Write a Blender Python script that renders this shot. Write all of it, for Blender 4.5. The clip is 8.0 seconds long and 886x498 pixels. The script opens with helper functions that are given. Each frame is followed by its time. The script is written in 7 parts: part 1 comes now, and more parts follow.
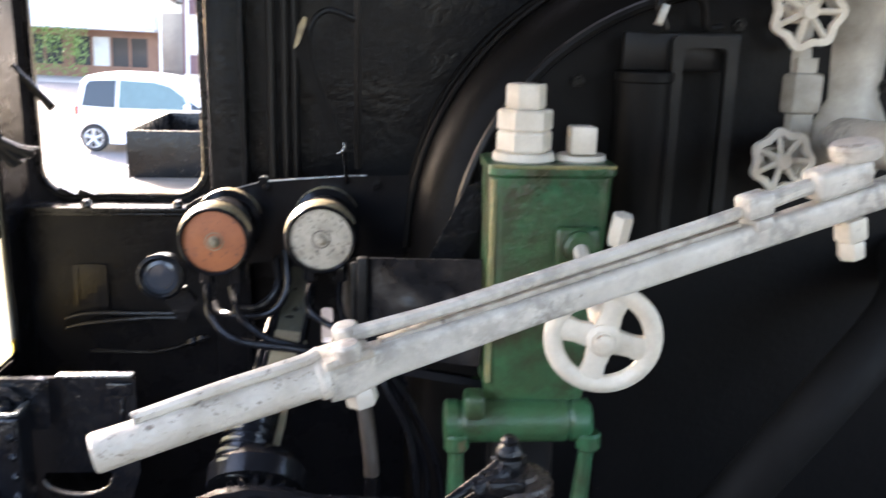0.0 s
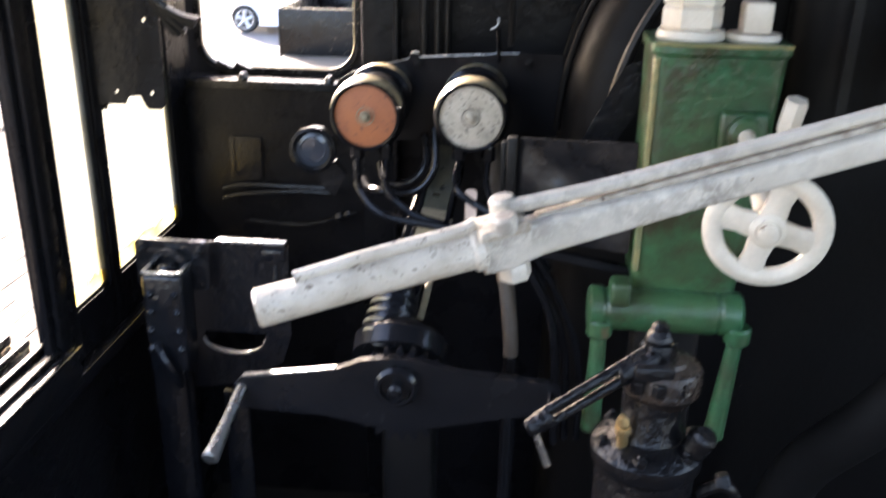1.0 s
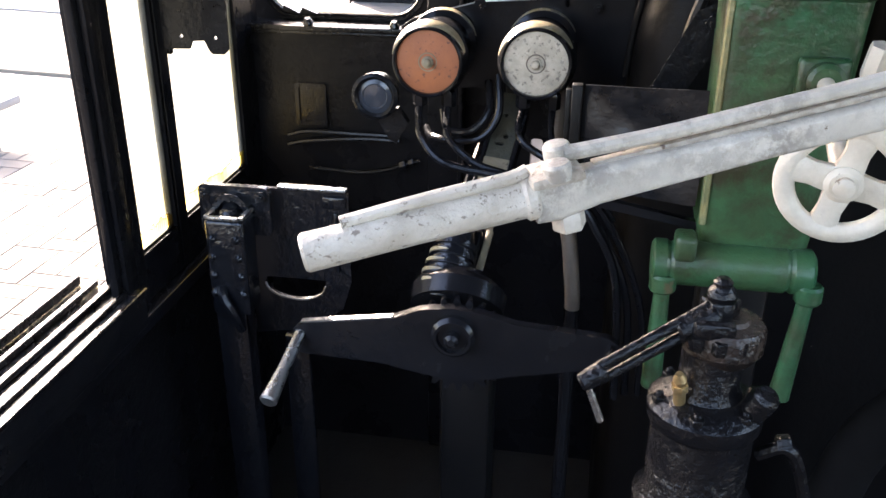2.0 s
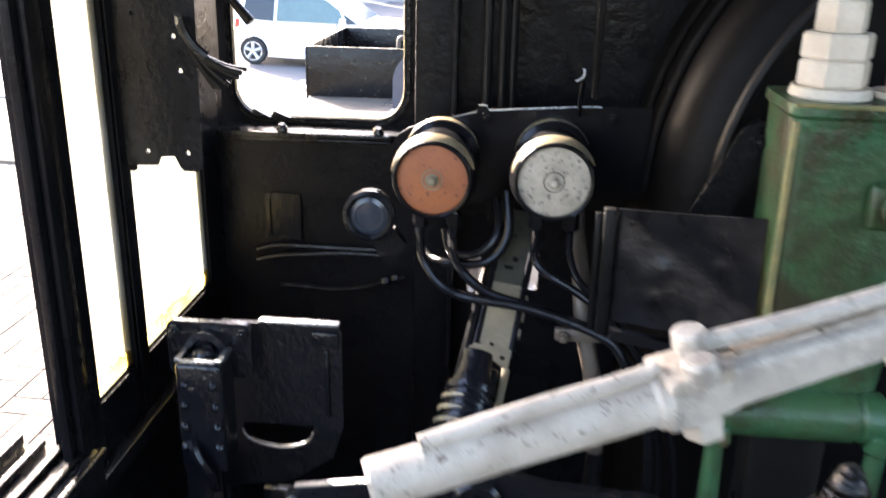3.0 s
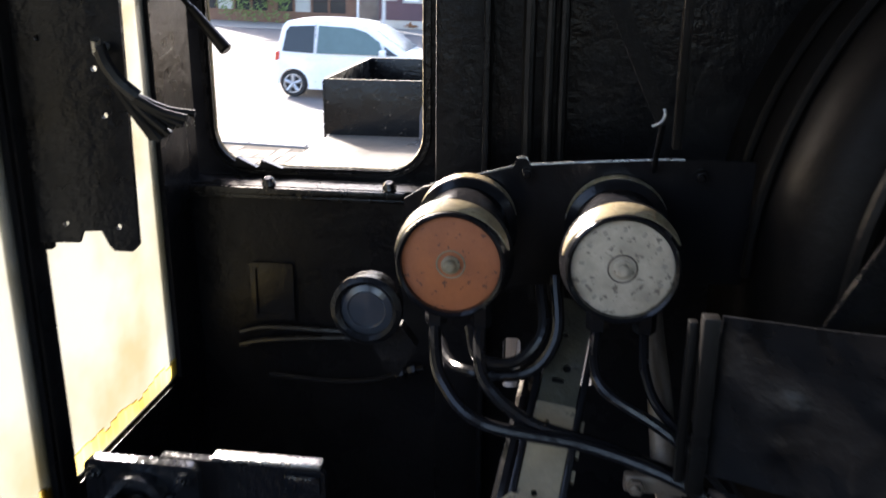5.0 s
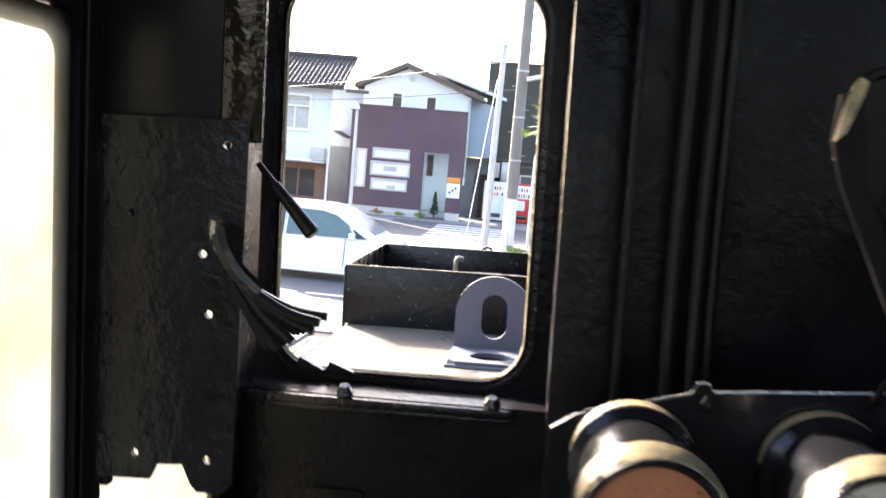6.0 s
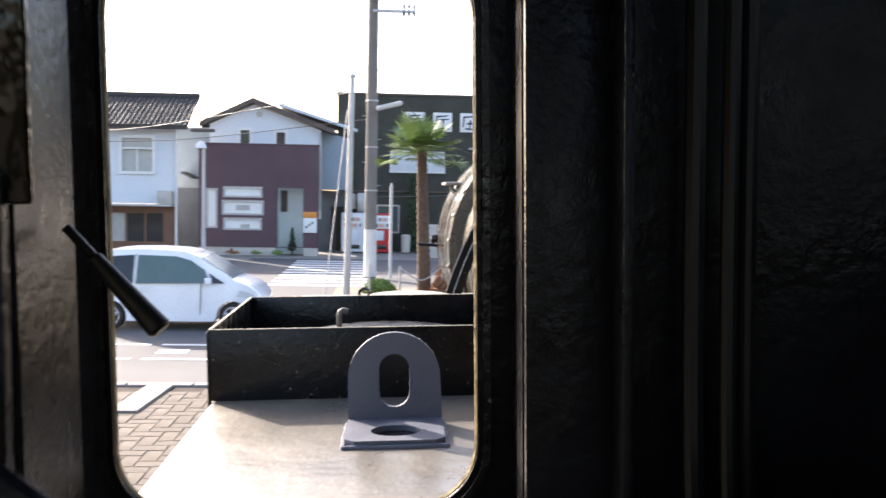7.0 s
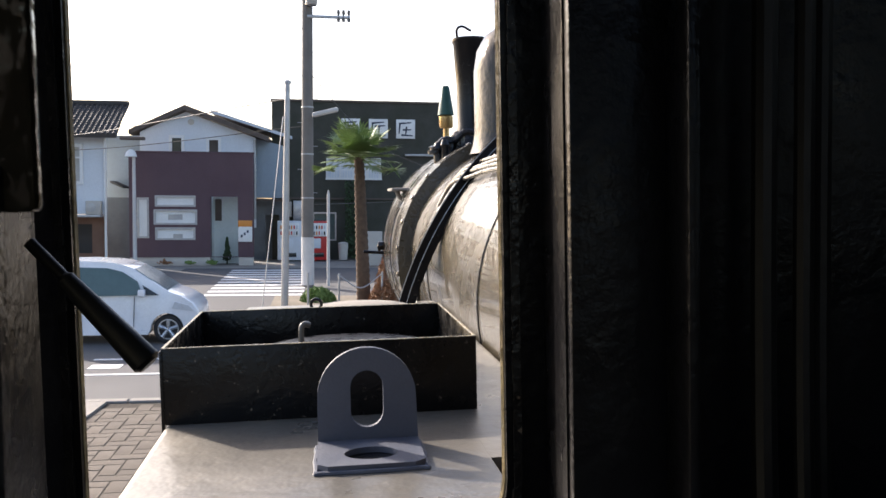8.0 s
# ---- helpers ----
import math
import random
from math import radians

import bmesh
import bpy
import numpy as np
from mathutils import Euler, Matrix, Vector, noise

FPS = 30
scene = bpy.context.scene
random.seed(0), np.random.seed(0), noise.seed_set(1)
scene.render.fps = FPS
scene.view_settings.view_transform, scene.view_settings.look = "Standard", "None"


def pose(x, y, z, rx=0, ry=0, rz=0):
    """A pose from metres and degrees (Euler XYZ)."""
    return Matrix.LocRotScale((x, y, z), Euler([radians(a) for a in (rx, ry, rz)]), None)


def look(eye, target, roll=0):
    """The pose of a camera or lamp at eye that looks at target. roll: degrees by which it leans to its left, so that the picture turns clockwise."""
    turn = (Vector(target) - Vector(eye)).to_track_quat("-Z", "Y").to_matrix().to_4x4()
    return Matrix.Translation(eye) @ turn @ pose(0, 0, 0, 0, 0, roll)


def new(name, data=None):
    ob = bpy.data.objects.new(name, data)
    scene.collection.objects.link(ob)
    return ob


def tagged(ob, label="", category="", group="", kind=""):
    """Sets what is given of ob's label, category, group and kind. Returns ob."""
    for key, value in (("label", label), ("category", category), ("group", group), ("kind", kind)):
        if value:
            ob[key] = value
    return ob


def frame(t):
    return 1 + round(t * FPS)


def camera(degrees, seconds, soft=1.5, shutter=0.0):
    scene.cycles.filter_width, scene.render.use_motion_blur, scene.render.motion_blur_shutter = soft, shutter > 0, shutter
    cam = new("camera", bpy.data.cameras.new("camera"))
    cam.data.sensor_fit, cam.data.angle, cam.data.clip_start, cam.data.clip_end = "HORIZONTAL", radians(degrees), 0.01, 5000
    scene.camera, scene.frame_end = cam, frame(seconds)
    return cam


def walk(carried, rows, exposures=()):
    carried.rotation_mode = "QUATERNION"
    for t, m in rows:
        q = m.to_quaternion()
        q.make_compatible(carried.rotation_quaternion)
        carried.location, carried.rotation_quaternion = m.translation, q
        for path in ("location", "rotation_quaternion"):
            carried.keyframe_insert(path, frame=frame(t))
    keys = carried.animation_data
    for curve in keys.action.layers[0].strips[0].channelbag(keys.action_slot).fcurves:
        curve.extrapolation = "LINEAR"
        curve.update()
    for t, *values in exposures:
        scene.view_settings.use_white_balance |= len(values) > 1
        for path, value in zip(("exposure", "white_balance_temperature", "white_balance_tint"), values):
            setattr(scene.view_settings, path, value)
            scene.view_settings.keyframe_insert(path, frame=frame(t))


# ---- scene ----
cam = camera(53.2, 8.0, shutter=0.6)
PATH = [
    (0, (0.501, -2.004, 1.196), (0.639, -0.071, 0.702), 1.3),
    (0.5, (0.488, -2.001, 1.19), (0.458, -0.089, 0.602), 0.7),
    (1, (0.48, -1.99, 1.173), (0.32, -0.137, 0.439), 1.2),
    (1.2, (0.481, -1.985, 1.168), (0.27, -0.158, 0.381), 1.0),
    (2.3, (0.501, -1.945, 1.161), (0.179, -0.157, 0.324), 0.2),
    (2.5, (0.477, -1.912, 1.162), (0.158, -0.097, 0.384), 0.1),
    (3, (0.342, -1.779, 1.175), (0.171, 0.096, 0.501), 1.2),
    (3.5, (0.314, -1.647, 1.154), (0.08, 0.233, 0.513), 2.0),
    (4, (0.386, -1.51, 1.13), (0.071, 0.349, 0.463), 0.2),
    (4.2, (0.398, -1.509, 1.147), (0.001, 0.339, 0.493), -0.6),
    (5.5, (0.21, -1.265, 1.116), (0.028, 0.661, 0.616), 1.6),
    (6, (0.078, -1.179, 1.112), (-0.112, 0.801, 0.907), 3.3),
    (6.5, (0.027, -0.995, 1.127), (-0.008, 0.996, 0.943), 0.9),
    (7, (-0.007, -0.813, 1.119), (0.117, 1.179, 0.988), -0.5),
    (7.5, (-0.051, -0.719, 1.111), (0.184, 1.262, 0.976), -1.2),
    (8, (-0.076, -0.695, 1.117), (0.191, 1.283, 0.998), -1.2),
]
EXPOSURES = [(0, 3.75, 6850, 19), (2.5, 3.75, 6800, 19), (3.5, 3.5, 6600, 17), (4, 3.3, 6450, 17), (5.5, 2.4, 6450, 16), (6, 2.85, 6800, 17), (6.5, 2.1, 6600, 16), (7, 1.85, 6700, 16), (7.5, 1.4, 6700, 16), (8, 1.06, 6600, 15)]
walk(cam, [(t, look(eye, target, roll)) for t, eye, target, roll in PATH], EXPOSURES)

# ---- world, sun, exposure ----
SUN_WAY = Vector((-0.60, 0.70, 0.50)).normalized()  # towards the sun: ahead and to the left
world = bpy.data.worlds.new("sky")
scene.world = world
world.use_nodes = True
sky = world.node_tree.nodes.new("ShaderNodeTexSky")
sky.sky_type, sky.sun_disc = "NISHITA", False
sky.sun_elevation = math.asin(SUN_WAY.z)
sky.sun_rotation = math.atan2(SUN_WAY.x, SUN_WAY.y)
sky.air_density, sky.dust_density = 1.0, 3.0
world.node_tree.nodes["Background"].inputs["Strength"].default_value = 0.16
world.node_tree.links.new(sky.outputs[0], world.node_tree.nodes["Background"].inputs["Color"])
sun = new("sun", bpy.data.lights.new("sun", "SUN"))
sun.data.energy, sun.data.angle, sun.data.color = 4.5, radians(0.6), (1.0, 0.93, 0.82)
sun.matrix_world = look((0, 0, 0), -SUN_WAY)


# ---- materials ----
def surface(name, color, rough=0.5, metal=0.0, second=None, amount=0.5, scale=8.0, fine=90.0, bump=0.15, chip=None, chips=0.0, chip_scale=30.0, rough_var=0.12, coat=0.0, per_object=0.0, gloss=0.5, grime=None, grime_scale=6.0, speck=70.0):
    """Paint, metal or masonry: a colour that wanders to a second one, fine grain, chips of another colour, rubbed-in grime, relief."""
    m = bpy.data.materials.new(name)
    m.use_nodes = True
    n, l = m.node_tree.nodes, m.node_tree.links
    b = n["Principled BSDF"]
    b.inputs["Metallic"].default_value = metal
    b.inputs["Coat Weight"].default_value = coat
    b.inputs["Specular IOR Level"].default_value = gloss
    co = n.new("ShaderNodeTexCoord").outputs["Object"]

    def wave(s, detail=5.0, rough_=0.6):
        t = n.new("ShaderNodeTexNoise")
        t.inputs["Scale"].default_value, t.inputs["Detail"].default_value, t.inputs["Roughness"].default_value = s, detail, rough_
        l.new(co, t.inputs["Vector"])
        return t.outputs["Fac"]

    def ramp(src, a, b_, lo=0.0, hi=1.0):
        r = n.new("ShaderNodeMapRange")
        for k, v in zip((1, 2, 3, 4), (a, b_, lo, hi)):
            r.inputs[k].default_value = v
        l.new(src, r.inputs[0])
        return r.outputs[0]

    def blend(fac, a, b_):
        x = n.new("ShaderNodeMix")
        x.data_type = "RGBA"
        l.new(fac, x.inputs[0])
        for k, v in ((6, a), (7, b_)):
            if isinstance(v, tuple):
                x.inputs[k].default_value = (*v, 1)
            else:
                l.new(v, x.inputs[k])
        return x.outputs[2]

    big, small = wave(scale), wave(fine, 3.0)
    second = second or tuple(c * 0.7 for c in color)
    col = blend(ramp(big, 0.35, 0.7, 0.0, amount), color, second)
    col = blend(ramp(small, 0.3, 0.75, 0.0, 0.25), col, tuple(c * 0.6 for c in color))
    if per_object:
        rnd = n.new("ShaderNodeObjectInfo").outputs["Random"]
        col = blend(ramp(rnd, 0, 1, 0.0, per_object), col, second)
    if chip:
        mask = ramp(wave(chip_scale, 6.0, 0.7), 0.66 - chips, 0.69 - chips)
        col = blend(mask, col, chip)
    if grime:
        both = n.new("ShaderNodeMath")
        both.operation = "MULTIPLY"
        l.new(ramp(wave(grime_scale, 3.0), 0.42, 0.58), both.inputs[0])
        l.new(ramp(wave(speck, 5.0, 0.7), 0.40, 0.56, 0.0, 0.9), both.inputs[1])
        col = blend(both.outputs[0], col, grime)
    l.new(col, b.inputs["Base Color"])
    l.new(ramp(big, 0.3, 0.7, max(0.03, rough - rough_var), min(1, rough + rough_var)), b.inputs["Roughness"])
    if bump:
        h = n.new("ShaderNodeMath")
        h.operation = "MULTIPLY_ADD"
        l.new(wave(scale * 3, 4.0), h.inputs[0])
        h.inputs[1].default_value = 1.5
        l.new(small, h.inputs[2])
        k = n.new("ShaderNodeBump")
        k.inputs["Strength"].default_value, k.inputs["Distance"].default_value = bump, 0.006
        l.new(h.outputs[0], k.inputs["Height"])
        l.new(k.outputs[0], b.inputs["Normal"])
    return m


BLACK = surface("black_gloss_paint", (0.0075, 0.0075, 0.0088), 0.20, second=(0.013, 0.0125, 0.0135), gloss=0.26, scale=9, fine=70, bump=0.10, rough_var=0.10, chip=(0.10, 0.085, 0.07), chips=-0.075, chip_scale=60)
WALL_BLACK = surface("dull_black_wall_paint", (0.0058, 0.0058, 0.0068), 0.30, second=(0.0095, 0.009, 0.0095), gloss=0.13, scale=7, fine=60, bump=0.24, rough_var=0.14, chip=(0.06, 0.045, 0.033), chips=-0.06, chip_scale=46)
IRON = surface("black_enamelled_iron", (0.0065, 0.007, 0.009), 0.17, second=(0.012, 0.0118, 0.013), gloss=0.5, scale=16, fine=60, bump=0.32, rough_var=0.09, chip=(0.15, 0.13, 0.11), chips=-0.05, chip_scale=60)
DOME = surface("polished_black_dome", (0.010, 0.0085, 0.006), 0.12, second=(0.035, 0.027, 0.014), amount=0.8, scale=5, fine=40, bump=0.4, coat=0.0, gloss=0.35, rough_var=0.06)
WORN_BLACK = surface("worn_black_paint", (0.0045, 0.0045, 0.005), 0.26, second=(0.010, 0.009, 0.0075), gloss=0.28, scale=14, fine=90, bump=0.22, chip=(0.16, 0.13, 0.10), chips=0.012, chip_scale=70)
SOOT = surface("sooty_black_steel", (0.0072, 0.007, 0.0072), 0.36, second=(0.013, 0.0115, 0.010), gloss=0.18, scale=6, fine=90, bump=0.10)
BROWN_BLACK = surface("brown_black_lagging", (0.0070, 0.0062, 0.0058), 0.48, second=(0.0038, 0.0036, 0.0036), gloss=0.08, scale=5, fine=70, bump=0.14, chip=(0.07, 0.06, 0.05), chips=-0.07, chip_scale=30)
GREY_BLACK = surface("dark_grey_paint", (0.0090, 0.0094, 0.011), 0.27, second=(0.005, 0.005, 0.006), gloss=0.18, scale=10, fine=80, bump=0.3, chip=(0.05, 0.043, 0.037), chips=-0.03, chip_scale=45, grime=(0.002, 0.002, 0.0025), grime_scale=7, speck=11)
WHITE = surface("white_enamel_paint", (0.60, 0.55, 0.475), 0.34, second=(0.41, 0.36, 0.29), amount=0.8, scale=12, fine=160, bump=0.25, chip=(0.12, 0.08, 0.055), chips=-0.005, chip_scale=46, grime=(0.27, 0.24, 0.205), grime_scale=8, speck=60)
IVORY = surface("aged_ivory_paint", (0.66, 0.60, 0.50), 0.40, second=(0.46, 0.39, 0.29), amount=0.7, scale=18, fine=160, bump=0.2, chip=(0.14, 0.085, 0.05), chips=-0.025, chip_scale=42)
WORN_WHITE = surface("worn_white_paint", (0.62, 0.56, 0.475), 0.38, second=(0.38, 0.325, 0.255), amount=0.9, scale=20, fine=170, bump=0.35, chip=(0.20, 0.165, 0.13), chips=0.075, chip_scale=95)
DIAL_WHITE = surface("spotted_white_dial", (0.58, 0.50, 0.385), 0.5, second=(0.33, 0.275, 0.20), amount=0.9, scale=30, fine=200, bump=0.2, chip=(0.19, 0.16, 0.125), chips=0.085, chip_scale=105)
DIAL_ORANGE = surface("rusty_orange_dial", (0.39, 0.122, 0.042), 0.52, second=(0.29, 0.09, 0.036), amount=0.9, scale=20, fine=170, bump=0.15, chip=(0.11, 0.042, 0.026), chips=0.06, chip_scale=105)
GREEN = surface("green_machine_paint", (0.021, 0.104, 0.047), 0.34, second=(0.048, 0.094, 0.032), amount=1.0, scale=5, fine=70, bump=0.4, chip=(0.10, 0.085, 0.04), chips=0.03, chip_scale=11, grime=(0.030, 0.022, 0.010), grime_scale=4.5, speck=14)
TAN = surface("worn_tan_paint", (0.30, 0.245, 0.155), 0.5, second=(0.16, 0.13, 0.085), amount=0.8, scale=16, fine=130, bump=0.2, chip=(0.02, 0.018, 0.016), chips=0.03, chip_scale=34)
RUST_PIPE = surface("dull_brown_pipe", (0.13, 0.10, 0.075), 0.45, second=(0.06, 0.05, 0.04), scale=12, fine=150, bump=0.3)
STEEL = surface("bare_worn_steel", (0.42, 0.41, 0.39), 0.3, metal=0.9, second=(0.2, 0.18, 0.16), scale=20, fine=200, bump=0.25)
BRASS = surface("tarnished_brass", (0.55, 0.38, 0.16), 0.35, metal=0.8, second=(0.35, 0.25, 0.15), scale=30, bump=0.2)
LUG_GREY = surface("blue_grey_matt_paint", (0.085, 0.095, 0.125), 0.55, second=(0.07, 0.075, 0.095), scale=7, fine=160, bump=0.2)
TANK_TOP = surface("weathered_tank_paint", (0.112, 0.106, 0.096), 0.34, second=(0.165, 0.143, 0.112), amount=0.8, scale=2.2, fine=14, bump=0.5, chip=(0.03, 0.028, 0.026), chips=-0.045, chip_scale=10, gloss=0.6)
BOILER = surface("gloss_boiler_paint", (0.070, 0.056, 0.032), 0.24, second=(0.018, 0.014, 0.009), amount=0.9, scale=3, fine=55, bump=0.8, coat=0.5, gloss=0.8, rough_var=0.15)
RIM_EDGE = surface("chipped_window_rim", (0.012, 0.012, 0.013), 0.3, second=(0.05, 0.04, 0.025), scale=30, fine=120, bump=0.4, chip=(0.30, 0.22, 0.12), chips=0.05, chip_scale=55)
PALE_RIM = surface("mottled_cream_rim", (0.42, 0.345, 0.21), 0.28, second=(0.05, 0.04, 0.028), amount=1.0, scale=17, fine=160, bump=0.15, chip=(0.012, 0.011, 0.010), chips=0.02, chip_scale=60)
EDGE_WEAR = surface("worn_golden_edge", (0.50, 0.40, 0.22), 0.3, second=(0.16, 0.115, 0.06), amount=1.0, scale=26, fine=160, bump=0.3, chip=(0.02, 0.018, 0.015), chips=-0.03, chip_scale=50)
GREASE = surface("greasy_black_iron", (0.0055, 0.0055, 0.0065), 0.19, second=(0.010, 0.009, 0.0085), gloss=0.30, scale=22, fine=60, bump=0.5, chip=(0.12, 0.085, 0.06), chips=-0.035, chip_scale=48)
BOUNCE_FLOOR = surface("light_bouncing_floor", (0.022, 0.020, 0.018), 0.6, second=(0.012, 0.011, 0.010), scale=4, fine=60, bump=0.3)
LENS = surface("dull_blue_glass", (0.035, 0.042, 0.055), 0.2, bump=0.05)

PAVER = surface("grey_tan_paver", (0.160, 0.136, 0.112), 0.9, second=(0.110, 0.094, 0.078), amount=0.6, scale=2, fine=60, bump=0.5, per_object=0.8, gloss=0.2)
JOINT = surface("sandy_joint", (0.070, 0.060, 0.050), 0.95, scale=3, fine=80, gloss=0.1)
ASPHALT = surface("worn_asphalt", (0.088, 0.088, 0.092), 0.9, second=(0.125, 0.122, 0.118), scale=0.6, fine=35, bump=0.5)
ROAD_PAINT = surface("white_road_paint", (0.70, 0.70, 0.70), 0.7, scale=3, fine=40, chip=(0.2, 0.2, 0.2), chips=-0.02, chip_scale=6)
KERB = surface("pale_kerb_concrete", (0.25, 0.232, 0.21), 0.85, second=(0.19, 0.18, 0.165), scale=2, fine=40, bump=0.4)
EARTH = surface("bare_earth_and_moss", (0.17, 0.14, 0.105), 0.95, second=(0.10, 0.095, 0.065), scale=1.2, fine=20, bump=0.8)
PLUM = surface("plum_siding", (0.095, 0.050, 0.062), 0.6, second=(0.080, 0.043, 0.054), scale=0.7, fine=12, bump=0.15)
PALE_WALL = surface("pale_render", (0.70, 0.74, 0.78), 0.75, second=(0.62, 0.66, 0.70), scale=0.5, fine=14, bump=0.2)
ALLEY_WALL = surface("blue_grey_render", (0.31, 0.375, 0.43), 0.8, second=(0.24, 0.29, 0.335), scale=0.7, fine=12, bump=0.2)
ALLEY_DARK = surface("dark_corrugated_sheet", (0.12, 0.145, 0.17), 0.8, second=(0.075, 0.088, 0.10), scale=1.5, fine=14, bump=0.3)
ALCOVE = surface("grey_green_render", (0.74, 0.79, 0.77), 0.8, second=(0.64, 0.69, 0.67), scale=0.8, fine=15)
PLINTH = surface("cream_plinth", (0.52, 0.49, 0.44), 0.8, second=(0.40, 0.36, 0.32), scale=1.5, fine=20)
ROOF_TILE = surface("dark_roof_tile", (0.055, 0.050, 0.048), 0.75, second=(0.085, 0.075, 0.065), scale=1.5, fine=15, bump=0.3)
BROWN_TRIM = surface("brown_fascia", (0.10, 0.075, 0.06), 0.6, scale=2, fine=20)
WINDOW_WHITE = surface("white_window_blind", (0.82, 0.82, 0.80), 0.6, second=(0.70, 0.70, 0.68), scale=2, fine=20, bump=0.05)
CURTAIN = surface("cream_curtain", (0.55, 0.54, 0.50), 0.8, scale=4, fine=30, bump=0.1)
ALU = surface("dull_aluminium", (0.45, 0.45, 0.46), 0.4, metal=0.7, scale=4, fine=40, bump=0.1)
DARK_WALL = surface("dark_ivy_stone", (0.060, 0.058, 0.048), 0.9, second=(0.035, 0.045, 0.025), scale=1.2, fine=9, bump=1.0)
CONCRETE = surface("pole_concrete", (0.19, 0.175, 0.16), 0.85, second=(0.13, 0.12, 0.11), scale=1.5, fine=30, bump=0.3)
POLE_WHITE = surface("white_pole_wrap", (0.62, 0.60, 0.58), 0.6, scale=2, fine=20)
RED = surface("red_vending_paint", (0.55, 0.035, 0.03), 0.35, scale=1, fine=20, bump=0.05)
VEND_WHITE = surface("white_vending_paint", (0.68, 0.72, 0.76), 0.35, scale=1, fine=20, bump=0.05)
ORANGE = surface("orange_sign_paint", (0.75, 0.28, 0.05), 0.5, scale=2, fine=20, bump=0.05)
INK = surface("dark_blue_sign_ink", (0.02, 0.035, 0.07), 0.6, scale=5, fine=30, bump=0.05)
CAR_WHITE = surface("white_car_paint", (0.86, 0.88, 0.92), 0.16, scale=1, fine=20, bump=0.0, rough_var=0.03, coat=0.6)
TYRE = surface("black_rubber", (0.018, 0.018, 0.019), 0.75, scale=8, fine=60)
RIM = surface("silver_wheel", (0.55, 0.56, 0.58), 0.3, metal=0.7, scale=8, fine=40, bump=0.05)
DARK_GLASS = surface("dark_window_glass", (0.018, 0.024, 0.028), 0.08, scale=2, fine=10, bump=0.0, rough_var=0.03)
GREEN_GLASS = surface("green_tinted_glass", (0.085, 0.14, 0.14), 0.08, scale=2, fine=10, bump=0.0, rough_var=0.03)
LAMP_RED = surface("red_tail_lamp", (0.5, 0.03, 0.02), 0.2, bump=0.0)
LAMP_CLEAR = surface("clear_headlamp", (0.6, 0.63, 0.66), 0.12, bump=0.0)
LEAF = surface("palm_leaf", (0.18, 0.27, 0.085), 0.45, second=(0.27, 0.31, 0.11), scale=4, fine=30, bump=0.1)
BUSH = surface("bush_leaf", (0.125, 0.20, 0.045), 0.6, second=(0.18, 0.26, 0.07), scale=3, fine=20, bump=0.1)
DARK_LEAF = surface("dark_conifer_leaf", (0.030, 0.060, 0.022), 0.65, second=(0.05, 0.085, 0.03), scale=3, fine=20, bump=0.1)
DRY_LEAF = surface("dry_brown_shrub", (0.24, 0.11, 0.05), 0.8, second=(0.30, 0.17, 0.09), scale=3, fine=20)
BARK = surface("palm_bark", (0.115, 0.07, 0.042), 0.9, second=(0.055, 0.036, 0.025), amount=0.8, scale=6, fine=40, bump=0.9)
WIRE = surface("black_cable", (0.03, 0.03, 0.03), 0.6, bump=0.0)
SHOP_WOOD = surface("brown_shop_timber", (0.20, 0.10, 0.06), 0.6, second=(0.13, 0.06, 0.04), scale=2, fine=25)


def dirty_pane(name, film_colour, stain, clear):
    """Old window glass: part see-through, part a milky film that lets light through, with uneven yellow stains."""
    m = bpy.data.materials.new(name)
    m.use_nodes = True
    n, l = m.node_tree.nodes, m.node_tree.links
    tex = n.new("ShaderNodeTexNoise")
    tex.inputs["Scale"].default_value, tex.inputs["Detail"].default_value = 7.0, 6.0
    l.new(n.new("ShaderNodeTexCoord").outputs["Object"], tex.inputs["Vector"])
    mix = n.new("ShaderNodeMix")
    mix.data_type = "RGBA"
    mix.inputs[6].default_value, mix.inputs[7].default_value = (*film_colour, 1), (*stain, 1)
    spread = n.new("ShaderNodeMapRange")
    spread.inputs[1].default_value, spread.inputs[2].default_value = 0.42, 0.68
    l.new(tex.outputs["Fac"], spread.inputs[0])
    l.new(spread.outputs[0], mix.inputs[0])
    film, see, gloss = n.new("ShaderNodeBsdfTranslucent"), n.new("ShaderNodeBsdfTransparent"), n.new("ShaderNodeBsdfGlossy")
    l.new(mix.outputs[2], film.inputs["Color"])
    gloss.inputs["Roughness"].default_value = 0.12
    a, b = n.new("ShaderNodeMixShader"), n.new("ShaderNodeMixShader")
    a.inputs[0].default_value, b.inputs[0].default_value = clear, 0.06
    l.new(film.outputs[0], a.inputs[1])
    l.new(see.outputs[0], a.inputs[2])
    l.new(a.outputs[0], b.inputs[1])
    l.new(gloss.outputs[0], b.inputs[2])
    l.new(b.outputs[0], n["Material Output"].inputs["Surface"])
    return m


PANE = dirty_pane("yellowed_dirty_pane", (0.190, 0.196, 0.180), (0.158, 0.146, 0.098), 0.04)
PUTTY = dirty_pane("amber_putty", (0.50, 0.43, 0.16), (0.20, 0.14, 0.03), 0.0)

# ---- building tools ----
ORIGIN = {}


def thing(name, at, label, category, group="", kind=""):
    """An Empty at the base of a thing, under which its parts hang."""
    ob = new(name)
    ob.location, ob.empty_display_size = at, 0.05
    ORIGIN[ob] = Vector(at)
    return tagged(ob, label, category, group, kind)


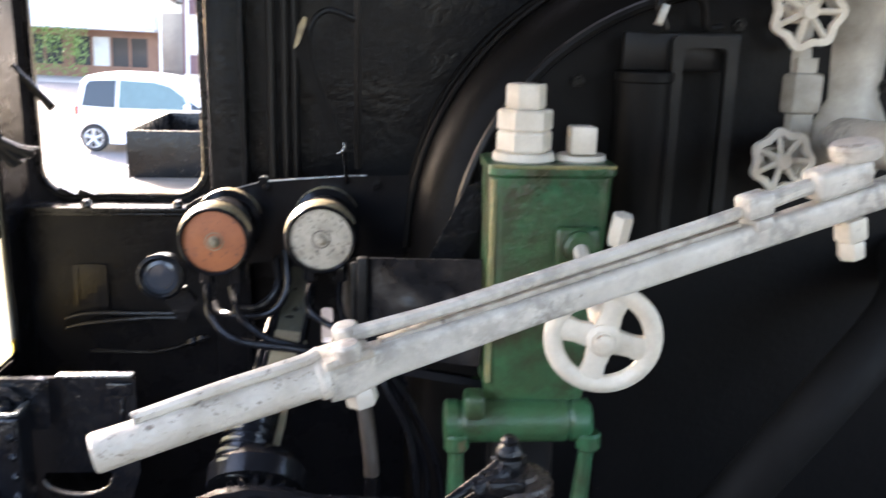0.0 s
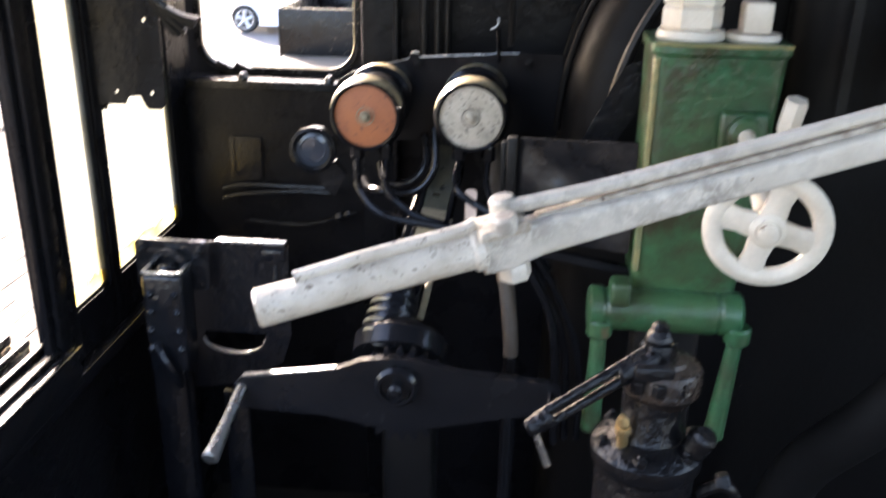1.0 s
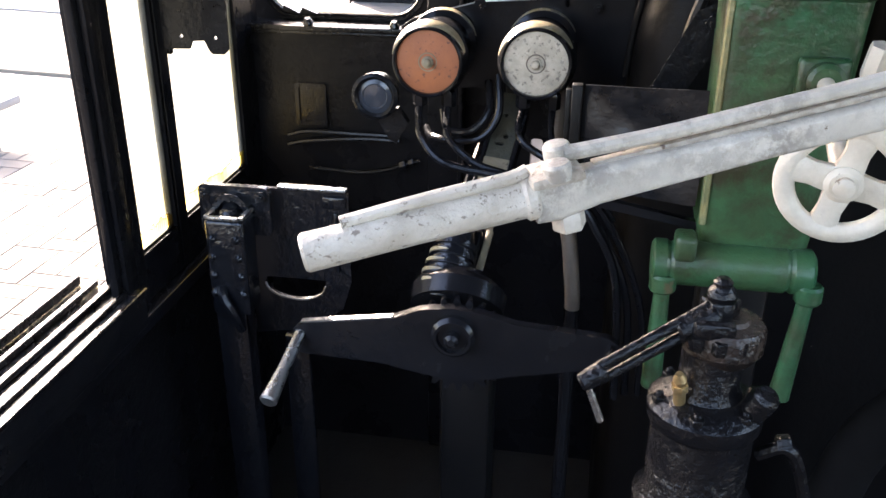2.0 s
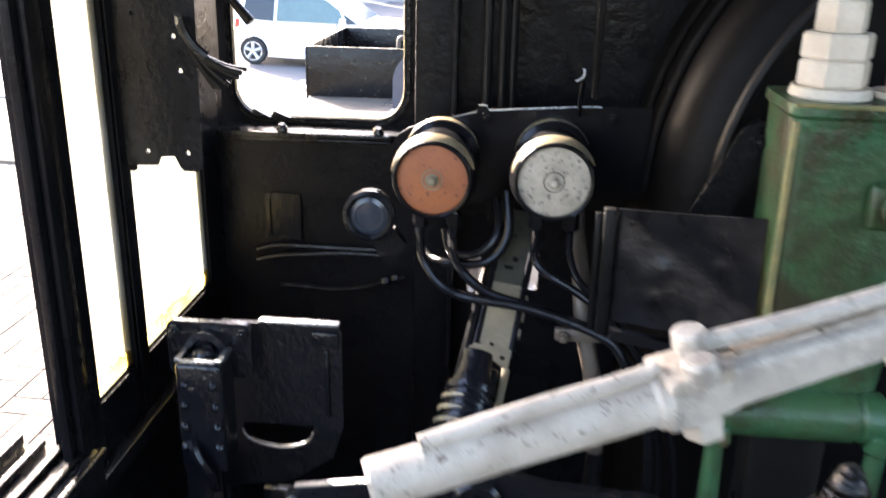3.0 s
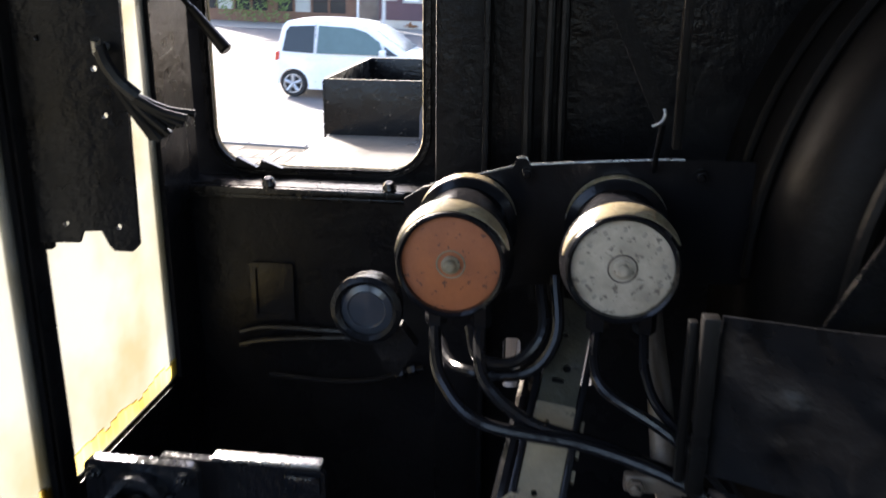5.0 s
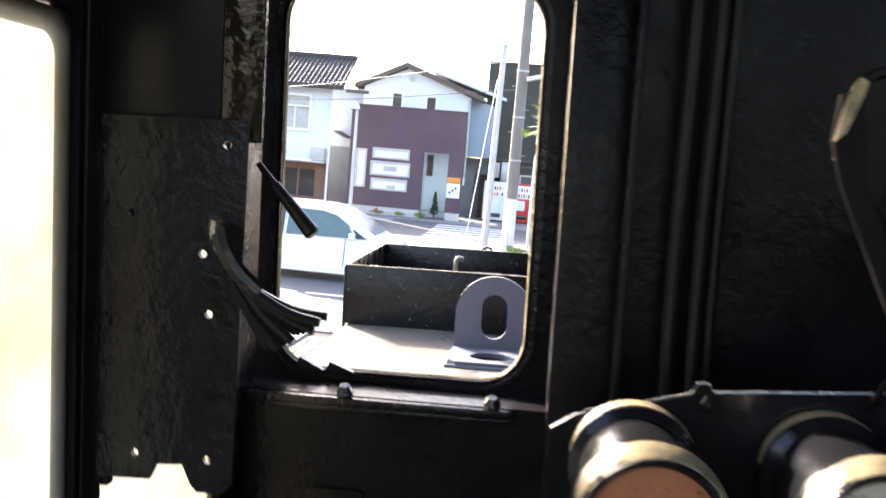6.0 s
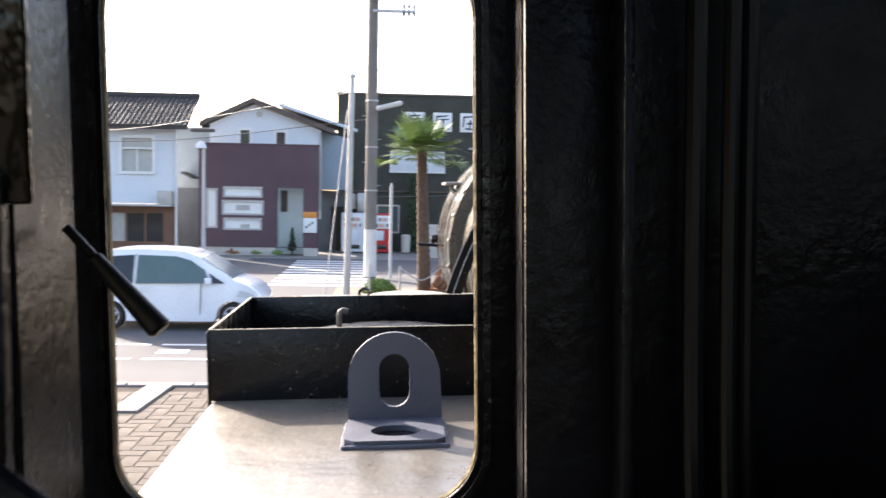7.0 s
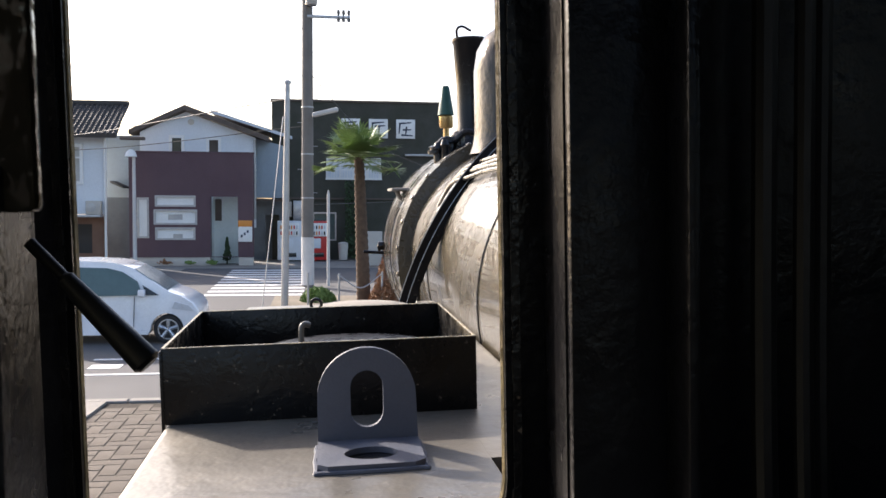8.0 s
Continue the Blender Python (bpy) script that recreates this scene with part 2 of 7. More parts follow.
def mesh_of(name, bm, material, origin):
    for v in bm.verts:
        v.co -= origin
    bmesh.ops.recalc_face_normals(bm, faces=bm.faces)
    me = bpy.data.meshes.new(name)
    bm.to_mesh(me)
    bm.free()
    me.materials.append(material)
    if len(me.polygons) > 30:
        me.shade_smooth()
    me.set_sharp_from_angle(angle=radians(32))
    return me


def part(name, bm, material, parent, label=""):
    """Links a bmesh, in world places, as one mesh under a thing or a part."""
    top = parent
    while top.parent:
        top = top.parent
    ob = new(name, mesh_of(name, bm, material, ORIGIN[top]))
    ob.parent = parent
    return tagged(ob, label)


def single(name, bm, material, at, label, category, group="", kind=""):
    """A thing that is one mesh."""
    at = Vector(at)
    ob = new(name, mesh_of(name, bm, material, at))
    ob.location = at
    ORIGIN[ob] = at
    return tagged(ob, label, category, group, kind)


def B():
    return bmesh.new()


def box(bm, lo, hi, bevel=0.0, seg=2, turn=None):
    """A box from corner to corner, with rounded edges; turn: a matrix about its middle."""
    lo, hi = Vector(lo), Vector(hi)
    m = Matrix.Translation((lo + hi) / 2) @ (turn or Matrix()) @ Matrix.Diagonal((*(hi - lo), 1))
    got = bmesh.ops.create_cube(bm, size=1, matrix=m)["verts"]
    if bevel:
        edges = list({e for v in got for e in v.link_edges})
        bmesh.ops.bevel(bm, geom=edges, offset=bevel, segments=seg, profile=0.5, affect="EDGES")
    return bm


def lathe(bm, profile, at, axis=(0, 0, 1), seg=28, cap=True):
    """Turns (radius, height) pairs about an axis from at."""
    q = Vector(axis).normalized().to_track_quat("Z", "Y")
    at = Vector(at)
    rings = []
    for r, h in profile:
        rings.append([bm.verts.new(at + q @ Vector((r * math.cos(2 * math.pi * k / seg), r * math.sin(2 * math.pi * k / seg), h))) for k in range(seg)])
    for a, b in zip(rings, rings[1:]):
        for k in range(seg):
            bm.faces.new((a[k], a[(k + 1) % seg], b[(k + 1) % seg], b[k]))
    if cap:
        bm.faces.new(rings[0])
        bm.faces.new(rings[-1])
    return bm


def rod(bm, a, b, r, r2=None, seg=14, edge=0.0):
    """A round bar from a to b."""
    a, b = Vector(a), Vector(b)
    h, r2 = (b - a).length, r if r2 is None else r2
    prof = [(r, 0), (r2, h)] if not edge else [(r - edge, 0), (r, edge), (r2, h - edge), (r2 - edge, h)]
    return lathe(bm, prof, a, b - a, seg)


def smooth_line(pts, n=6):
    """Points along a soft curve through pts."""
    p = [Vector(q) for q in pts]
    p = [2 * p[0] - p[1]] + p + [2 * p[-1] - p[-2]]
    out = []
    for i in range(1, len(p) - 2):
        for k in range(n):
            t = k / n
            out.append(0.5 * (2 * p[i] + (p[i + 1] - p[i - 1]) * t + (2 * p[i - 1] - 5 * p[i] + 4 * p[i + 1] - p[i + 2]) * t * t + (3 * p[i] - p[i - 1] - 3 * p[i + 1] + p[i + 2]) * t ** 3))
    return out + [p[-2]]


def tube(bm, pts, r, seg=10, n=6):
    """A pipe along a soft curve."""
    line = smooth_line(pts, n)
    side = Vector((0.31, 0.52, 0.79))
    rings = []
    for i, c in enumerate(line):
        d = (line[min(i + 1, len(line) - 1)] - line[max(i - 1, 0)]).normalized()
        side = (side - d * side.dot(d)).normalized()
        up = d.cross(side)
        rings.append([bm.verts.new(c + r * (math.cos(2 * math.pi * k / seg) * side + math.sin(2 * math.pi * k / seg) * up)) for k in range(seg)])
    for a, b in zip(rings, rings[1:]):
        for k in range(seg):
            bm.faces.new((a[k], a[(k + 1) % seg], b[(k + 1) % seg], b[k]))
    bm.faces.new(rings[0])
    bm.faces.new(rings[-1])
    return bm


XZ = Matrix(((1, 0, 0, 0), (0, 0, 1, 0), (0, 1, 0, 0), (0, 0, 0, 1)))  # drawn across and up, thick along y
YZ = Matrix(((0, 0, 1, 0), (1, 0, 0, 0), (0, 1, 0, 0), (0, 0, 0, 1)))  # drawn along y and up, thick along x
XY = Matrix()  # drawn flat, thick upwards


def plate(bm, outline, holes, thick, m, at=(0, 0, 0)):
    """A flat plate with holes: outlines in two axes, thickness along the third."""
    m = Matrix.Translation(at) @ m
    loops = []
    for loop in [outline, *holes]:
        vs = [bm.verts.new(m @ Vector((u, v, 0))) for u, v in loop]
        ws = [bm.verts.new(m @ Vector((u, v, thick))) for u, v in loop]
        loops.append((vs, ws))
        for k in range(len(vs)):
            j = (k + 1) % len(vs)
            bm.faces.new((vs[k], vs[j], ws[j], ws[k]))
    for side in (0, 1):
        es = []
        for pair in loops:
            vs = pair[side]
            for k in range(len(vs)):
                es.append(bm.edges.get((vs[k], vs[(k + 1) % len(vs)])))
        if not holes:
            bm.faces.new(loops[0][side])
            continue
        bmesh.ops.triangle_fill(bm, use_beauty=True, use_dissolve=False, edges=es)
    return bm


def rr(u0, v0, u1, v1, r, n=6):
    """A rectangle with round corners."""
    out = []
    for cx, cy, a in ((u1 - r, v1 - r, 0), (u0 + r, v1 - r, 90), (u0 + r, v0 + r, 180), (u1 - r, v0 + r, 270)):
        for k in range(n + 1):
            t = radians(a + 90 * k / n)
            out.append((cx + r * math.cos(t), cy + r * math.sin(t)))
    return out


def circ(cx, cy, r, n=20):
    return [(cx + r * math.cos(2 * math.pi * k / n), cy + r * math.sin(2 * math.pi * k / n)) for k in range(n)]


def rect(u0, v0, u1, v1):
    return [(u0, v0), (u1, v0), (u1, v1), (u0, v1)]


def arc(cx, cy, r, a0, a1, n=12):
    return [(cx + r * math.cos(radians(a0 + (a1 - a0) * k / n)), cy + r * math.sin(radians(a0 + (a1 - a0) * k / n))) for k in range(n + 1)]


def hexnut(bm, at, r, h, axis=(0, 0, 1), hole=0.0):
    return lathe(bm, [(r * 0.93, 0), (r, h * 0.12), (r, h * 0.88), (r * 0.93, h)], at, axis, 6)


def bolt(bm, at, r, axis=(0, -1, 0)):
    hexnut(bm, at, r, r * 0.9, axis)
    return lathe(bm, [(r * 0.55, 0), (r * 0.55, r * 1.3), (r * 0.4, r * 1.5)], at, axis, 10)



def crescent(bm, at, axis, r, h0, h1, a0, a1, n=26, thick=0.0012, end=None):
    """A thin strip round a turned edge, from angle a0 to a1 (degrees, up is 90), tapering to its ends."""
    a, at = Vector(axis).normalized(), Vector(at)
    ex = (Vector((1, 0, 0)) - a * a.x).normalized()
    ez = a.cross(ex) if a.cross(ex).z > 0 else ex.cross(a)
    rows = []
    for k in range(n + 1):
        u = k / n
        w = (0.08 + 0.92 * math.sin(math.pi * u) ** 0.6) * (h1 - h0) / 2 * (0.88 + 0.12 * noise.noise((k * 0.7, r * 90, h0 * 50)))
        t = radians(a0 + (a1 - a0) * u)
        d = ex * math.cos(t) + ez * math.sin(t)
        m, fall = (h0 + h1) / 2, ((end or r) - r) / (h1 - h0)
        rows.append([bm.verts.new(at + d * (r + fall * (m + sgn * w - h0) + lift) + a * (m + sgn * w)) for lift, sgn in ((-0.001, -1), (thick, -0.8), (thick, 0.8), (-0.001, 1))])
    for p, q in zip(rows, rows[1:]):
        for k in range(4):
            bm.faces.new((p[k], p[(k + 1) % 4], q[(k + 1) % 4], q[k]))
    bm.faces.new(rows[0])
    bm.faces.new(rows[-1])
    return bm


# ---- the cab ----
FLOOR, ROOF, BACK = -0.35, 1.95, -2.75
LEFT, RIGHT = -0.30, 2.60

wall = thing("wall_front", (1.1, 0, FLOOR), "black painted steel front wall of a locomotive cab with a rounded window", "wall", kind="structure")
bm = B()
slots = [rr(0.232, 0.440, 0.262, 0.532, 0.008, 2), rr(0.357, 0.452, 0.386, 0.540, 0.008, 2)]
plate(bm, rect(LEFT - 0.05, FLOOR, RIGHT + 0.05, ROOF), [rect(LEFT, 0.778, 0.117, ROOF - 0.05), *slots], 0.035, XZ)
part("sheet", bm, WALL_BLACK, wall)
bm = B()
plate(bm, rect(LEFT - 0.05, 0.70, 0.20, ROOF), [rr(-0.285, 0.792, 0.083, 1.360, 0.066, 8)], 0.008, XZ, (0, 0.080, 0))
part("recessed_sheet", bm, WALL_BLACK, wall)
bm = B()
box(bm, (LEFT - 0.05, 0.0352, 0.70), (0.20, 0.0798, 0.776))
box(bm, (0.119, 0.0352, 0.7762), (0.20, 0.0798, ROOF))
part("recess_edge", bm, WALL_BLACK, wall)
rim = thing("window_1", (-0.09, 0, 0.80), "open rounded cab window with a worn black steel rim", "window", kind="structure")
bm = B()
plate(bm, rr(-0.297, 0.781, 0.096, 1.372, 0.076, 8), [rr(-0.2905, 0.7865, 0.0885, 1.3655, 0.070, 8)], 0.006, XZ, (0, 0.0738, 0))
part("window_frame", bm, WORN_BLACK, rim)
bm = B()
plate(bm, rr(-0.298, 0.780, 0.096, 1.374, 0.077, 8), [rr(-0.2875, 0.7895, 0.0855, 1.3625, 0.068, 8)], 0.005, XZ, (0, 0.0882, 0))
part("outer_frame", bm, RIM_EDGE, rim, "worn outer rim with paint chipped to bare metal")
bm = B()
edge_ = rr(-0.2855, 0.7915, 0.0835, 1.3605, 0.066, 8)
tube(bm, [(x + 0.0012 * noise.noise((k * 1.7, 0.3, 5.0)), 0.0905, z) for k, (x, z) in enumerate(edge_ + edge_[:1])], 0.0034, 6, 1)
part("worn_edge", bm, EDGE_WEAR, rim, "bright worn edge of the opening")
bm = B()
box(bm, (-0.290, -0.032, 0.764), (0.072, -0.0005, 0.771), 0.002)
box(bm, (-0.290, -0.034, 0.7712), (0.072, -0.027, 0.783), 0.002)
box(bm, (-0.290, -0.018, 0.7712), (0.072, -0.0135, 0.780), 0.002)
part("window_sill", bm, WORN_BLACK, rim)
for x in (-0.155, 0.045):
    bm = B()
    lathe(bm, [(0.011, 0), (0.012, 0.006), (0.009, 0.012), (0.006, 0.016)], (x, -0.022, 0.784), (0, -0.35, 1), 12)
    part("bolt", bm, IRON, rim, "glossy black bolt head")
for x, h in ((-0.250, 0.016), (-0.205, 0.012)):
    bm = B()
    plate(bm, [(x, 0.7924), (x + 0.042, 0.7924), (x + 0.006, 0.794 + h)], [], 0.012, XZ, (0, 0.070, 0))
    part("wedge", bm, BLACK, rim)

bm = B()
rod(bm, (-0.284, -0.030, 1.090), (-0.256, -0.040, 1.062), 0.0045)
stay_ = thing("window_stay", (-0.28, -0.02, 1.09), "short round black rod on the window post", "window stay")
part("pin", bm, SOOT, stay_)
bm = B()
rod(bm, (-0.260, -0.040, 1.066), (-0.201, -0.050, 1.002), 0.0070, 0.0108, edge=0.003)
part("rod", bm, SOOT, stay_)

# angle irons and pipes on the front wall
post = thing("wall_post", (0.16, -0.01, FLOOR), "black angle iron post on the front wall", "post", kind="structure")
bm = B()
box(bm, (0.118, -0.014, FLOOR), (0.205, -0.001, ROOF), 0.003)
box(bm, (0.196, -0.062, FLOOR), (0.206, -0.0142, ROOF), 0.003)
part("angle_iron", bm, WALL_BLACK, post)
for x, y, r in ((0.262, -0.05, 0.010), (0.292, -0.055, 0.008), (0.312, -0.045, 0.008)):
    bm = B()
    tube(bm, [(x, y, ROOF), (x + 0.002, y, 1.5), (x, y, 1.0), (x + 0.004, y, 0.80), (x + 0.02, y + 0.02, 0.62)], r)
    single("wall_pipe", bm, SOOT, (x, y, 0.62), "thin black pipe running up the front wall", "pipe", "pipes up the front wall")

bm = B()
plate(bm, rr(-0.203, 0.543, -0.127, 0.645, 0.006, 2), [rr(-0.194, 0.552, -0.136, 0.636, 0.004, 2)], 0.008, XZ, (0, -0.0082, 0))
box(bm, (-0.194, -0.003, 0.552), (-0.136, -0.0005, 0.636))
single("wall_plate", bm, BLACK, (-0.165, 0, 0.543), "small black framed plate on the front wall", "plate")

for z0, z1, y in ((0.530, 0.530, -0.012), (0.508, 0.520, -0.016)):
    bm = B()
    tube(bm, [(-0.225, y, z0 - 0.012), (-0.17, y, z0), (-0.04, y, z1), (0.05, y, z1)], 0.006, 8)
    single("conduit", bm, BLACK, (-0.2, y, z0), "thin black conduit along the front wall", "conduit", "conduits on the front wall")
bm = B()
tube(bm, [(-0.175, -0.015, 0.440), (-0.05, -0.015, 0.436), (0.02, -0.016, 0.447), (0.060, -0.018, 0.463), (0.10, -0.018, 0.475)], 0.0055, 8)
hexnut(bm, (0.052, -0.018, 0.459), 0.012, 0.016, (1, 0, 0.35))
hexnut(bm, (0.074, -0.018, 0.467), 0.010, 0.014, (1, 0, 0.35))
single("oil_pipe", bm, BLACK, (0.0, -0.015, 0.44), "thin black oil pipe with a union nut on the wall", "pipe")

# left wall, panes, sill rails
wall = thing("wall_left", (LEFT, -1.3, FLOOR), "black steel side wall of the cab with tall window openings", "wall", kind="structure")
bm = B()
panes = [rect(-0.612, 0.465, -0.470, 1.215), rect(-0.428, 0.465, -0.097, 1.215)]
door_gap, side_gap = rect(-2.60, FLOOR + 0.02, -1.85, 1.75), rect(-1.75, 0.436, -0.700, 1.75)
plate(bm, rect(BACK, FLOOR, 0.0, ROOF), [*panes, side_gap, door_gap], -0.027, YZ, (LEFT, 0, 0))
part("sheet", bm, WALL_BLACK, wall)
for k, (y0, y1) in enumerate(((-0.612, -0.470), (-0.428, -0.097))):
    win = thing("window_%d" % (k + 2), (LEFT - 0.03, y0, 0.465), "tall fixed side window with a yellowed dirty pane", "window", kind="structure")
    bm = B()
    box(bm, (LEFT - 0.010, y0 + 0.002, 0.467), (LEFT - 0.007, y1 - 0.002, 1.213))
    p = part("pane", bm, PANE, win)
    p.visible_shadow = False
    bm = B()
    plate(bm, rect(y0 + 0.001, 0.466, y1 - 0.001, 1.214), [rr(y0 + 0.007, 0.474, y1 - 0.007, 1.207, 0.02)], 0.012, YZ, (LEFT - 0.024, 0, 0))
    part("window_frame", bm, SOOT, win)
    bm = B()
    for k2 in range(16):
        a_, b_ = y0 + 0.008 + (y1 - y0 - 0.016) * k2 / 16, y0 + 0.008 + (y1 - y0 - 0.016) * (k2 + 1) / 16
        box(bm, (LEFT - 0.0065, a_, 0.4745), (LEFT - 0.0035, b_ - 0.0003, 0.492 + random.uniform(0.0, 0.014)), 0.0012, 1)
    part("putty", bm, PUTTY, win, "uneven yellow strip of old putty").visible_shadow = False
sill = thing("side_window_rails", (LEFT, -1.25, 0.345), "stepped black sliding rails under the open side window", "window rails", kind="structure")
bm = B()
box(bm, (-0.390, -1.75, 0.4365), (-0.2505, -0.700, 0.444), 0.002)
part("ledge", bm, BLACK, sill)
for x0, z1 in ((-0.386, 0.462), (-0.352, 0.456), (-0.318, 0.454), (-0.284, 0.452), (-0.2585, 0.449)):
    bm = B()
    box(bm, (x0, -1.75, 0.4442), (x0 + 0.010, -0.700, z1), 0.002)
    part("rail", bm, WORN_BLACK, sill)
bm = B()
box(bm, (-0.2995, -1.75, 0.345), (-0.2705, -0.30, 0.375), 0.004)
box(bm, (-0.2995, -1.75, 0.3755), (-0.2545, -0.700, 0.4362), 0.004)
part("apron", bm, BLACK, sill)
post = thing("window_post", (LEFT, -0.68, 0.40), "grooved black sliding sash post beside the side window", "post", kind="structure")
for x0, x1, y0, y1 in ((-0.299, -0.284, -0.735, -0.665), (-0.2838, -0.272, -0.722, -0.692), (-0.299, -0.293, -0.655, -0.618), (-0.2985, -0.294, -0.466, -0.432)):
    bm = B()
    box(bm, (x0, y0, 0.376), (x1, y1, ROOF), 0.003)
    part("stile", bm, WALL_BLACK, post)

# floor, roof, other walls
# floor colour is lifted above the other steel to throw light upwards
bm = B()
box(bm, (LEFT - 0.05, BACK, FLOOR - 0.05), (RIGHT + 0.05, 0.0, FLOOR))
single("floor", bm, BOUNCE_FLOOR, (1.1, -1.3, FLOOR), "grey steel cab floor, paled to bounce light upwards", "floor", kind="structure")
bm = B()
n = 16
arch_pts = [(LEFT - 0.12 + (RIGHT - LEFT + 0.24) * k / n, ROOF + 0.28 * math.sin(math.pi * k / n)) for k in range(n + 1)]
plate(bm, arch_pts + [(x, z + 0.04) for x, z in reversed(arch_pts)], [], 0.15 - BACK, XZ, (0, BACK - 0.1, 0))
single("ceiling", bm, SOOT, (1.1, -1.3, ROOF), "black arched steel cab roof", "roof", kind="structure")
# out of view; window and doorway are assumed, cut to brighten the interior
bm = B()
plate(bm, rect(BACK, FLOOR, 0.0, ROOF), [rect(-2.60, FLOOR + 0.02, -1.85, 1.75), rect(-1.70, 0.55, -0.80, 1.70)], 0.05, YZ, (RIGHT, 0, 0))
single("wall_right", bm, SOOT, (RIGHT, -1.3, FLOOR), "unseen black steel side wall of the cab, its openings added to let light in", "wall", kind="structure")
# behind the camera; both windows are invented to raise the cab's light
bm = B()
plate(bm, rect(LEFT - 0.05, FLOOR, RIGHT + 0.05, ROOF), [rr(0.05, 0.85, 0.85, 1.60, 0.06), rr(1.45, 0.85, 2.25, 1.60, 0.06)], -0.04, XZ, (0, BACK, 0))
single("wall_rear", bm, SOOT, (1.1, BACK, FLOOR), "unseen black steel rear wall of the cab, two windows added for light", "wall", kind="structure")

# hanging plate with notch and the brush on it
shield = thing("hanging_plate", (-0.23, -0.448, 0.81), "dark grey notched steel plate with bolt holes by the window post", "steel plate")
bm = B()
outline = [(-0.292, 0.812), (-0.242, 0.814), (-0.236, 0.828), (-0.212, 0.830), (-0.204, 0.812), (-0.198, 0.806), (-0.176, 0.806), (-0.167, 0.815), (-0.163, 1.02), (-0.161, 1.127), (-0.167, 1.133), (-0.292, 1.133)]
holes = [circ(x, z, 0.0038, 8) for x, z in ((-0.256, 0.837), (-0.190, 0.836), (-0.192, 0.966), (-0.199, 1.018), (-0.180, 1.112), (-0.262, 1.05))]
plate(bm, outline, holes, 0.006, XZ, (0, -0.448, 0))
part("plate", bm, GREY_BLACK, shield)
bm = B()
box(bm, (-0.2925, -0.440, 0.80), (-0.284, -0.428, 1.30), 0.002)
box(bm, (-0.284, -0.4415, 0.83), (-0.262, -0.434, 1.112), 0.002)
part("angle_iron", bm, SOOT, shield)
bm = B()
tube(bm, [(-0.181, -0.449, 1.044), (-0.181, -0.468, 1.036), (-0.178, -0.476, 1.052)], 0.005, 8)
part("hook", bm, STEEL, shield, "small worn bright hook")
bm = B()
box(bm, (-0.2985, -0.4415, 1.1150), (-0.189, -0.434, 1.60), 0.002)
folded = thing("box_bracket", (-0.25, -0.44, 1.156), "dark folded steel bracket with a shiny flange above the hanging plate", "bracket")
part("sheet", bm, SOOT, folded)
bm = B()
box(bm, (-0.1885, -0.4415, 1.1150), (-0.153, -0.4340, 1.60), 0.002)
part("flange", bm, DOME, folded, "shiny black flange")
brush = thing("hand_brush", (-0.19, -0.46, 1.03), "black hand brush with stiff bristles hanging from a hook", "brush")
bm = B()
tube(bm, [(-0.178, -0.470, 1.046), (-0.174, -0.468, 1.028), (-0.163, -0.464, 1.008), (-0.146, -0.458, 0.990)], 0.008, 8)
part("handle", bm, BLACK, brush)
for k in range(16):
    bm = B()
    s = k / 15
    a = Vector((-0.172 + 0.022 * s, -0.464 + 0.006 * random.random(), 1.008 - 0.016 * s))
    e = Vector((-0.142 + 0.052 * s ** 0.8, -0.455 + 0.02 * random.random(), 0.935 + 0.028 * s + 0.008 * random.random()))
    tube(bm, [a, (a + e) / 2 + Vector((0.0, 0.004, -0.006)), e], 0.0042, 6, 3)
    part("bristle", bm, SOOT, brush)

# gauges on their bracket
FADED = surface("faded_dial_figure", (0.30, 0.265, 0.21), 0.6, second=(0.42, 0.36, 0.28), amount=1.0, scale=120, fine=300, bump=0.0)
bracket = thing("gauge_bracket", (0.34, -0.33, 0.74), "black steel bracket plate holding two pressure gauges", "bracket")
bm = B()
plate(bm, [(0.122, 0.716), (0.112, 0.80), (0.114, 0.835), (0.140, 0.852), (0.256, 0.882), (0.262, 0.894), (0.274, 0.894), (0.279, 0.886), (0.44, 0.898), (0.556, 0.900), (0.553, 0.740), (0.33, 0.728), (0.20, 0.716)], [], 0.008, XZ, (0, -0.262, 0))
part("plate", bm, BLACK, bracket)
bm = B()
tube(bm, [(0.150, -0.2585, 0.8555), (0.256, -0.2585, 0.8828), (0.262, -0.2585, 0.8948), (0.274, -0.2585, 0.8948), (0.279, -0.2585, 0.8868), (0.33, -0.2585, 0.8908), (0.44, -0.2585, 0.8988), (0.47, -0.2585, 0.8992)], 0.0022, 6, 2)
part("worn_edge", bm, STEEL, bracket, "bright worn upper edge")
bm = B()
box(bm, (0.50, -0.2538, 0.76), (0.53, -0.0005, 0.80), 0.003)
part("arm", bm, BLACK, bracket)
bm = B()
box(bm, (0.14, -0.2538, 0.72), (0.17, -0.0005, 0.75), 0.003)
part("arm", bm, BLACK, bracket)
for x in (0.49, 0.275):
    bm = B()
    bolt(bm, (x, -0.2622, 0.880 if x > 0.3 else 0.876), 0.010)
    part("bolt", bm, BLACK, bracket)
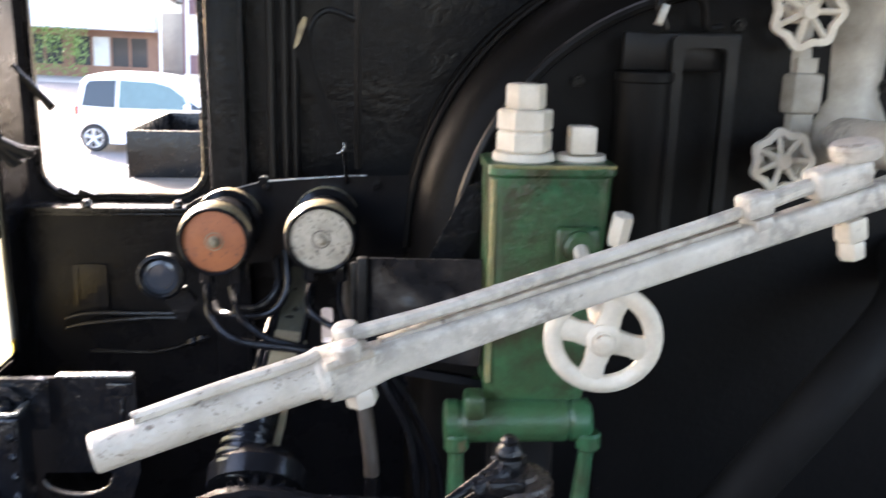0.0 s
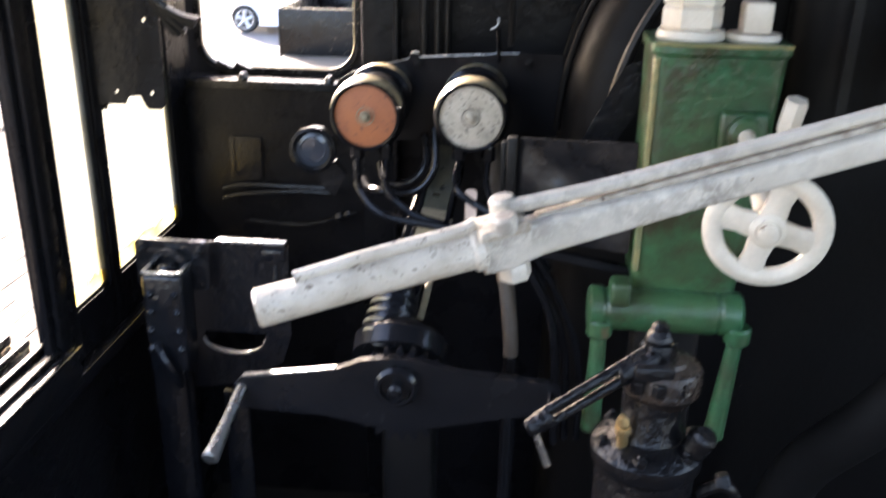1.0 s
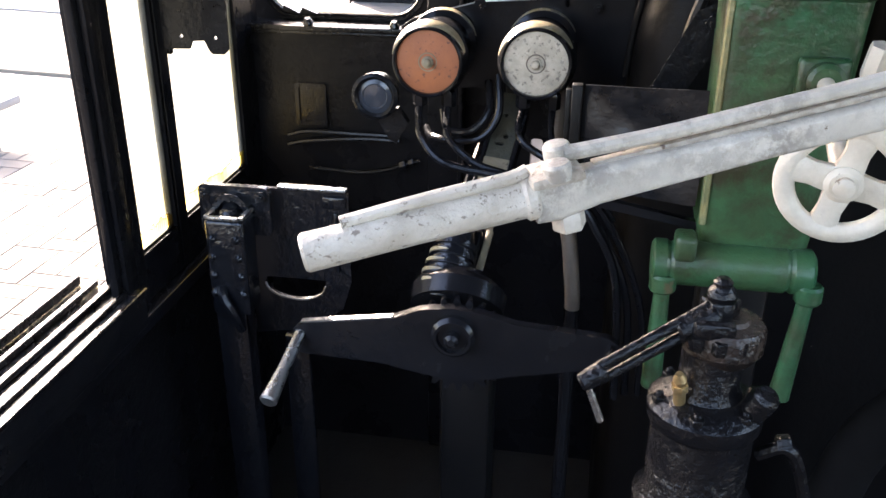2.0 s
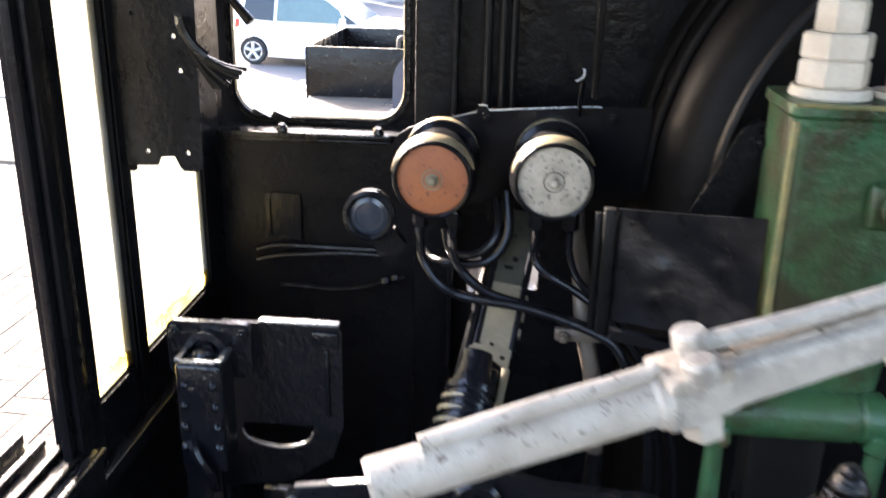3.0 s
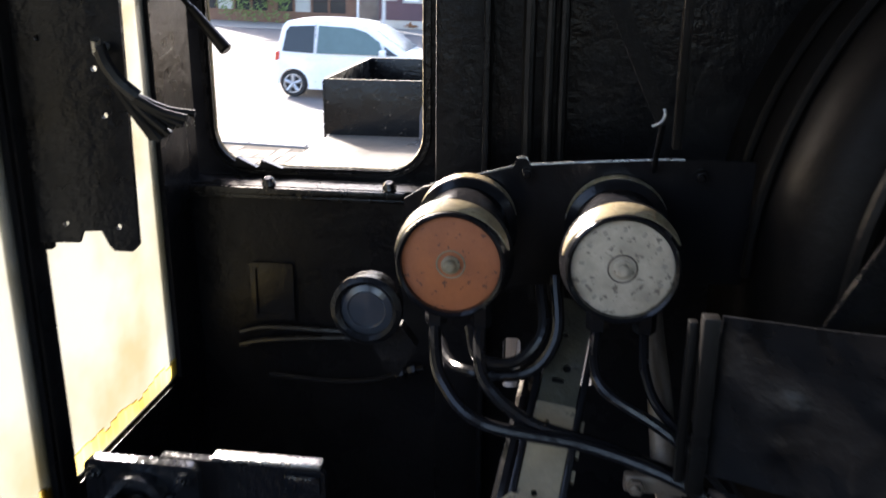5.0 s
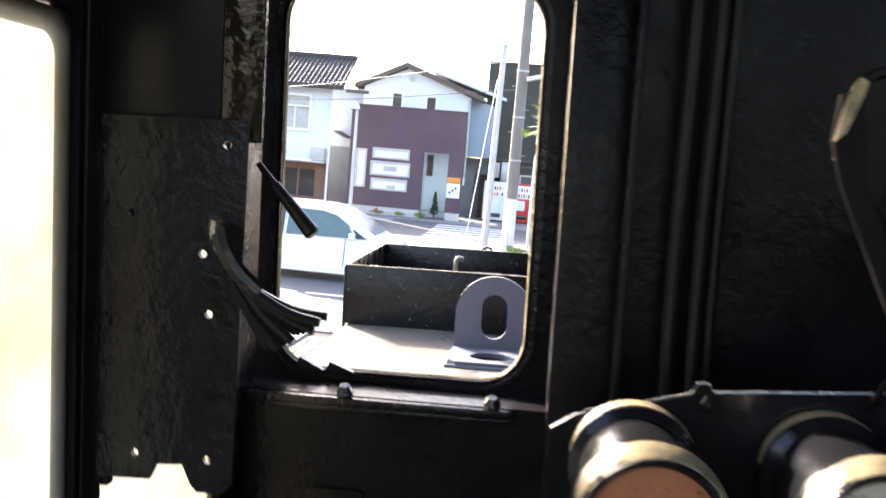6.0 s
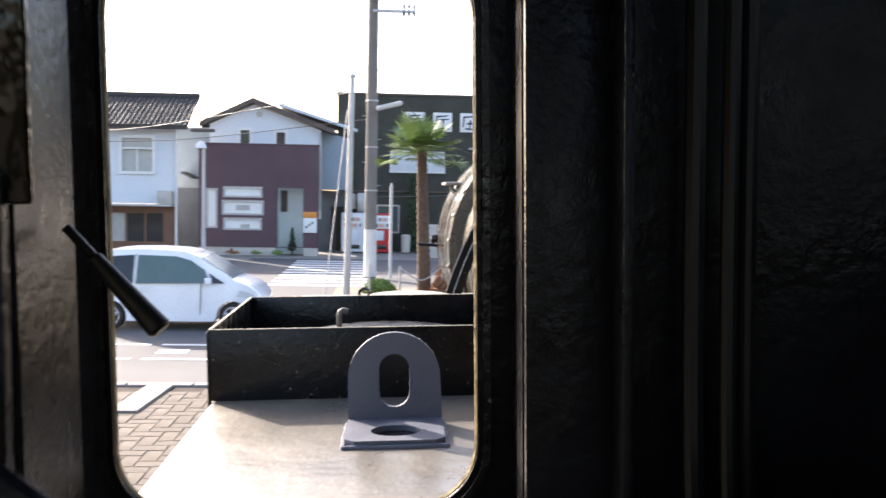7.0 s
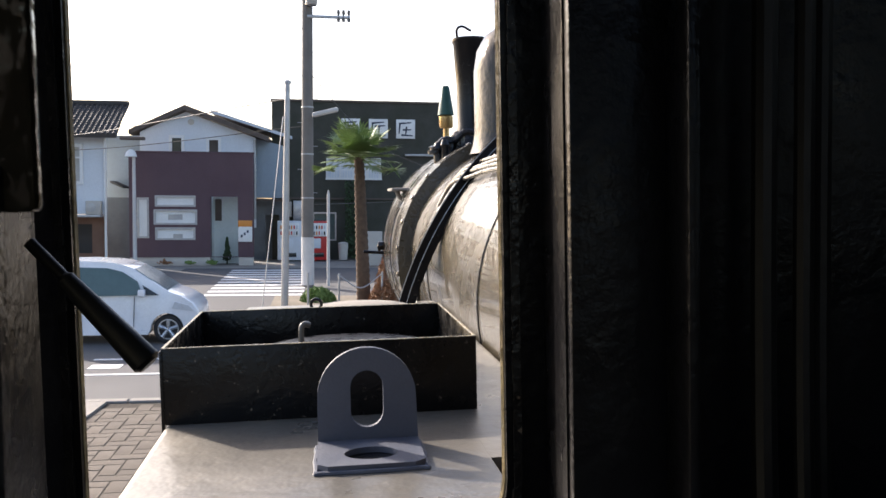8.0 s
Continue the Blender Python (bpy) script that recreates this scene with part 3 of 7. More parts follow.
for x, z, dial, words in ((0.200, 0.807, DIAL_ORANGE, "round black pressure gauge with its dial painted rusty orange"), (0.391, 0.812, DIAL_WHITE, "round black pressure gauge with a spotted white painted dial")):
    gauge = thing("pressure_gauge", (x, -0.33, z), words, "gauge", "gauges on the bracket")
    bm = B()
    lathe(bm, [(0.040, 0.0), (0.065, 0.002), (0.066, 0.028), (0.056, 0.034), (0.056, 0.132), (0.066, 0.138), (0.0700, 0.143), (0.0700, 0.149), (0.0625, 0.181), (0.0600, 0.183), (0.0568, 0.180), (0.0566, 0.168)], (x, -0.2622, z), (0, -1, 0), 48, cap=False)
    part("case", bm, BLACK, gauge)
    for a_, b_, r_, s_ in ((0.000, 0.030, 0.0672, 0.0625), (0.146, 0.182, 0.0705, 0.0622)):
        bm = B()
        # cream strip on the upper part of the ring, tapering to both sides
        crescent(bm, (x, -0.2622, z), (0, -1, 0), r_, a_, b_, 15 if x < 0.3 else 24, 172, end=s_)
        part("rim", bm, PALE_RIM, gauge, "cream and brass coloured strip along the upper rim")
    bm = B()
    lathe(bm, [(0.0563, 0.0), (0.0563, 0.004), (0.050, 0.005), (0.010, 0.0055)], (x, -0.4310, z), (0, -1, 0), 48)
    part("dial", bm, dial, gauge)
    bm = B()
    lathe(bm, [(0.0105, 0.0), (0.011, 0.004), (0.008, 0.006), (0.0065, 0.012), (0.004, 0.014)], (x, -0.4364, z), (0, -1, 0), 16)
    part("spindle", bm, DIAL_WHITE if dial == DIAL_WHITE else TAN, gauge)
    for r_ in (0.016,):
        bm = B()
        tube(bm, [(x + r_ * math.cos(a), -0.4366 + 0.0004 * (r_ > 0.02), z + r_ * math.sin(a)) for a in [2 * math.pi * k / 24 for k in range(25)]], 0.0011, 5, 1)
        part("dial_ring", bm, TAN if dial == DIAL_ORANGE else RUST_PIPE, gauge)
    if dial == DIAL_WHITE:
        for k in range(11):
            a = radians(-50 + 28 * k)
            bm = B()
            c_ = Vector((x + 0.045 * math.cos(a), -0.4362, z + 0.045 * math.sin(a)))
            box(bm, c_ - Vector((0.0020, 0.0006, 0.0030)), c_ + Vector((0.0020, 0.0006, 0.0030)), 0.0005, 1, Matrix.Rotation(radians(90) - a, 4, "Y"))
            part("dial_mark", bm, FADED, gauge, "faded dial figure")
    for dx in (-0.022, 0.032):
        bm = B()
        hexnut(bm, (x + dx, -0.40, z - 0.088), 0.0135, 0.028)
        part("union_nut", bm, BLACK, gauge)

for pts, r in (
    ([(0.178, -0.40, 0.722), (0.180, -0.42, 0.70), (0.195, -0.46, 0.672), (0.245, -0.49, 0.638), (0.365, -0.485, 0.616), (0.477, -0.50, 0.583), (0.515, -0.51, 0.545), (0.560, -0.52, 0.44), (0.575, -0.52, 0.20)], 0.0078),
    ([(0.232, -0.40, 0.722), (0.234, -0.43, 0.70), (0.246, -0.465, 0.675), (0.296, -0.475, 0.636), (0.380, -0.475, 0.612), (0.480, -0.48, 0.575), (0.530, -0.49, 0.52), (0.582, -0.50, 0.40), (0.595, -0.50, 0.20)], 0.0078),
    ([(0.369, -0.40, 0.722), (0.366, -0.44, 0.70), (0.380, -0.47, 0.678), (0.440, -0.485, 0.646), (0.490, -0.50, 0.610), (0.550, -0.50, 0.53), (0.61, -0.50, 0.38), (0.62, -0.50, 0.2)], 0.0068),
    ([(0.423, -0.40, 0.722), (0.424, -0.44, 0.69), (0.442, -0.47, 0.658), (0.492, -0.49, 0.618), (0.545, -0.49, 0.55)], 0.0060),
    ([(0.300, -0.36, 0.76), (0.305, -0.39, 0.71), (0.275, -0.40, 0.675), (0.230, -0.39, 0.672), (0.215, -0.36, 0.70)], 0.0075),
    ([(0.318, -0.35, 0.77), (0.322, -0.38, 0.70), (0.285, -0.39, 0.655), (0.20, -0.37, 0.648), (0.15, -0.2, 0.62)], 0.0075),
):
    bm = B()
    tube(bm, pts, r, 10)
    single("gauge_pipe", bm, BLACK, pts[0], "thin black bent pipe below the gauges", "pipe", "pipes below the gauges")

lamp = thing("gauge_lamp", (0.105, -0.37, 0.65), "small round dark grey cab lamp on a cast arm", "lamp")
bm = B()
lathe(bm, [(0.030, 0.0), (0.040, 0.006), (0.042, 0.026), (0.0445, 0.030), (0.0445, 0.040), (0.038, 0.044), (0.033, 0.040), (0.033, 0.030)], (0.091, -0.356, 0.728), (0, -1, 0), 32, cap=False)
part("housing", bm, GREY_BLACK, lamp)
bm = B()
lathe(bm, [(0.0335, 0.0), (0.0335, 0.003), (0.024, 0.006), (0.022, 0.004), (0.002, 0.006)], (0.091, -0.388, 0.728), (0, -1, 0), 32)
part("lens", bm, LENS, lamp)
bm = B()
plate(bm, [(0.085, 0.690), (0.130, 0.702), (0.150, 0.675), (0.126, 0.632), (0.112, 0.640)], [], 0.02, XZ, (0, -0.376, 0))
part("arm", bm, GREY_BLACK, lamp)

# boiler backhead
backhead = thing("boiler_backhead", (1.13, -0.40, FLOOR), "sooty rounded boiler end inside the cab", "boiler")
bm = B()
shape = [(0.558, FLOOR)] + [(1.13 - 0.572 * math.cos(t), 0.765 + 0.572 * math.sin(t)) for t in [math.pi * k / 40 for k in range(41)]] + [(1.702, FLOOR)]


def inset(pts, d):
    return [(1.13 + (x - 1.13) * (1 - d / 0.572), (0.765 + (z - 0.765) * (1 - d / 0.572)) if z > 0.6 else z) for x, z in pts]


rings = []
for d, y in ((0.0, 0.0), (0.0, -0.315), (0.006, -0.350), (0.022, -0.380), (0.048, -0.405), (0.085, -0.418), (0.12, -0.420)):
    rings.append([bm.verts.new((x, y, z)) for x, z in inset(shape, d)])
for a, b in zip(rings, rings[1:]):
    for k in range(len(a) - 1):
        bm.faces.new((a[k], a[k + 1], b[k + 1], b[k]))
bm.faces.new(rings[-1])
part("wrapper", bm, BROWN_BLACK, backhead)
for d, y in ((-0.008, -0.300), (-0.006, -0.16)):
    bm = B()
    tube(bm, [(x, y, z) for x, z in inset(shape, d)][1:-1], 0.007, 8, 1)
    part("band", bm, BROWN_BLACK, backhead)
for k in range(9):
    t = math.pi * (k + 0.5) / 9
    bm = B()
    bolt(bm, (1.13 - 0.44 * math.cos(t), -0.420, 0.765 + 0.44 * math.sin(t)), 0.012)
    part("bolt", bm, SOOT, backhead)
bm = B()
line = [(1.13 - 0.50 * math.cos(radians(a)), -0.432, 0.765 + 0.50 * math.sin(radians(a))) for a in range(-20, 100, 12)]
tube(bm, line, 0.010, 8, 3)
single("boiler_pipe", bm, SOOT, (0.64, -0.43, 0.6), "black pipe bent round the boiler shoulder", "pipe")
flat = thing("flat_bar", (0.62, -0.535, 0.76), "black flat bar bolted to the boiler", "bar")
bm = B()
plate(bm, [(0.566, 0.772), (0.618, 0.768), (0.690, 0.898), (0.690, 0.924), (0.668, 0.940), (0.642, 0.928)], [], 0.008, XZ, (0, -0.540, 0))
part("bar", bm, GREY_BLACK, flat)
bm = B()
bolt(bm, (0.666, -0.5402, 0.912), 0.013)
part("bolt", bm, GREY_BLACK, flat)
bm = B()
rod(bm, (0.666, -0.532, 0.912), (0.690, -0.405, 0.912), 0.010)
part("stud", bm, SOOT, flat)

stay = thing("folding_stay", (0.38, -0.35, 0.95), "flat black stay bar with a worn bright tip", "bar")
bm = B()
plate(bm, [(0.424, 0.955), (0.436, 0.962), (0.374, 1.115), (0.372, 1.150), (0.362, 1.196), (0.346, 1.188), (0.342, 1.148), (0.352, 1.110)], [], 0.008, XZ, (0, -0.354, 0))
part("bar", bm, BROWN_BLACK, stay)
bm = B()
plate(bm, [(0.3415, 1.146), (0.3500, 1.154), (0.3620, 1.186), (0.3650, 1.199), (0.3590, 1.203), (0.3500, 1.186)], [], 0.006, XZ, (0, -0.3605, 0))
part("tip", bm, EDGE_WEAR, stay, "tip worn to pale metal")
bm = B()
tube(bm, [(0.418, -0.357, 0.957), (0.427, -0.359, 0.962), (0.431, -0.359, 0.970), (0.430, -0.357, 0.977)], 0.0018, 8)
part("tip", bm, STEEL, stay, "worn bright steel edge")
bm = B()
rod(bm, (0.430, -0.352, 0.960), (0.432, -0.262, 0.885), 0.004)
part("pivot", bm, BLACK, stay)
bm = B()
box(bm, (0.449, -0.30, 0.92), (0.460, -0.285, 1.80), 0.002)
tube(bm, [(0.45, -0.292, 1.20), (0.40, -0.30, 1.215), (0.37, -0.31, 1.19), (0.36, -0.32, 1.13)], 0.006, 8)
single("upright_bar", bm, SOOT, (0.455, -0.29, 0.92), "thin black upright bar with a bent side arm", "bar")

# sheet panel by the boiler
panel = thing("sheet_panel", (0.58, -0.59, 0.60), "dented dark grey sheet steel panel with folded edges", "panel")
turn = Matrix.Translation((0.478, -0.562, 0)) @ Matrix.Rotation(radians(-27), 4, "Z")
bm = B()
me_rows = [[bm.verts.new(turn @ Vector((0.205 * i / 28, 0.0012 * noise.noise((i * 0.3, j * 0.25, 2.0)) + 0.006 * max(0.0, 1 - abs(i / 28 * 0.75 - 1 + j / 22) * 3.0), 0.640 + 0.024 * i / 28 - 0.012 * (1 - j / 22) * i / 28 + 0.170 * j / 22))) for i in range(29)] for j in range(23)]
for a, b in zip(me_rows, me_rows[1:]):
    for k in range(28):
        bm.faces.new((a[k], a[k + 1], b[k + 1], b[k]))
got = bmesh.ops.extrude_face_region(bm, geom=bm.faces[:])
bmesh.ops.translate(bm, verts=[v for v in got["geom"] if isinstance(v, bmesh.types.BMVert)], vec=(0, 0.003, 0))
for c_, r_ in (((0.075, 0.735), 0.012), ((0.065, 0.690), 0.008), ((0.135, 0.665), 0.007), ((0.15, 0.755), 0.010)):
    for v in bm.verts:
        w = turn.inverted() @ v.co
        v.co.y -= 0.005 * math.exp(-((w.x - c_[0]) ** 2 + (w.z - c_[1]) ** 2) / (r_ * r_))
part("sheet", bm, surface("dented_sheet_paint", (0.0085, 0.009, 0.0105), 0.30, second=(0.0055, 0.0058, 0.007), gloss=0.22, scale=7, fine=60, bump=0.17, rough_var=0.09, grime=(0.003, 0.003, 0.0035), grime_scale=9, speck=20, chip=(0.05, 0.05, 0.05), chips=-0.05, chip_scale=70), panel)
bm = B()
box(bm, (0.460, -0.574, 0.62), (0.4765, -0.556, 0.813), 0.002)
box(bm, (0.450, -0.552, 0.62), (0.4595, -0.540, 0.800), 0.002)
part("upright", bm, SOOT, panel)
bm = B()
plate(bm, [(0.476, 0.648), (0.70, 0.606), (0.70, 0.594), (0.476, 0.632)], [], 0.016, XZ, (0, -0.616, 0))
part("lower_flange", bm, BLACK, panel)

pipe = thing("drain_pipe", (0.47, -0.47, FLOOR), "dull brown upright pipe with a clamp", "pipe")
bm = B()
tube(bm, [(0.436, -0.30, 0.735), (0.438, -0.36, 0.70), (0.444, -0.43, 0.655), (0.452, -0.46, 0.58), (0.470, -0.47, 0.50), (0.482, -0.475, 0.40), (0.484, -0.475, 0.36)], 0.0145, 14)
part("tube", bm, RUST_PIPE, pipe)
# below 0.36 the pipe is drawn black instead of brown
bm = B()
rod(bm, (0.484, -0.475, FLOOR), (0.484, -0.475, 0.362), 0.0150)
part("lower_tube", bm, BLACK, pipe, "black lower length of the pipe")
bm = B()
box(bm, (0.405, -0.492, 0.566), (0.478, -0.478, 0.588), 0.004)
bolt(bm, (0.418, -0.4922, 0.577), 0.010)
part("clamp", bm, RUST_PIPE, pipe)

# reversing gear: slanting shaft, ridged housing, crank
gear = thing("reversing_gear", (0.30, -0.66, FLOOR), "black screw reversing gear with a worn tan shaft cover", "reversing gear")
shaft = Vector((0.288, -0.590, 0.445)) - Vector((0.347, -0.30, 0.715))
shaft_up = -shaft.normalized()
shaft_side = (Vector((1, 0, 0)) - shaft_up * shaft_up.x).normalized()
SHAFT = Matrix((shaft_side, shaft_up.cross(shaft_side), shaft_up)).transposed().to_4x4()
SHAFT.translation = (0.3175, -0.445, 0.580)


def on_shaft(bm):
    bmesh.ops.transform(bm, matrix=SHAFT, verts=bm.verts)
    return bm


holed = [circ(0.002, 0.020, 0.0065, 10), circ(-0.006, 0.034, 0.003, 8), circ(-0.004, -0.052, 0.004, 8)]
part("shaft_cover", on_shaft(plate(B(), rr(-0.024, -0.064, 0.024, 0.058, 0.002, 2), holed, 0.006, XZ, (0, -0.013, 0))), TAN, gear, "worn tan painted cover with dark holes")
part("shaft_head", on_shaft(plate(B(), rr(-0.023, 0.0585, 0.023, 0.20, 0.002, 2), [rr(-0.012, 0.085, 0.004, 0.092, 0.003, 2), circ(0.004, 0.106, 0.0055, 10), circ(-0.006, 0.150, 0.004, 8)], 0.006, XZ, (0, -0.012, 0))), surface("dark_olive_paint", (0.060, 0.056, 0.036), 0.45, second=(0.02, 0.02, 0.018), amount=0.8, scale=20, fine=120, bump=0.25, chip=(0.012, 0.012, 0.012), chips=0.02, chip_scale=40), gear, "dark olive upper end of the cover")
part("shaft_core", on_shaft(box(B(), (-0.019, -0.0065, -0.21), (0.019, 0.012, 0.20), 0.004)), SOOT, gear)
part("foot_plate", on_shaft(plate(B(), [(-0.040, -0.100), (-0.012, -0.092), (0.004, -0.080), (0.024, -0.092), (0.030, -0.090), (0.030, -0.058), (-0.030, -0.058), (-0.040, -0.070)], [circ(-0.030, -0.080, 0.004, 8), circ(0.018, -0.074, 0.004, 8)], 0.005, XZ, (0, -0.0185, 0))), TAN, gear, "tan foot of the cover with chipped edge")
for side in (-1, 1):
    part("side_rail", on_shaft(box(B(), (side * 0.029 - 0.004, -0.016, -0.060), (side * 0.029 + 0.004, 0.02, 0.17), 0.002)), BLACK, gear)
for z_ in (-0.030, 0.0, 0.030):
    part("rail_clip", on_shaft(box(B(), (0.0335, -0.012, z_), (0.0375, 0.002, z_ + 0.014), 0.001)), TAN, gear)
part("slide_block", on_shaft(box(B(), (-0.018, -0.034, -0.20), (0.018, -0.007, -0.098), 0.006, 3)), GREASE, gear, "greasy black slide block")
part("worn_strip", on_shaft(box(B(), (-0.0265, -0.030, -0.22), (-0.0205, -0.010, -0.085), 0.0015)), PALE_RIM, gear, "bright worn guide strip")
part("guide_strip", on_shaft(box(B(), (0.0215, -0.026, -0.21), (0.034, -0.018, -0.092), 0.002)), TAN, gear, "tan painted guide strip")
for z_ in (-0.118, -0.150, -0.178):
    part("bolt", on_shaft(bolt(B(), (-0.004, -0.0342, z_), 0.006)), GREASE, gear)
drum_at, drum_axis = Vector((0.270, -0.655, 0.470)), (0.12, 0.70, 0.70)
prof = [(0.036, -0.02)]
for k in range(5):
    h, r = 0.019 * k, 0.046 - 0.002 * k
    prof += [(r, h), (r, h + 0.010), (r - 0.007, h + 0.011), (r - 0.007, h + 0.018)]
prof += [(0.026, 0.110), (0.024, 0.14)]
drum = part("ridged_housing", lathe(B(), prof, drum_at, drum_axis, 32), IRON, gear, "black ridged housing")
for k in range(4):
    part("worn_ridge", crescent(B(), drum_at, drum_axis, 0.0462 - 0.002 * k, 0.019 * k + 0.001, 0.019 * k + 0.009, 95, 185, 18), PALE_RIM, drum, "ridge worn to bare pale metal")
part("pivot_rod", tube(B(), [(0.248, -0.50, 0.44), (0.268, -0.47, 0.54), (0.282, -0.40, 0.60), (0.29, -0.34, 0.63)], 0.011, 10), BLACK, gear)
bm = B()
rings = [(0.080, 0.0), (0.083, 0.03), (0.072, 0.05), (0.055, 0.06)]
lathe(bm, rings, (0.292, -0.655, 0.435), (0.02, 0.75, 0.60), 32)
part("gear_case", bm, BLACK, gear)
bm = B()
box(bm, (0.25, -0.60, FLOOR), (0.35, -0.50, 0.40), 0.02)
part("stand", bm, SOOT, gear)
crank = thing("reversing_crank", (0.297, -0.74, 0.42), "black double-armed crank with a worn steel grip", "crank")
bm = B()
plate(bm, [(0.030, 0.420), (0.045, 0.433), (0.20, 0.458), (0.245, 0.478), (0.297, 0.486), (0.350, 0.480), (0.40, 0.466), (0.545, 0.457), (0.565, 0.445), (0.560, 0.405), (0.42, 0.375), (0.36, 0.36), (0.297, 0.352), (0.23, 0.362), (0.18, 0.372), (0.040, 0.376), (0.026, 0.395)], [], 0.018, XZ, (0, -0.745, 0))
part("arm", bm, BLACK, crank)
bm = B()
plate(bm, [(0.043, 0.4332), (0.20, 0.4582), (0.1995, 0.4605), (0.043, 0.4352)], [], 0.012, XZ, (0, -0.743, 0))
part("worn_edge", bm, STEEL, crank, "bright worn upper edge")
bm = B()
lathe(bm, [(0.036, 0), (0.036, 0.012), (0.030, 0.018), (0.026, 0.018), (0.024, 0.010), (0.012, 0.010), (0.012, 0.026), (0.006, 0.030)], (0.302, -0.7452, 0.440), (0, -1, 0), 28)
part("hub", bm, BLACK, crank)
bm = B()
rod(bm, (0.041, -0.740, 0.413), (0.036, -0.800, 0.390), 0.010)
rod(bm, (0.036, -0.798, 0.391), (0.029, -0.875, 0.362), 0.0095, 0.0145, edge=0.003)
part("grip", bm, STEEL, crank, "bright worn steel grip")
bm = B()
teeth = []
for k in range(24):
    for s, r in ((0, 0.088), (0.25, 0.088), (0.5, 0.074), (0.75, 0.074)):
        a = 2 * math.pi * (k + s) / 24
        teeth.append((0.305 + r * math.cos(a), 0.405 + r * math.sin(a)))
plate(bm, teeth, [], 0.012, XZ, (0, -0.722, 0))
part("ratchet", bm, BLACK, crank)
bm = B()
rod(bm, (0.297, -0.728, 0.424), (0.292, -0.64, 0.44), 0.02)
part("spindle", bm, BLACK, crank)
bm = B()
rod(bm, (0.552, -0.746, 0.44), (0.552, -0.79, 0.44), 0.008)
part("peg", bm, BLACK, crank)

# valve block and panel by the window
block = thing("valve_block", (-0.16, -0.54, FLOOR), "black cast valve block with a bolted flange on a stand", "valve")
bm = B()
plate(bm, rr(-0.204, 0.500, -0.068, 0.594, 0.012, 3), [], 0.012, XZ, (0, -0.558, 0))
part("flange", bm, IRON, block)
for x in (-0.190, -0.082):
    bm = B()
    bolt(bm, (x, -0.5582, 0.580), 0.010)
    part("bolt", bm, IRON, block)
bm = B()
plate(bm, arc(-0.138, 0.548, 0.036, 0, 180, 14) + arc(-0.138, 0.548, 0.024, 180, 0, 14), [], 0.016, XZ, (0, -0.5742, 0))
part("yoke", bm, IRON, block)
bm = B()
box(bm, (-0.172, -0.618, 0.36), (-0.098, -0.5585, 0.550), 0.008, 3)
box(bm, (-0.175, -0.605, FLOOR), (-0.112, -0.56, 0.3595), 0.008)
part("body", bm, IRON, block)
bm = B()
lathe(bm, [(0.0165, 0), (0.0175, 0.004), (0.014, 0.010), (0.006, 0.012)], (-0.136, -0.585, 0.5502), (0, 0, 1), 18)
part("plunger", bm, IRON, block)
bm = B()
box(bm, (-0.172, -0.614, 0.5505), (-0.163, -0.562, 0.557), 0.001)
box(bm, (-0.107, -0.614, 0.5505), (-0.098, -0.562, 0.557), 0.001)
box(bm, (-0.1628, -0.619, 0.5505), (-0.1072, -0.610, 0.557), 0.001)
part("worn_rim", bm, STEEL, block, "bright worn rim round the block's mouth")
for k in range(8):
    bm = B()
    lathe(bm, [(0.008, 0), (0.0075, 0.004), (0.003, 0.008)], (-0.158 + 0.045 * (k % 2) + 0.006 * math.sin(3.0 * k), -0.6182, 0.515 - 0.036 * (k // 2)), (0, -1, 0), 8)
    part("stud", bm, IRON, block)
bm = B()
tube(bm, [(-0.150, -0.622, 0.42), (-0.140, -0.632, 0.40), (-0.125, -0.630, 0.37), (-0.12, -0.615, 0.33)], 0.009, 8)
part("drain_elbow", bm, IRON, block)
panel = thing("guard_panel", (-0.01, -0.52, FLOOR), "black steel guard panel with a rounded cut-out", "panel")
bm = B()
cut = arc(-0.045, 0.385, 0.052, 180, 360, 12)
plate(bm, [(-0.130, 0.580), (0.062, 0.580), (0.068, 0.573), (0.068, 0.40), (0.050, 0.34), (-0.02, 0.29), (-0.130, 0.27)], [[(x * 1.15 + 0.008, 0.385 + (z - 0.385) * 0.62) for x, z in cut] + [(0.018, 0.398), (-0.10, 0.398)]], 0.010, XZ, (0, -0.520, 0))
part("sheet", bm, IRON, panel)
bm = B()
tube(bm, [(x * 1.15 + 0.008, -0.5205, 0.385 + (z - 0.385) * 0.62) for x, z in cut], 0.0022, 6, 1)
part("cut_edge", bm, STEEL, panel, "bright edge of the cut-out")
bm = B()
box(bm, (-0.066, -0.523, 0.5803), (0.064, -0.505, 0.5865), 0.002)
part("top_edge", bm, STEEL, panel, "worn bright upper edge")
bm = B()
box(bm, (0.040, -0.526, 0.42), (0.047, -0.5205, 0.54), 0.002)
box(bm, (0.020, -0.527, 0.548), (0.064, -0.5205, 0.572), 0.003)
box(bm, (-0.08, -0.508, FLOOR), (-0.03, -0.49, 0.26), 0.003)
part("hinge", bm, IRON, panel)

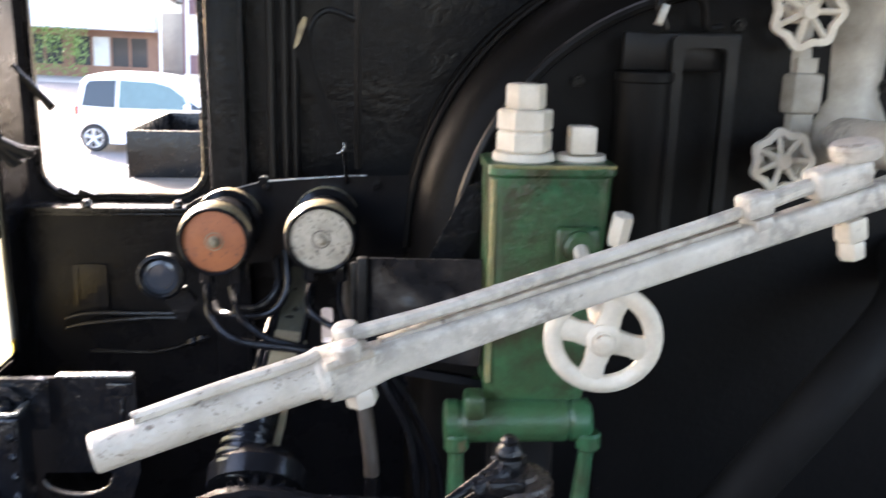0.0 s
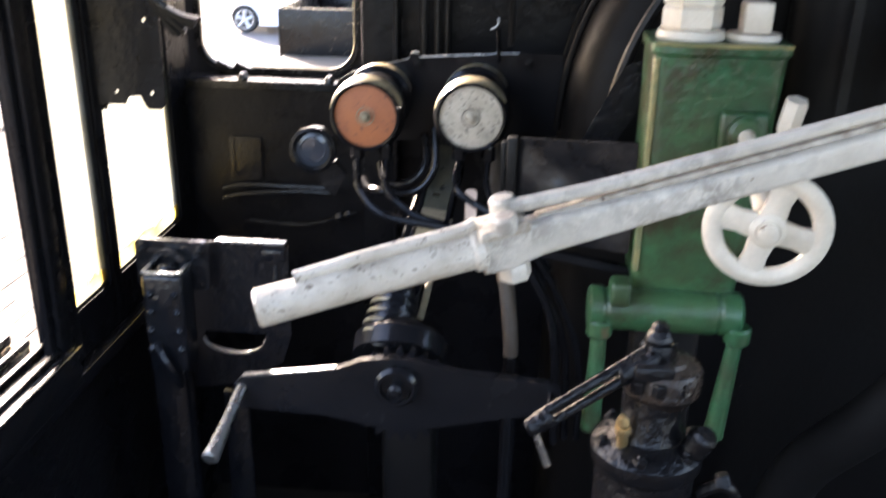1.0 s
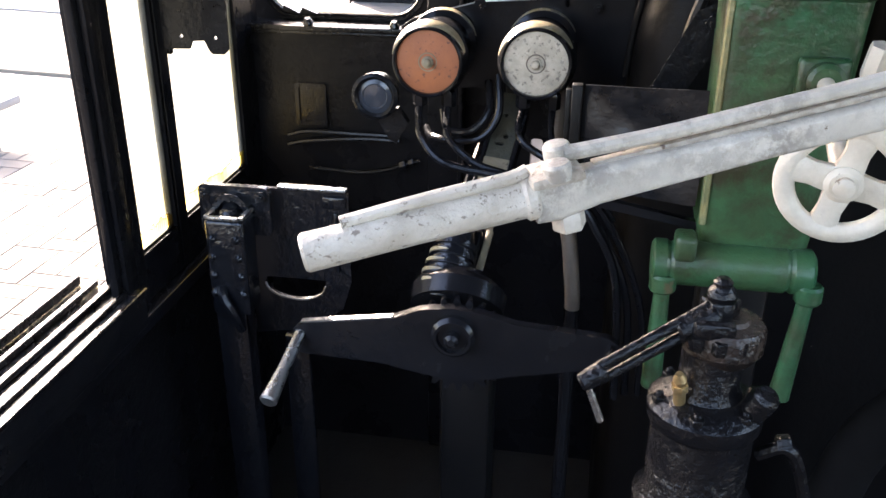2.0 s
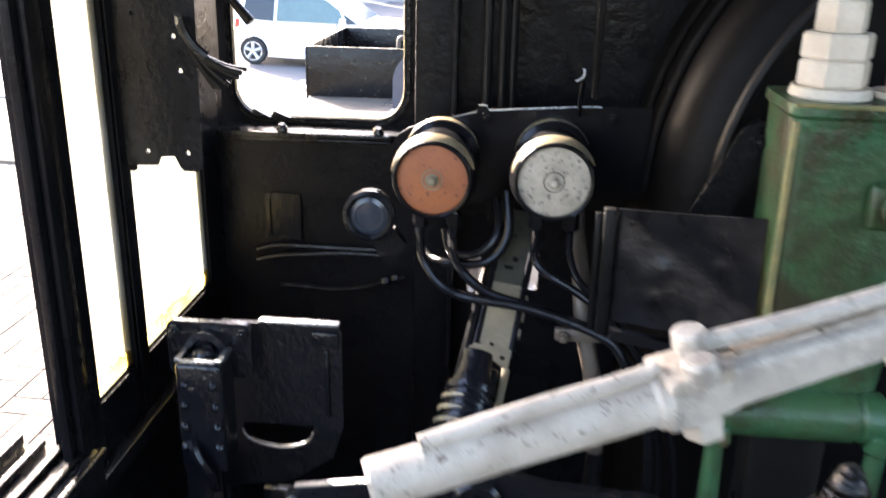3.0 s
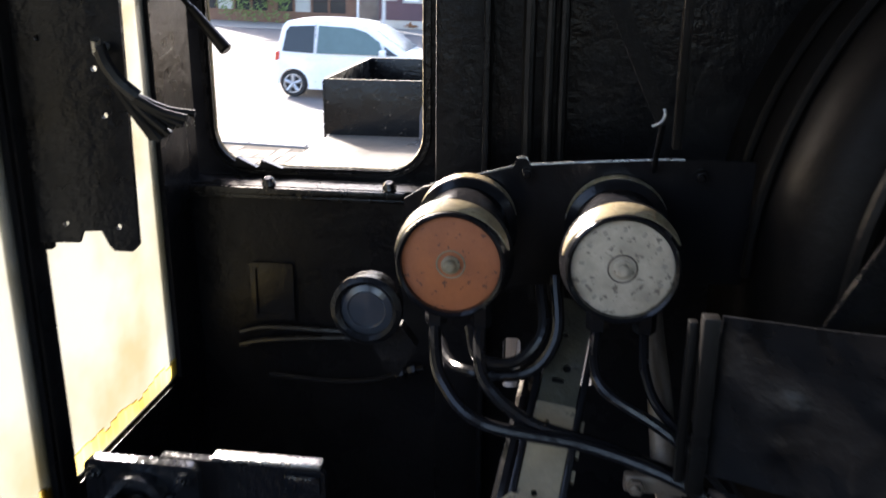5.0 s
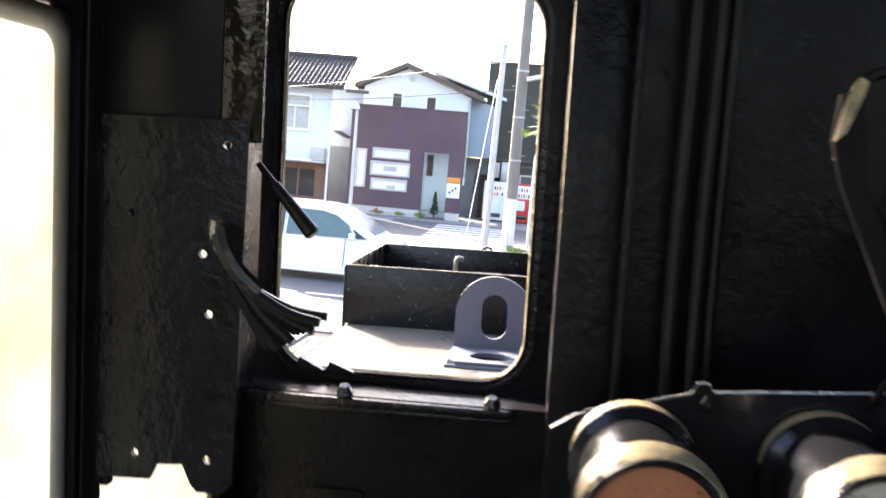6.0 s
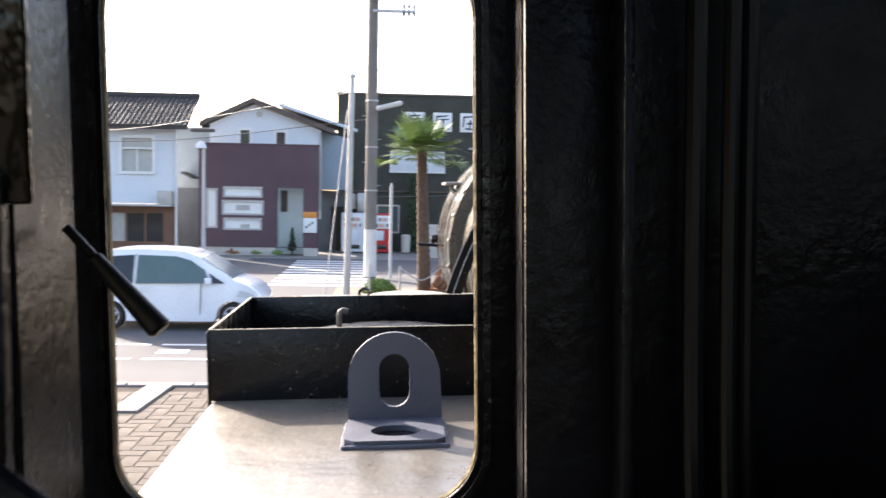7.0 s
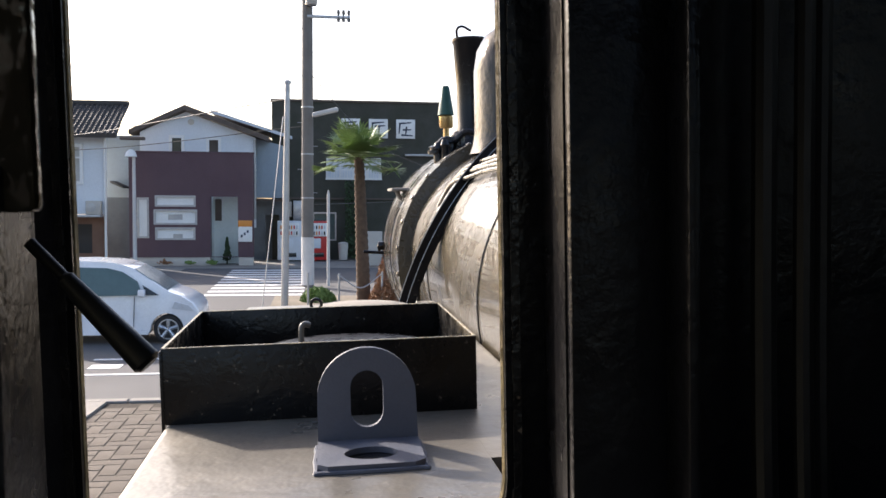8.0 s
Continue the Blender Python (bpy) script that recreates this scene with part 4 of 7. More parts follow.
# green casing with its handwheel
green = thing("green_casing", (0.76, -0.62, FLOOR), "chipped green cast machine casing with ivory nuts on top", "machine")
bm = B()
rings = []
for z, x0, x1, y0, y1, r in ((0.585, 0.676, 0.838, -0.660, -0.54, 0.022), (0.625, 0.668, 0.840, -0.668, -0.535, 0.026), (0.80, 0.668, 0.852, -0.670, -0.535, 0.024), (0.968, 0.668, 0.862, -0.672, -0.53, 0.022), (0.973, 0.664, 0.866, -0.676, -0.526, 0.022), (0.987, 0.664, 0.866, -0.676, -0.526, 0.022)):
    rings.append([bm.verts.new((u, v, z)) for u, v in rr(x0, y0, x1, y1, r, 4)])
for a, b in zip(rings, rings[1:]):
    for k in range(len(a)):
        j = (k + 1) % len(a)
        bm.faces.new((a[k], a[j], b[j], b[k]))
bm.faces.new(rings[0])
bm.faces.new(rings[-1])
part("body", bm, GREEN, green)
WORN_YELLOW = surface("bare_yellow_undercoat", (0.27, 0.225, 0.095), 0.45, second=(0.10, 0.13, 0.06), amount=1.0, scale=30, fine=120, bump=0.3)
bm = B()
tube(bm, [(0.6735, -0.6655, z) for z in (0.63, 0.72, 0.80, 0.88, 0.965)], 0.0055, 6, 2)
part("worn_corner", bm, WORN_YELLOW, green, "corner worn to yellow undercoat")
bm = B()
tube(bm, [(0.668, -0.672, 0.986), (0.72, -0.6755, 0.986), (0.80, -0.6755, 0.986), (0.862, -0.672, 0.986)], 0.0035, 6, 2)
part("worn_lip", bm, WORN_YELLOW, green, "upper lip worn to yellow undercoat")
bm = B()
box(bm, (0.770, -0.690, 0.835), (0.842, -0.6705, 0.895), 0.008, 3)
lathe(bm, [(0.026, 0), (0.026, 0.012), (0.020, 0.016)], (0.806, -0.690, 0.865), (0, -1, 0), 20)
part("boss", bm, GREEN, green)
bm = B()
lathe(bm, [(0.030, 0), (0.036, 0.004), (0.036, 0.022), (0.032, 0.028), (0.036, 0.034), (0.036, 0.20), (0.032, 0.206), (0.036, 0.212), (0.036, 0.238), (0.028, 0.244)], (0.604, -0.665, 0.562), (1, 0, 0), 26)
box(bm, (0.635, -0.700, 0.575), (0.668, -0.655, 0.618), 0.008, 3)
part("axle_housing", bm, GREEN, green)
for x, lean in ((0.624, 0.0), (0.842, -0.016)):
    bm = B()
    rod(bm, (x, -0.685, 0.545), (x + lean, -0.69, 0.345), 0.012, 0.017, edge=0.003)
    lathe(bm, [(0.018, 0), (0.021, 0.004), (0.021, 0.026), (0.018, 0.03)], (x, -0.685, 0.520), (0, 0, 1), 16)
    part("link", bm, GREEN, green)
bm = B()
box(bm, (0.69, -0.62, FLOOR), (0.80, -0.55, 0.60), 0.01)
part("column", bm, SOOT, green)
bm = B()
lathe(bm, [(0.049, 0), (0.051, 0.003), (0.049, 0.012), (0.047, 0.014)], (0.727, -0.605, 0.9872), (0, 0, 1), 28)
lathe(bm, [(0.039, 0), (0.041, 0.003), (0.039, 0.010)], (0.819, -0.605, 0.9872), (0, 0, 1), 28)
part("top_flange", bm, IVORY, green, "two ivory painted flanges")
for z, r, h in ((1.0015, 0.0445, 0.033), (1.035, 0.0445, 0.033), (1.0685, 0.032, 0.039)):
    bm = B()
    hexnut(bm, (0.727, -0.605, z), r, h)
    part("nut", bm, IVORY, green, "ivory painted hexagon nut")
bm = B()
box(bm, (0.799, -0.627, 0.998), (0.840, -0.585, 1.043), 0.004)
part("square_nut", bm, IVORY, green, "ivory painted square plug")
bm = B()
hexnut(bm, (0.862, -0.70, 0.872), 0.017, 0.05, (0.1, -0.25, 1))
part("cap_nut", bm, IVORY, green)

hub = Vector((0.787, -0.940, 0.806))
wheel = thing("handwheel", (0.815, -0.76, 0.78), "ivory white four-spoked iron handwheel with chipped rim", "handwheel")
tip = Matrix.Translation(hub) @ Matrix.Rotation(radians(-8), 4, "Z") @ Matrix.Rotation(radians(3), 4, "X")
bm = B()
ringpts = []
for k in range(40):
    a = 2 * math.pi * k / 40
    c = Vector((0.0645 * math.cos(a), 0, 0.0645 * math.sin(a)))
    out = Vector((math.cos(a), 0, math.sin(a)))
    ringpts.append([bm.verts.new(tip @ (c + 0.0125 * (math.cos(b) * out) + Vector((0, 0.010 * math.sin(b), 0)))) for b in [2 * math.pi * j / 12 for j in range(12)]])
for k in range(40):
    a, b = ringpts[k], ringpts[(k + 1) % 40]
    for j in range(12):
        bm.faces.new((a[j], a[(j + 1) % 12], b[(j + 1) % 12], b[j]))
part("rim", bm, IVORY, wheel)
for k in range(4):
    a = radians(-14 + 90 * k)
    bm = B()
    d = Vector((math.cos(a), 0, math.sin(a)))
    n_ = Vector((-math.sin(a), 0, math.cos(a)))
    rows = []
    for s, w in ((0.012, 0.0165), (0.036, 0.0140), (0.060, 0.0175)):
        rows.append([bm.verts.new(tip @ (d * s + n_ * u * w + Vector((0, v, 0)))) for u, v in ((-1, -0.004), (-0.6, -0.007), (0.6, -0.007), (1, -0.004), (1, 0.006), (-1, 0.006))])
    for r0, r1 in zip(rows, rows[1:]):
        for j in range(6):
            bm.faces.new((r0[j], r0[(j + 1) % 6], r1[(j + 1) % 6], r1[j]))
    part("spoke", bm, IVORY, wheel)
bm = B()
lathe(bm, [(0.020, -0.012), (0.022, 0.0), (0.022, 0.010), (0.016, 0.014), (0.012, 0.014), (0.012, 0.022), (0.007, 0.024)], tip @ Vector((0, 0, 0)), tip.to_3x3() @ Vector((0, -1, 0)), 20)
part("hub", bm, IVORY, wheel)
bm = B()
rod(bm, tip @ Vector((0, 0.006, 0)), (0.806, -0.705, 0.862), 0.012)
part("spindle", bm, IVORY, wheel)

# regulator lever
# real grime on the latch plate, painted shade on the web below the rod
GRIME_AND_SHADE = surface("grimy_and_shaded_white_paint", (0.50, 0.44, 0.36), 0.4, second=(0.22, 0.17, 0.12), amount=1.0, scale=40, fine=160, bump=0.4, chip=(0.09, 0.055, 0.035), chips=0.05, chip_scale=60)
A0, SLOPE = Vector((0.249, -1.280, 0.824)), Vector((1, 0.346, 0.218)).normalized()
SIDE = Vector((0, 0, 1)).cross(SLOPE).normalized()
UP = SLOPE.cross(SIDE).normalized()
LEVER = Matrix((SLOPE, SIDE, UP)).transposed().to_4x4()
LEVER.translation = A0


def along(bm):
    bmesh.ops.transform(bm, matrix=LEVER, verts=bm.verts)
    return bm


lever = thing("regulator_lever", tuple(A0), "long white painted regulator lever with worn grip", "lever")
bm = B()
lathe(bm, [(0.0165, 0.0), (0.0185, 0.003), (0.0175, 0.10), (0.0185, 0.205), (0.0215, 0.208), (0.0215, 0.216), (0.0185, 0.219)], (0, 0, 0), (1, 0, 0), 22)
part("grip", along(bm), WORN_WHITE, lever, "white round grip with paint worn off")
bm = B()
rows = []
for s, w, h0, h1 in ((0.214, 0.014, -0.024, 0.020), (0.235, 0.016, -0.025, 0.018), (0.275, 0.013, -0.020, 0.016), (0.45, 0.011, -0.018, 0.012), (0.90, 0.012, -0.020, 0.014), (1.15, 0.014, -0.024, 0.022)):
    rows.append([bm.verts.new((s, y, z)) for y, z in rr(-w, h0, w, h1, 0.006, 3)])
for a, b in zip(rows, rows[1:]):
    for k in range(len(a)):
        j = (k + 1) % len(a)
        bm.faces.new((a[k], a[j], b[j], b[k]))
bm.faces.new(rows[0])
bm.faces.new(rows[-1])
part("bar", along(bm), WHITE, lever)
bm = B()
tube(bm, [(0.040, 0, 0.020), (0.12, 0, 0.0225), (0.195, 0, 0.0225), (0.214, 0, 0.026)], 0.0065, 10)
part("latch_grip", along(bm), WORN_WHITE, lever)
bm = B()
box(bm, (0.212, -0.024, 0.0125), (0.262, 0.022, 0.024), 0.004)
part("latch_plate", along(bm), GRIME_AND_SHADE, lever, "grimy plate under the pivot bolts")
bm = B()
lathe(bm, [(0.0125, 0), (0.013, 0.002), (0.013, 0.013), (0.011, 0.016), (0.004, 0.017)], (0.2465, 0.0135, 0.0240), (0, 0, 1), 22)
part("pivot_bolt", along(bm), WHITE, lever)
bm = B()
lathe(bm, [(0.0125, 0), (0.013, 0.002), (0.013, 0.013), (0.011, 0.016), (0.004, 0.017)], (0.2375, -0.0165, 0.0180), (0, 0, 1), 22)
part("pivot_bolt", along(bm), WHITE, lever)
bm = B()
hexnut(bm, (0.245, 0, -0.040), 0.016, 0.018)
part("lower_nut", along(bm), WHITE, lever)
bm = B()
tube(bm, [(0.250, 0.006, 0.031), (0.29, 0.006, 0.029), (0.345, 0.006, 0.0268), (0.42, 0.006, 0.0265), (0.60, 0.006, 0.0265), (0.735, 0.004, 0.0285)], 0.0075, 10)
part("latch_rod", along(bm), WHITE, lever)
# added filler whose darker colour stands for the shadow in this gap
bm = B()
box(bm, (0.275, -0.002, 0.0125), (0.712, 0.010, 0.0185), 0.001)
part("guide_web", along(bm), GRIME_AND_SHADE, lever, "added grimy grey web, standing for shade between bar and latch rod")
bm = B()
box(bm, (0.715, -0.014, 0.0205), (0.752, 0.014, 0.048), 0.005)
box(bm, (0.722, -0.017, 0.006), (0.746, 0.017, 0.0202), 0.003)
part("rod_guide", along(bm), WHITE, lever)
bm = B()
tube(bm, [(0.752, 0.002, 0.032), (0.80, 0.002, 0.034), (0.84, 0.0, 0.034)], 0.010, 10)
box(bm, (0.815, -0.018, 0.0152), (0.90, 0.018, 0.052), 0.009, 3)
lathe(bm, [(0.028, 0), (0.030, 0.004), (0.030, 0.014), (0.026, 0.018)], (0.885, 0, 0.0525), (0, 0, 1), 20)
part("end_bracket", along(bm), WHITE, lever)
bm = B()
box(bm, (0.86, -0.014, -0.050), (0.89, 0.014, -0.0205), 0.004)
hexnut(bm, (0.875, 0, -0.072), 0.016, 0.022)
part("under_lug", along(bm), IVORY, lever)
bm = B()
lathe(bm, [(0.05, -0.03), (0.055, -0.02), (0.055, 0.04), (0.045, 0.05)], (1.17, 0, 0), (0, 0, 1), 24)
part("pivot_boss", along(bm), WHITE, lever)
bm = B()
end = LEVER @ Vector((1.17, 0, -0.03))
rod(bm, end, (end.x, -0.30, end.z - 0.03), 0.04)
part("regulator_shaft", bm, WHITE, lever)

# brake valve on its stand
brake = thing("brake_valve", (0.655, -1.064, FLOOR), "black greasy driver's brake valve with a bent lever", "brake valve")
C = (0.652, -1.060)
bm = B()
lathe(bm, [(0.055, FLOOR), (0.055, 0.33), (0.070, 0.36), (0.072, 0.43), (0.060, 0.45), (0.060, 0.540), (0.064, 0.544), (0.067, 0.550), (0.067, 0.566), (0.064, 0.570), (0.054, 0.577), (0.040, 0.584), (0.035, 0.594), (0.035, 0.640)], (*C, 0), (0, 0, 1), 34)
part("body", bm, GREASE, brake)
bm = B()
lathe(bm, [(0.033, 0.630), (0.040, 0.640), (0.044, 0.646), (0.044, 0.670), (0.041, 0.676), (0.026, 0.679), (0.024, 0.684)], (C[0] + 0.010, C[1], 0), (0, 0, 1), 32)
part("cover", bm, surface("brown_worn_black_paint", (0.010, 0.009, 0.009), 0.26, second=(0.045, 0.027, 0.018), amount=1.0, scale=24, fine=80, gloss=0.4, bump=0.45, chip=(0.20, 0.14, 0.10), chips=0.0, chip_scale=50), brake, "black cover worn to brown metal")
bm = B()
hexnut(bm, (*C, 0.684), 0.022, 0.020)
lathe(bm, [(0.015, 0), (0.017, 0.005), (0.014, 0.012), (0.010, 0.016), (0.011, 0.020), (0.006, 0.025)], (*C, 0.7042), (0, 0, 1), 16)
part("spindle_nut", bm, GREASE, brake)
bm = B()
d = Vector((-0.135, -0.055, -0.072))
s0 = Vector((0.640, -1.070, 0.688))
for off in (-0.010, 0.010):
    rod(bm, s0 + Vector((0, 0, off)), s0 + d * 0.86 + Vector((0, 0, off)), 0.007, 0.0055)
rod(bm, s0 + Vector((0.01, 0, 0)), s0 + d * 0.25, 0.018, 0.014, edge=0.003)
rod(bm, s0 + d * 0.80, s0 + d, 0.013, 0.011, edge=0.003)
part("lever", bm, GREASE, brake)
bm = B()
rod(bm, s0 + d * 0.95, s0 + d * 0.95 + Vector((0.02, 0.004, -0.055)), 0.004, 0.0045, edge=0.001)
part("grip", bm, STEEL, brake, "worn metal drop grip")
for k in range(6):
    a = radians(60 * k + 15)
    bm = B()
    bolt(bm, (C[0] + 0.056 * math.cos(a), C[1] + 0.056 * math.sin(a), 0.5705), 0.009, (0, 0, 1))
    part("bolt", bm, GREASE, brake)
bm = B()
rod(bm, (0.620, -1.085, 0.570), (0.617, -1.094, 0.600), 0.007)
hexnut(bm, (0.617, -1.094, 0.600), 0.0095, 0.012, (-0.1, -0.3, 1))
lathe(bm, [(0.006, 0), (0.008, 0.008), (0.004, 0.018)], (0.616, -1.098, 0.612), (-0.2, -0.4, 1), 12)
part("oil_plug", bm, BRASS, brake, "tarnished brass plug")
bm = B()
tube(bm, [(0.72, -1.06, 0.50), (0.75, -1.07, 0.52), (0.775, -1.06, 0.47), (0.79, -1.05, 0.38), (0.79, -1.0, 0.1)], 0.008, 8)
hexnut(bm, (0.738, -1.066, 0.522), 0.011, 0.016, (1, 0, 0.2))
part("side_pipe", bm, GREASE, brake)

for k in range(5):
    a = radians(200 + 35 * k)
    bm = B()
    hexnut(bm, (C[0] + 0.041 * math.cos(a), C[1] + 0.041 * math.sin(a), 0.655), 0.009, 0.016)
    part("cover_nut", bm, GREASE, brake)
bm = B()
lathe(bm, [(0.012, 0), (0.016, 0.004), (0.016, 0.030), (0.012, 0.036)], (0.700, -1.085, 0.575), (0.4, -0.3, 1), 12)
part("side_cock", bm, GREASE, brake)
bm = B()
box(bm, (0.622, -1.100, 0.668), (0.668, -1.060, 0.690), 0.006)
part("lever_boss", bm, GREASE, brake)

# valves on the boiler
for x, z, r, words in ((1.212, 0.972, 0.056, "small white seven-lobed valve handwheel on the boiler"), (1.228, 1.230, 0.064, "white seven-lobed steam valve handwheel on the boiler")):
    valve = thing("steam_valve", (x, -0.40, z), words, "valve", "valves on the boiler")
    bm = B()
    outer, inner = [], []
    for k in range(56):
        a = 2 * math.pi * k / 56
        w = 1 + 0.07 * math.cos(7 * a)
        outer.append((x + r * w * math.cos(a), z + r * w * math.sin(a)))
        inner.append((x + (r * w - 0.013) * math.cos(a), z + (r * w - 0.013) * math.sin(a)))
    plate(bm, outer, [inner], 0.012, XZ, (0, -0.486, 0))
    part("rim", bm, IVORY, valve)
    for k in range(7):
        a = 2 * math.pi * k / 7
        bm = B()
        rod(bm, (x, -0.48, z), (x + (r - 0.004) * math.cos(a), -0.48, z + (r - 0.004) * math.sin(a)), 0.0056, seg=8)
        part("spoke", bm, IVORY, valve)
    bm = B()
    rod(bm, (x, -0.494, z), (x, -0.40, z), 0.015, edge=0.003)
    hexnut(bm, (x, -0.440, z), 0.024, 0.03, (0, 1, 0))
    part("spindle", bm, IVORY, valve)
OLD_WHITE = surface("dirty_old_white_paint", (0.42, 0.375, 0.305), 0.45, second=(0.22, 0.19, 0.15), amount=0.9, scale=14, fine=120, bump=0.25, chip=(0.10, 0.07, 0.05), chips=-0.01, chip_scale=36)
fount = thing("steam_manifold", (1.27, -0.36, 0.95), "white painted steam manifold with hexagon fittings", "pipe fitting")
bm = B()
lathe(bm, [(0.036, -0.04), (0.038, -0.035), (0.038, 0.0), (0.048, 0.004), (0.050, 0.012), (0.050, 0.066), (0.046, 0.072), (0.036, 0.074), (0.036, 0.10)], (1.262, -0.40, 1.050), (0, 0, 1), 6)
part("hexagon", bm, OLD_WHITE, fount)
bm = B()
tube(bm, [(1.262, -0.40, 0.94), (1.262, -0.40, 1.05), (1.255, -0.395, 1.20), (1.30, -0.38, 1.30), (1.42, -0.36, 1.34), (1.55, -0.34, 1.34)], 0.030, 14)
part("pipe", bm, OLD_WHITE, fount)
bm = B()
lathe(bm, [(0.075, 0), (0.09, 0.03), (0.09, 0.10), (0.07, 0.15), (0.075, 0.30), (0.09, 0.34), (0.09, 0.40), (0.06, 0.45)], (1.36, -0.37, 0.93), (0, 0, 1), 26)
part("body", bm, OLD_WHITE, fount)
holder = thing("lamp_holder", (0.95, -0.40, 0.80), "dull steel canister and tall black frame on the boiler", "holder")
bm = B()
lathe(bm, [(0.046, 0.80), (0.048, 0.81), (0.048, 1.105), (0.051, 1.108), (0.051, 1.122), (0.046, 1.124)], (0.952, -0.475, 0), (0, 0, 1), 24)
part("canister", bm, BROWN_BLACK, holder)
bm = B()
plate(bm, rr(0.994, 0.80, 1.110, 1.185, 0.01, 3), [rr(1.014, 0.815, 1.090, 1.165, 0.012, 4)], 0.02, XZ, (0, -0.49, 0))
box(bm, (0.915, -0.468, 1.1245), (1.12, -0.452, 1.19), 0.004)
part("tall_bracket", bm, SOOT, holder)
bm = B()
tube(bm, [(0.975, -0.50, 1.195), (0.958, -0.51, 1.235), (0.985, -0.50, 1.25), (1.04, -0.48, 1.245), (1.06, -0.46, 1.20), (1.09, -0.45, 1.20)], 0.007, 8)
part("handle", bm, SOOT, holder)
bm = B()
box(bm, (0.955, -0.522, 1.200), (0.968, -0.512, 1.236), 0.002, turn=Matrix.Rotation(radians(18), 4, "Y"))
part("tip", bm, STEEL, holder, "bright metal clip")
bm = B()
tube(bm, [(1.52, -0.38, 0.80), (1.40, -0.60, 0.74), (1.24, -0.68, 0.60), (1.11, -0.64, 0.38), (1.0, -0.57, 0.15), (0.95, -0.55, FLOOR)], 0.046, 18)
single("lower_pipe", bm, surface("dusty_brown_lagging", (0.0085, 0.0078, 0.0072), 0.7, second=(0.005, 0.0045, 0.0042), gloss=0.12, scale=8, fine=80, bump=0.1), (1.0, -0.55, FLOOR), "thick dark brown pipe low on the boiler", "pipe")

# ---- the locomotive outside the window ----
tank = thing("side_tank", (0.03, 0.2, -0.5), "weathered dark grey side water tank of a locomotive", "water tank")
bm = B()
plate(bm, [(-0.452, -0.50), (-0.452, 0.585)] + arc(-0.430, 0.585, 0.022, 180, 90, 4) + [(0.235, 0.607), (0.235, -0.50)], [], 3.56, XZ, (0, 0.0355, 0))
part("shell", bm, TANK_TOP, tank)
# starts well behind the cab wall so that sun falls on the ledge below
bm = B()
plate(bm, [(0.2352, -0.50), (0.2352, 0.607), (0.44, 0.607)] + arc(0.44, 0.585, 0.022, 90, 0, 4) + [(0.462, -0.50)], [], 2.62, XZ, (0, 0.975, 0))
part("inner_shell", bm, TANK_TOP, tank)
# invented pale ledge, added to make the front wall's slots look bright
bm = B()
box(bm, (0.2352, 0.036, 0.20), (0.462, 0.9745, 0.34), 0.004)
part("footplate", bm, KERB, tank)
for k in range(8):
    for y in (0.62, 2.6):
        bm = B()
        lathe(bm, [(0.012, 0), (0.010, 0.004), (0.004, 0.007)], (-0.40 + 0.11 * k, y, 0.607), (0, 0, 1), 8)
        part("rivet", bm, TANK_TOP, tank)

tray = thing("filler_tray", (-0.09, 1.7, 0.607), "black welded steel tray round the tank filler", "tray")
x0, x1, y0, y1, z0, z1 = -0.450, 0.277, 1.365, 2.04, 0.6075, 0.783
for lo, hi in (((x0, y0, z0 - 0.02), (x1, y0 + 0.007, z1)), ((x0, y1 - 0.007, z0), (x1, y1, z1)), ((x0, y0 + 0.0072, z0), (x0 + 0.007, y1 - 0.0072, z1)), ((x1 - 0.007, y0 + 0.0072, z0), (x1, y1 - 0.0072, z1))):
    bm = B()
    if lo[2] < z0:
        lo = (lo[0], lo[1], z0)
    box(bm, lo, hi, 0.0015)
    wall_ = part("side", bm, WORN_BLACK, tray)
    # pale strip for the worn top edge and the sunlight caught along it
    bm = B()
    box(bm, (lo[0], lo[1], z1 + 0.0002), (hi[0], hi[1], z1 + 0.002), 0.0006, 1)
    part("worn_edge", bm, PALE_RIM, wall_)
bm = B()
box(bm, (x0 - 0.004, y0 - 0.002, 0.57), (x0 + 0.004, y0 + 0.012, z1 - 0.004), 0.002)
part("corner_strip", bm, WORN_BLACK, tray)
lid = thing("tank_hatch", (-0.02, 1.68, 0.608), "round dark tank lid with a bent handle inside the tray", "lid")
bm = B()
lathe(bm, [(0.215, 0), (0.215, 0.088), (0.235, 0.092), (0.235, 0.109), (0.20, 0.115), (0.02, 0.118)], (-0.02, 1.69, 0.6075), (0, 0, 1), 36)
part("cover", bm, GREY_BLACK, lid)
bm = B()
tube(bm, [(-0.135, 1.50, 0.720), (-0.137, 1.50, 0.792), (-0.130, 1.505, 0.808), (-0.116, 1.51, 0.805)], 0.0075, 10)
box(bm, (-0.150, 1.49, 0.717), (-0.10, 1.515, 0.725), 0.002)
part("handle", bm, TANK_TOP, lid)

lug = thing("lifting_lug", (0.0, 1.0, 0.607), "blue-grey bent steel lifting lug with an oval hole on the tank", "lifting lug")
bm = B()
hole = arc(0.003, 0.731, 0.0335, 0, 180, 10) + arc(0.003, 0.680, 0.0335, 180, 360, 10)
plate(bm, [(-0.099, 0.618)] + [(0.107, 0.618)] + arc(0.003, 0.711, 0.101, 0, 180, 20), [hole], 0.012, XZ, (0, 1.105, 0))
part("upright", bm, LUG_GREY, lug)
bm = B()
oval = [(0.004 + 0.052 * math.cos(a), 1.005 + 0.042 * math.sin(a)) for a in [2 * math.pi * k / 28 for k in range(28)]]
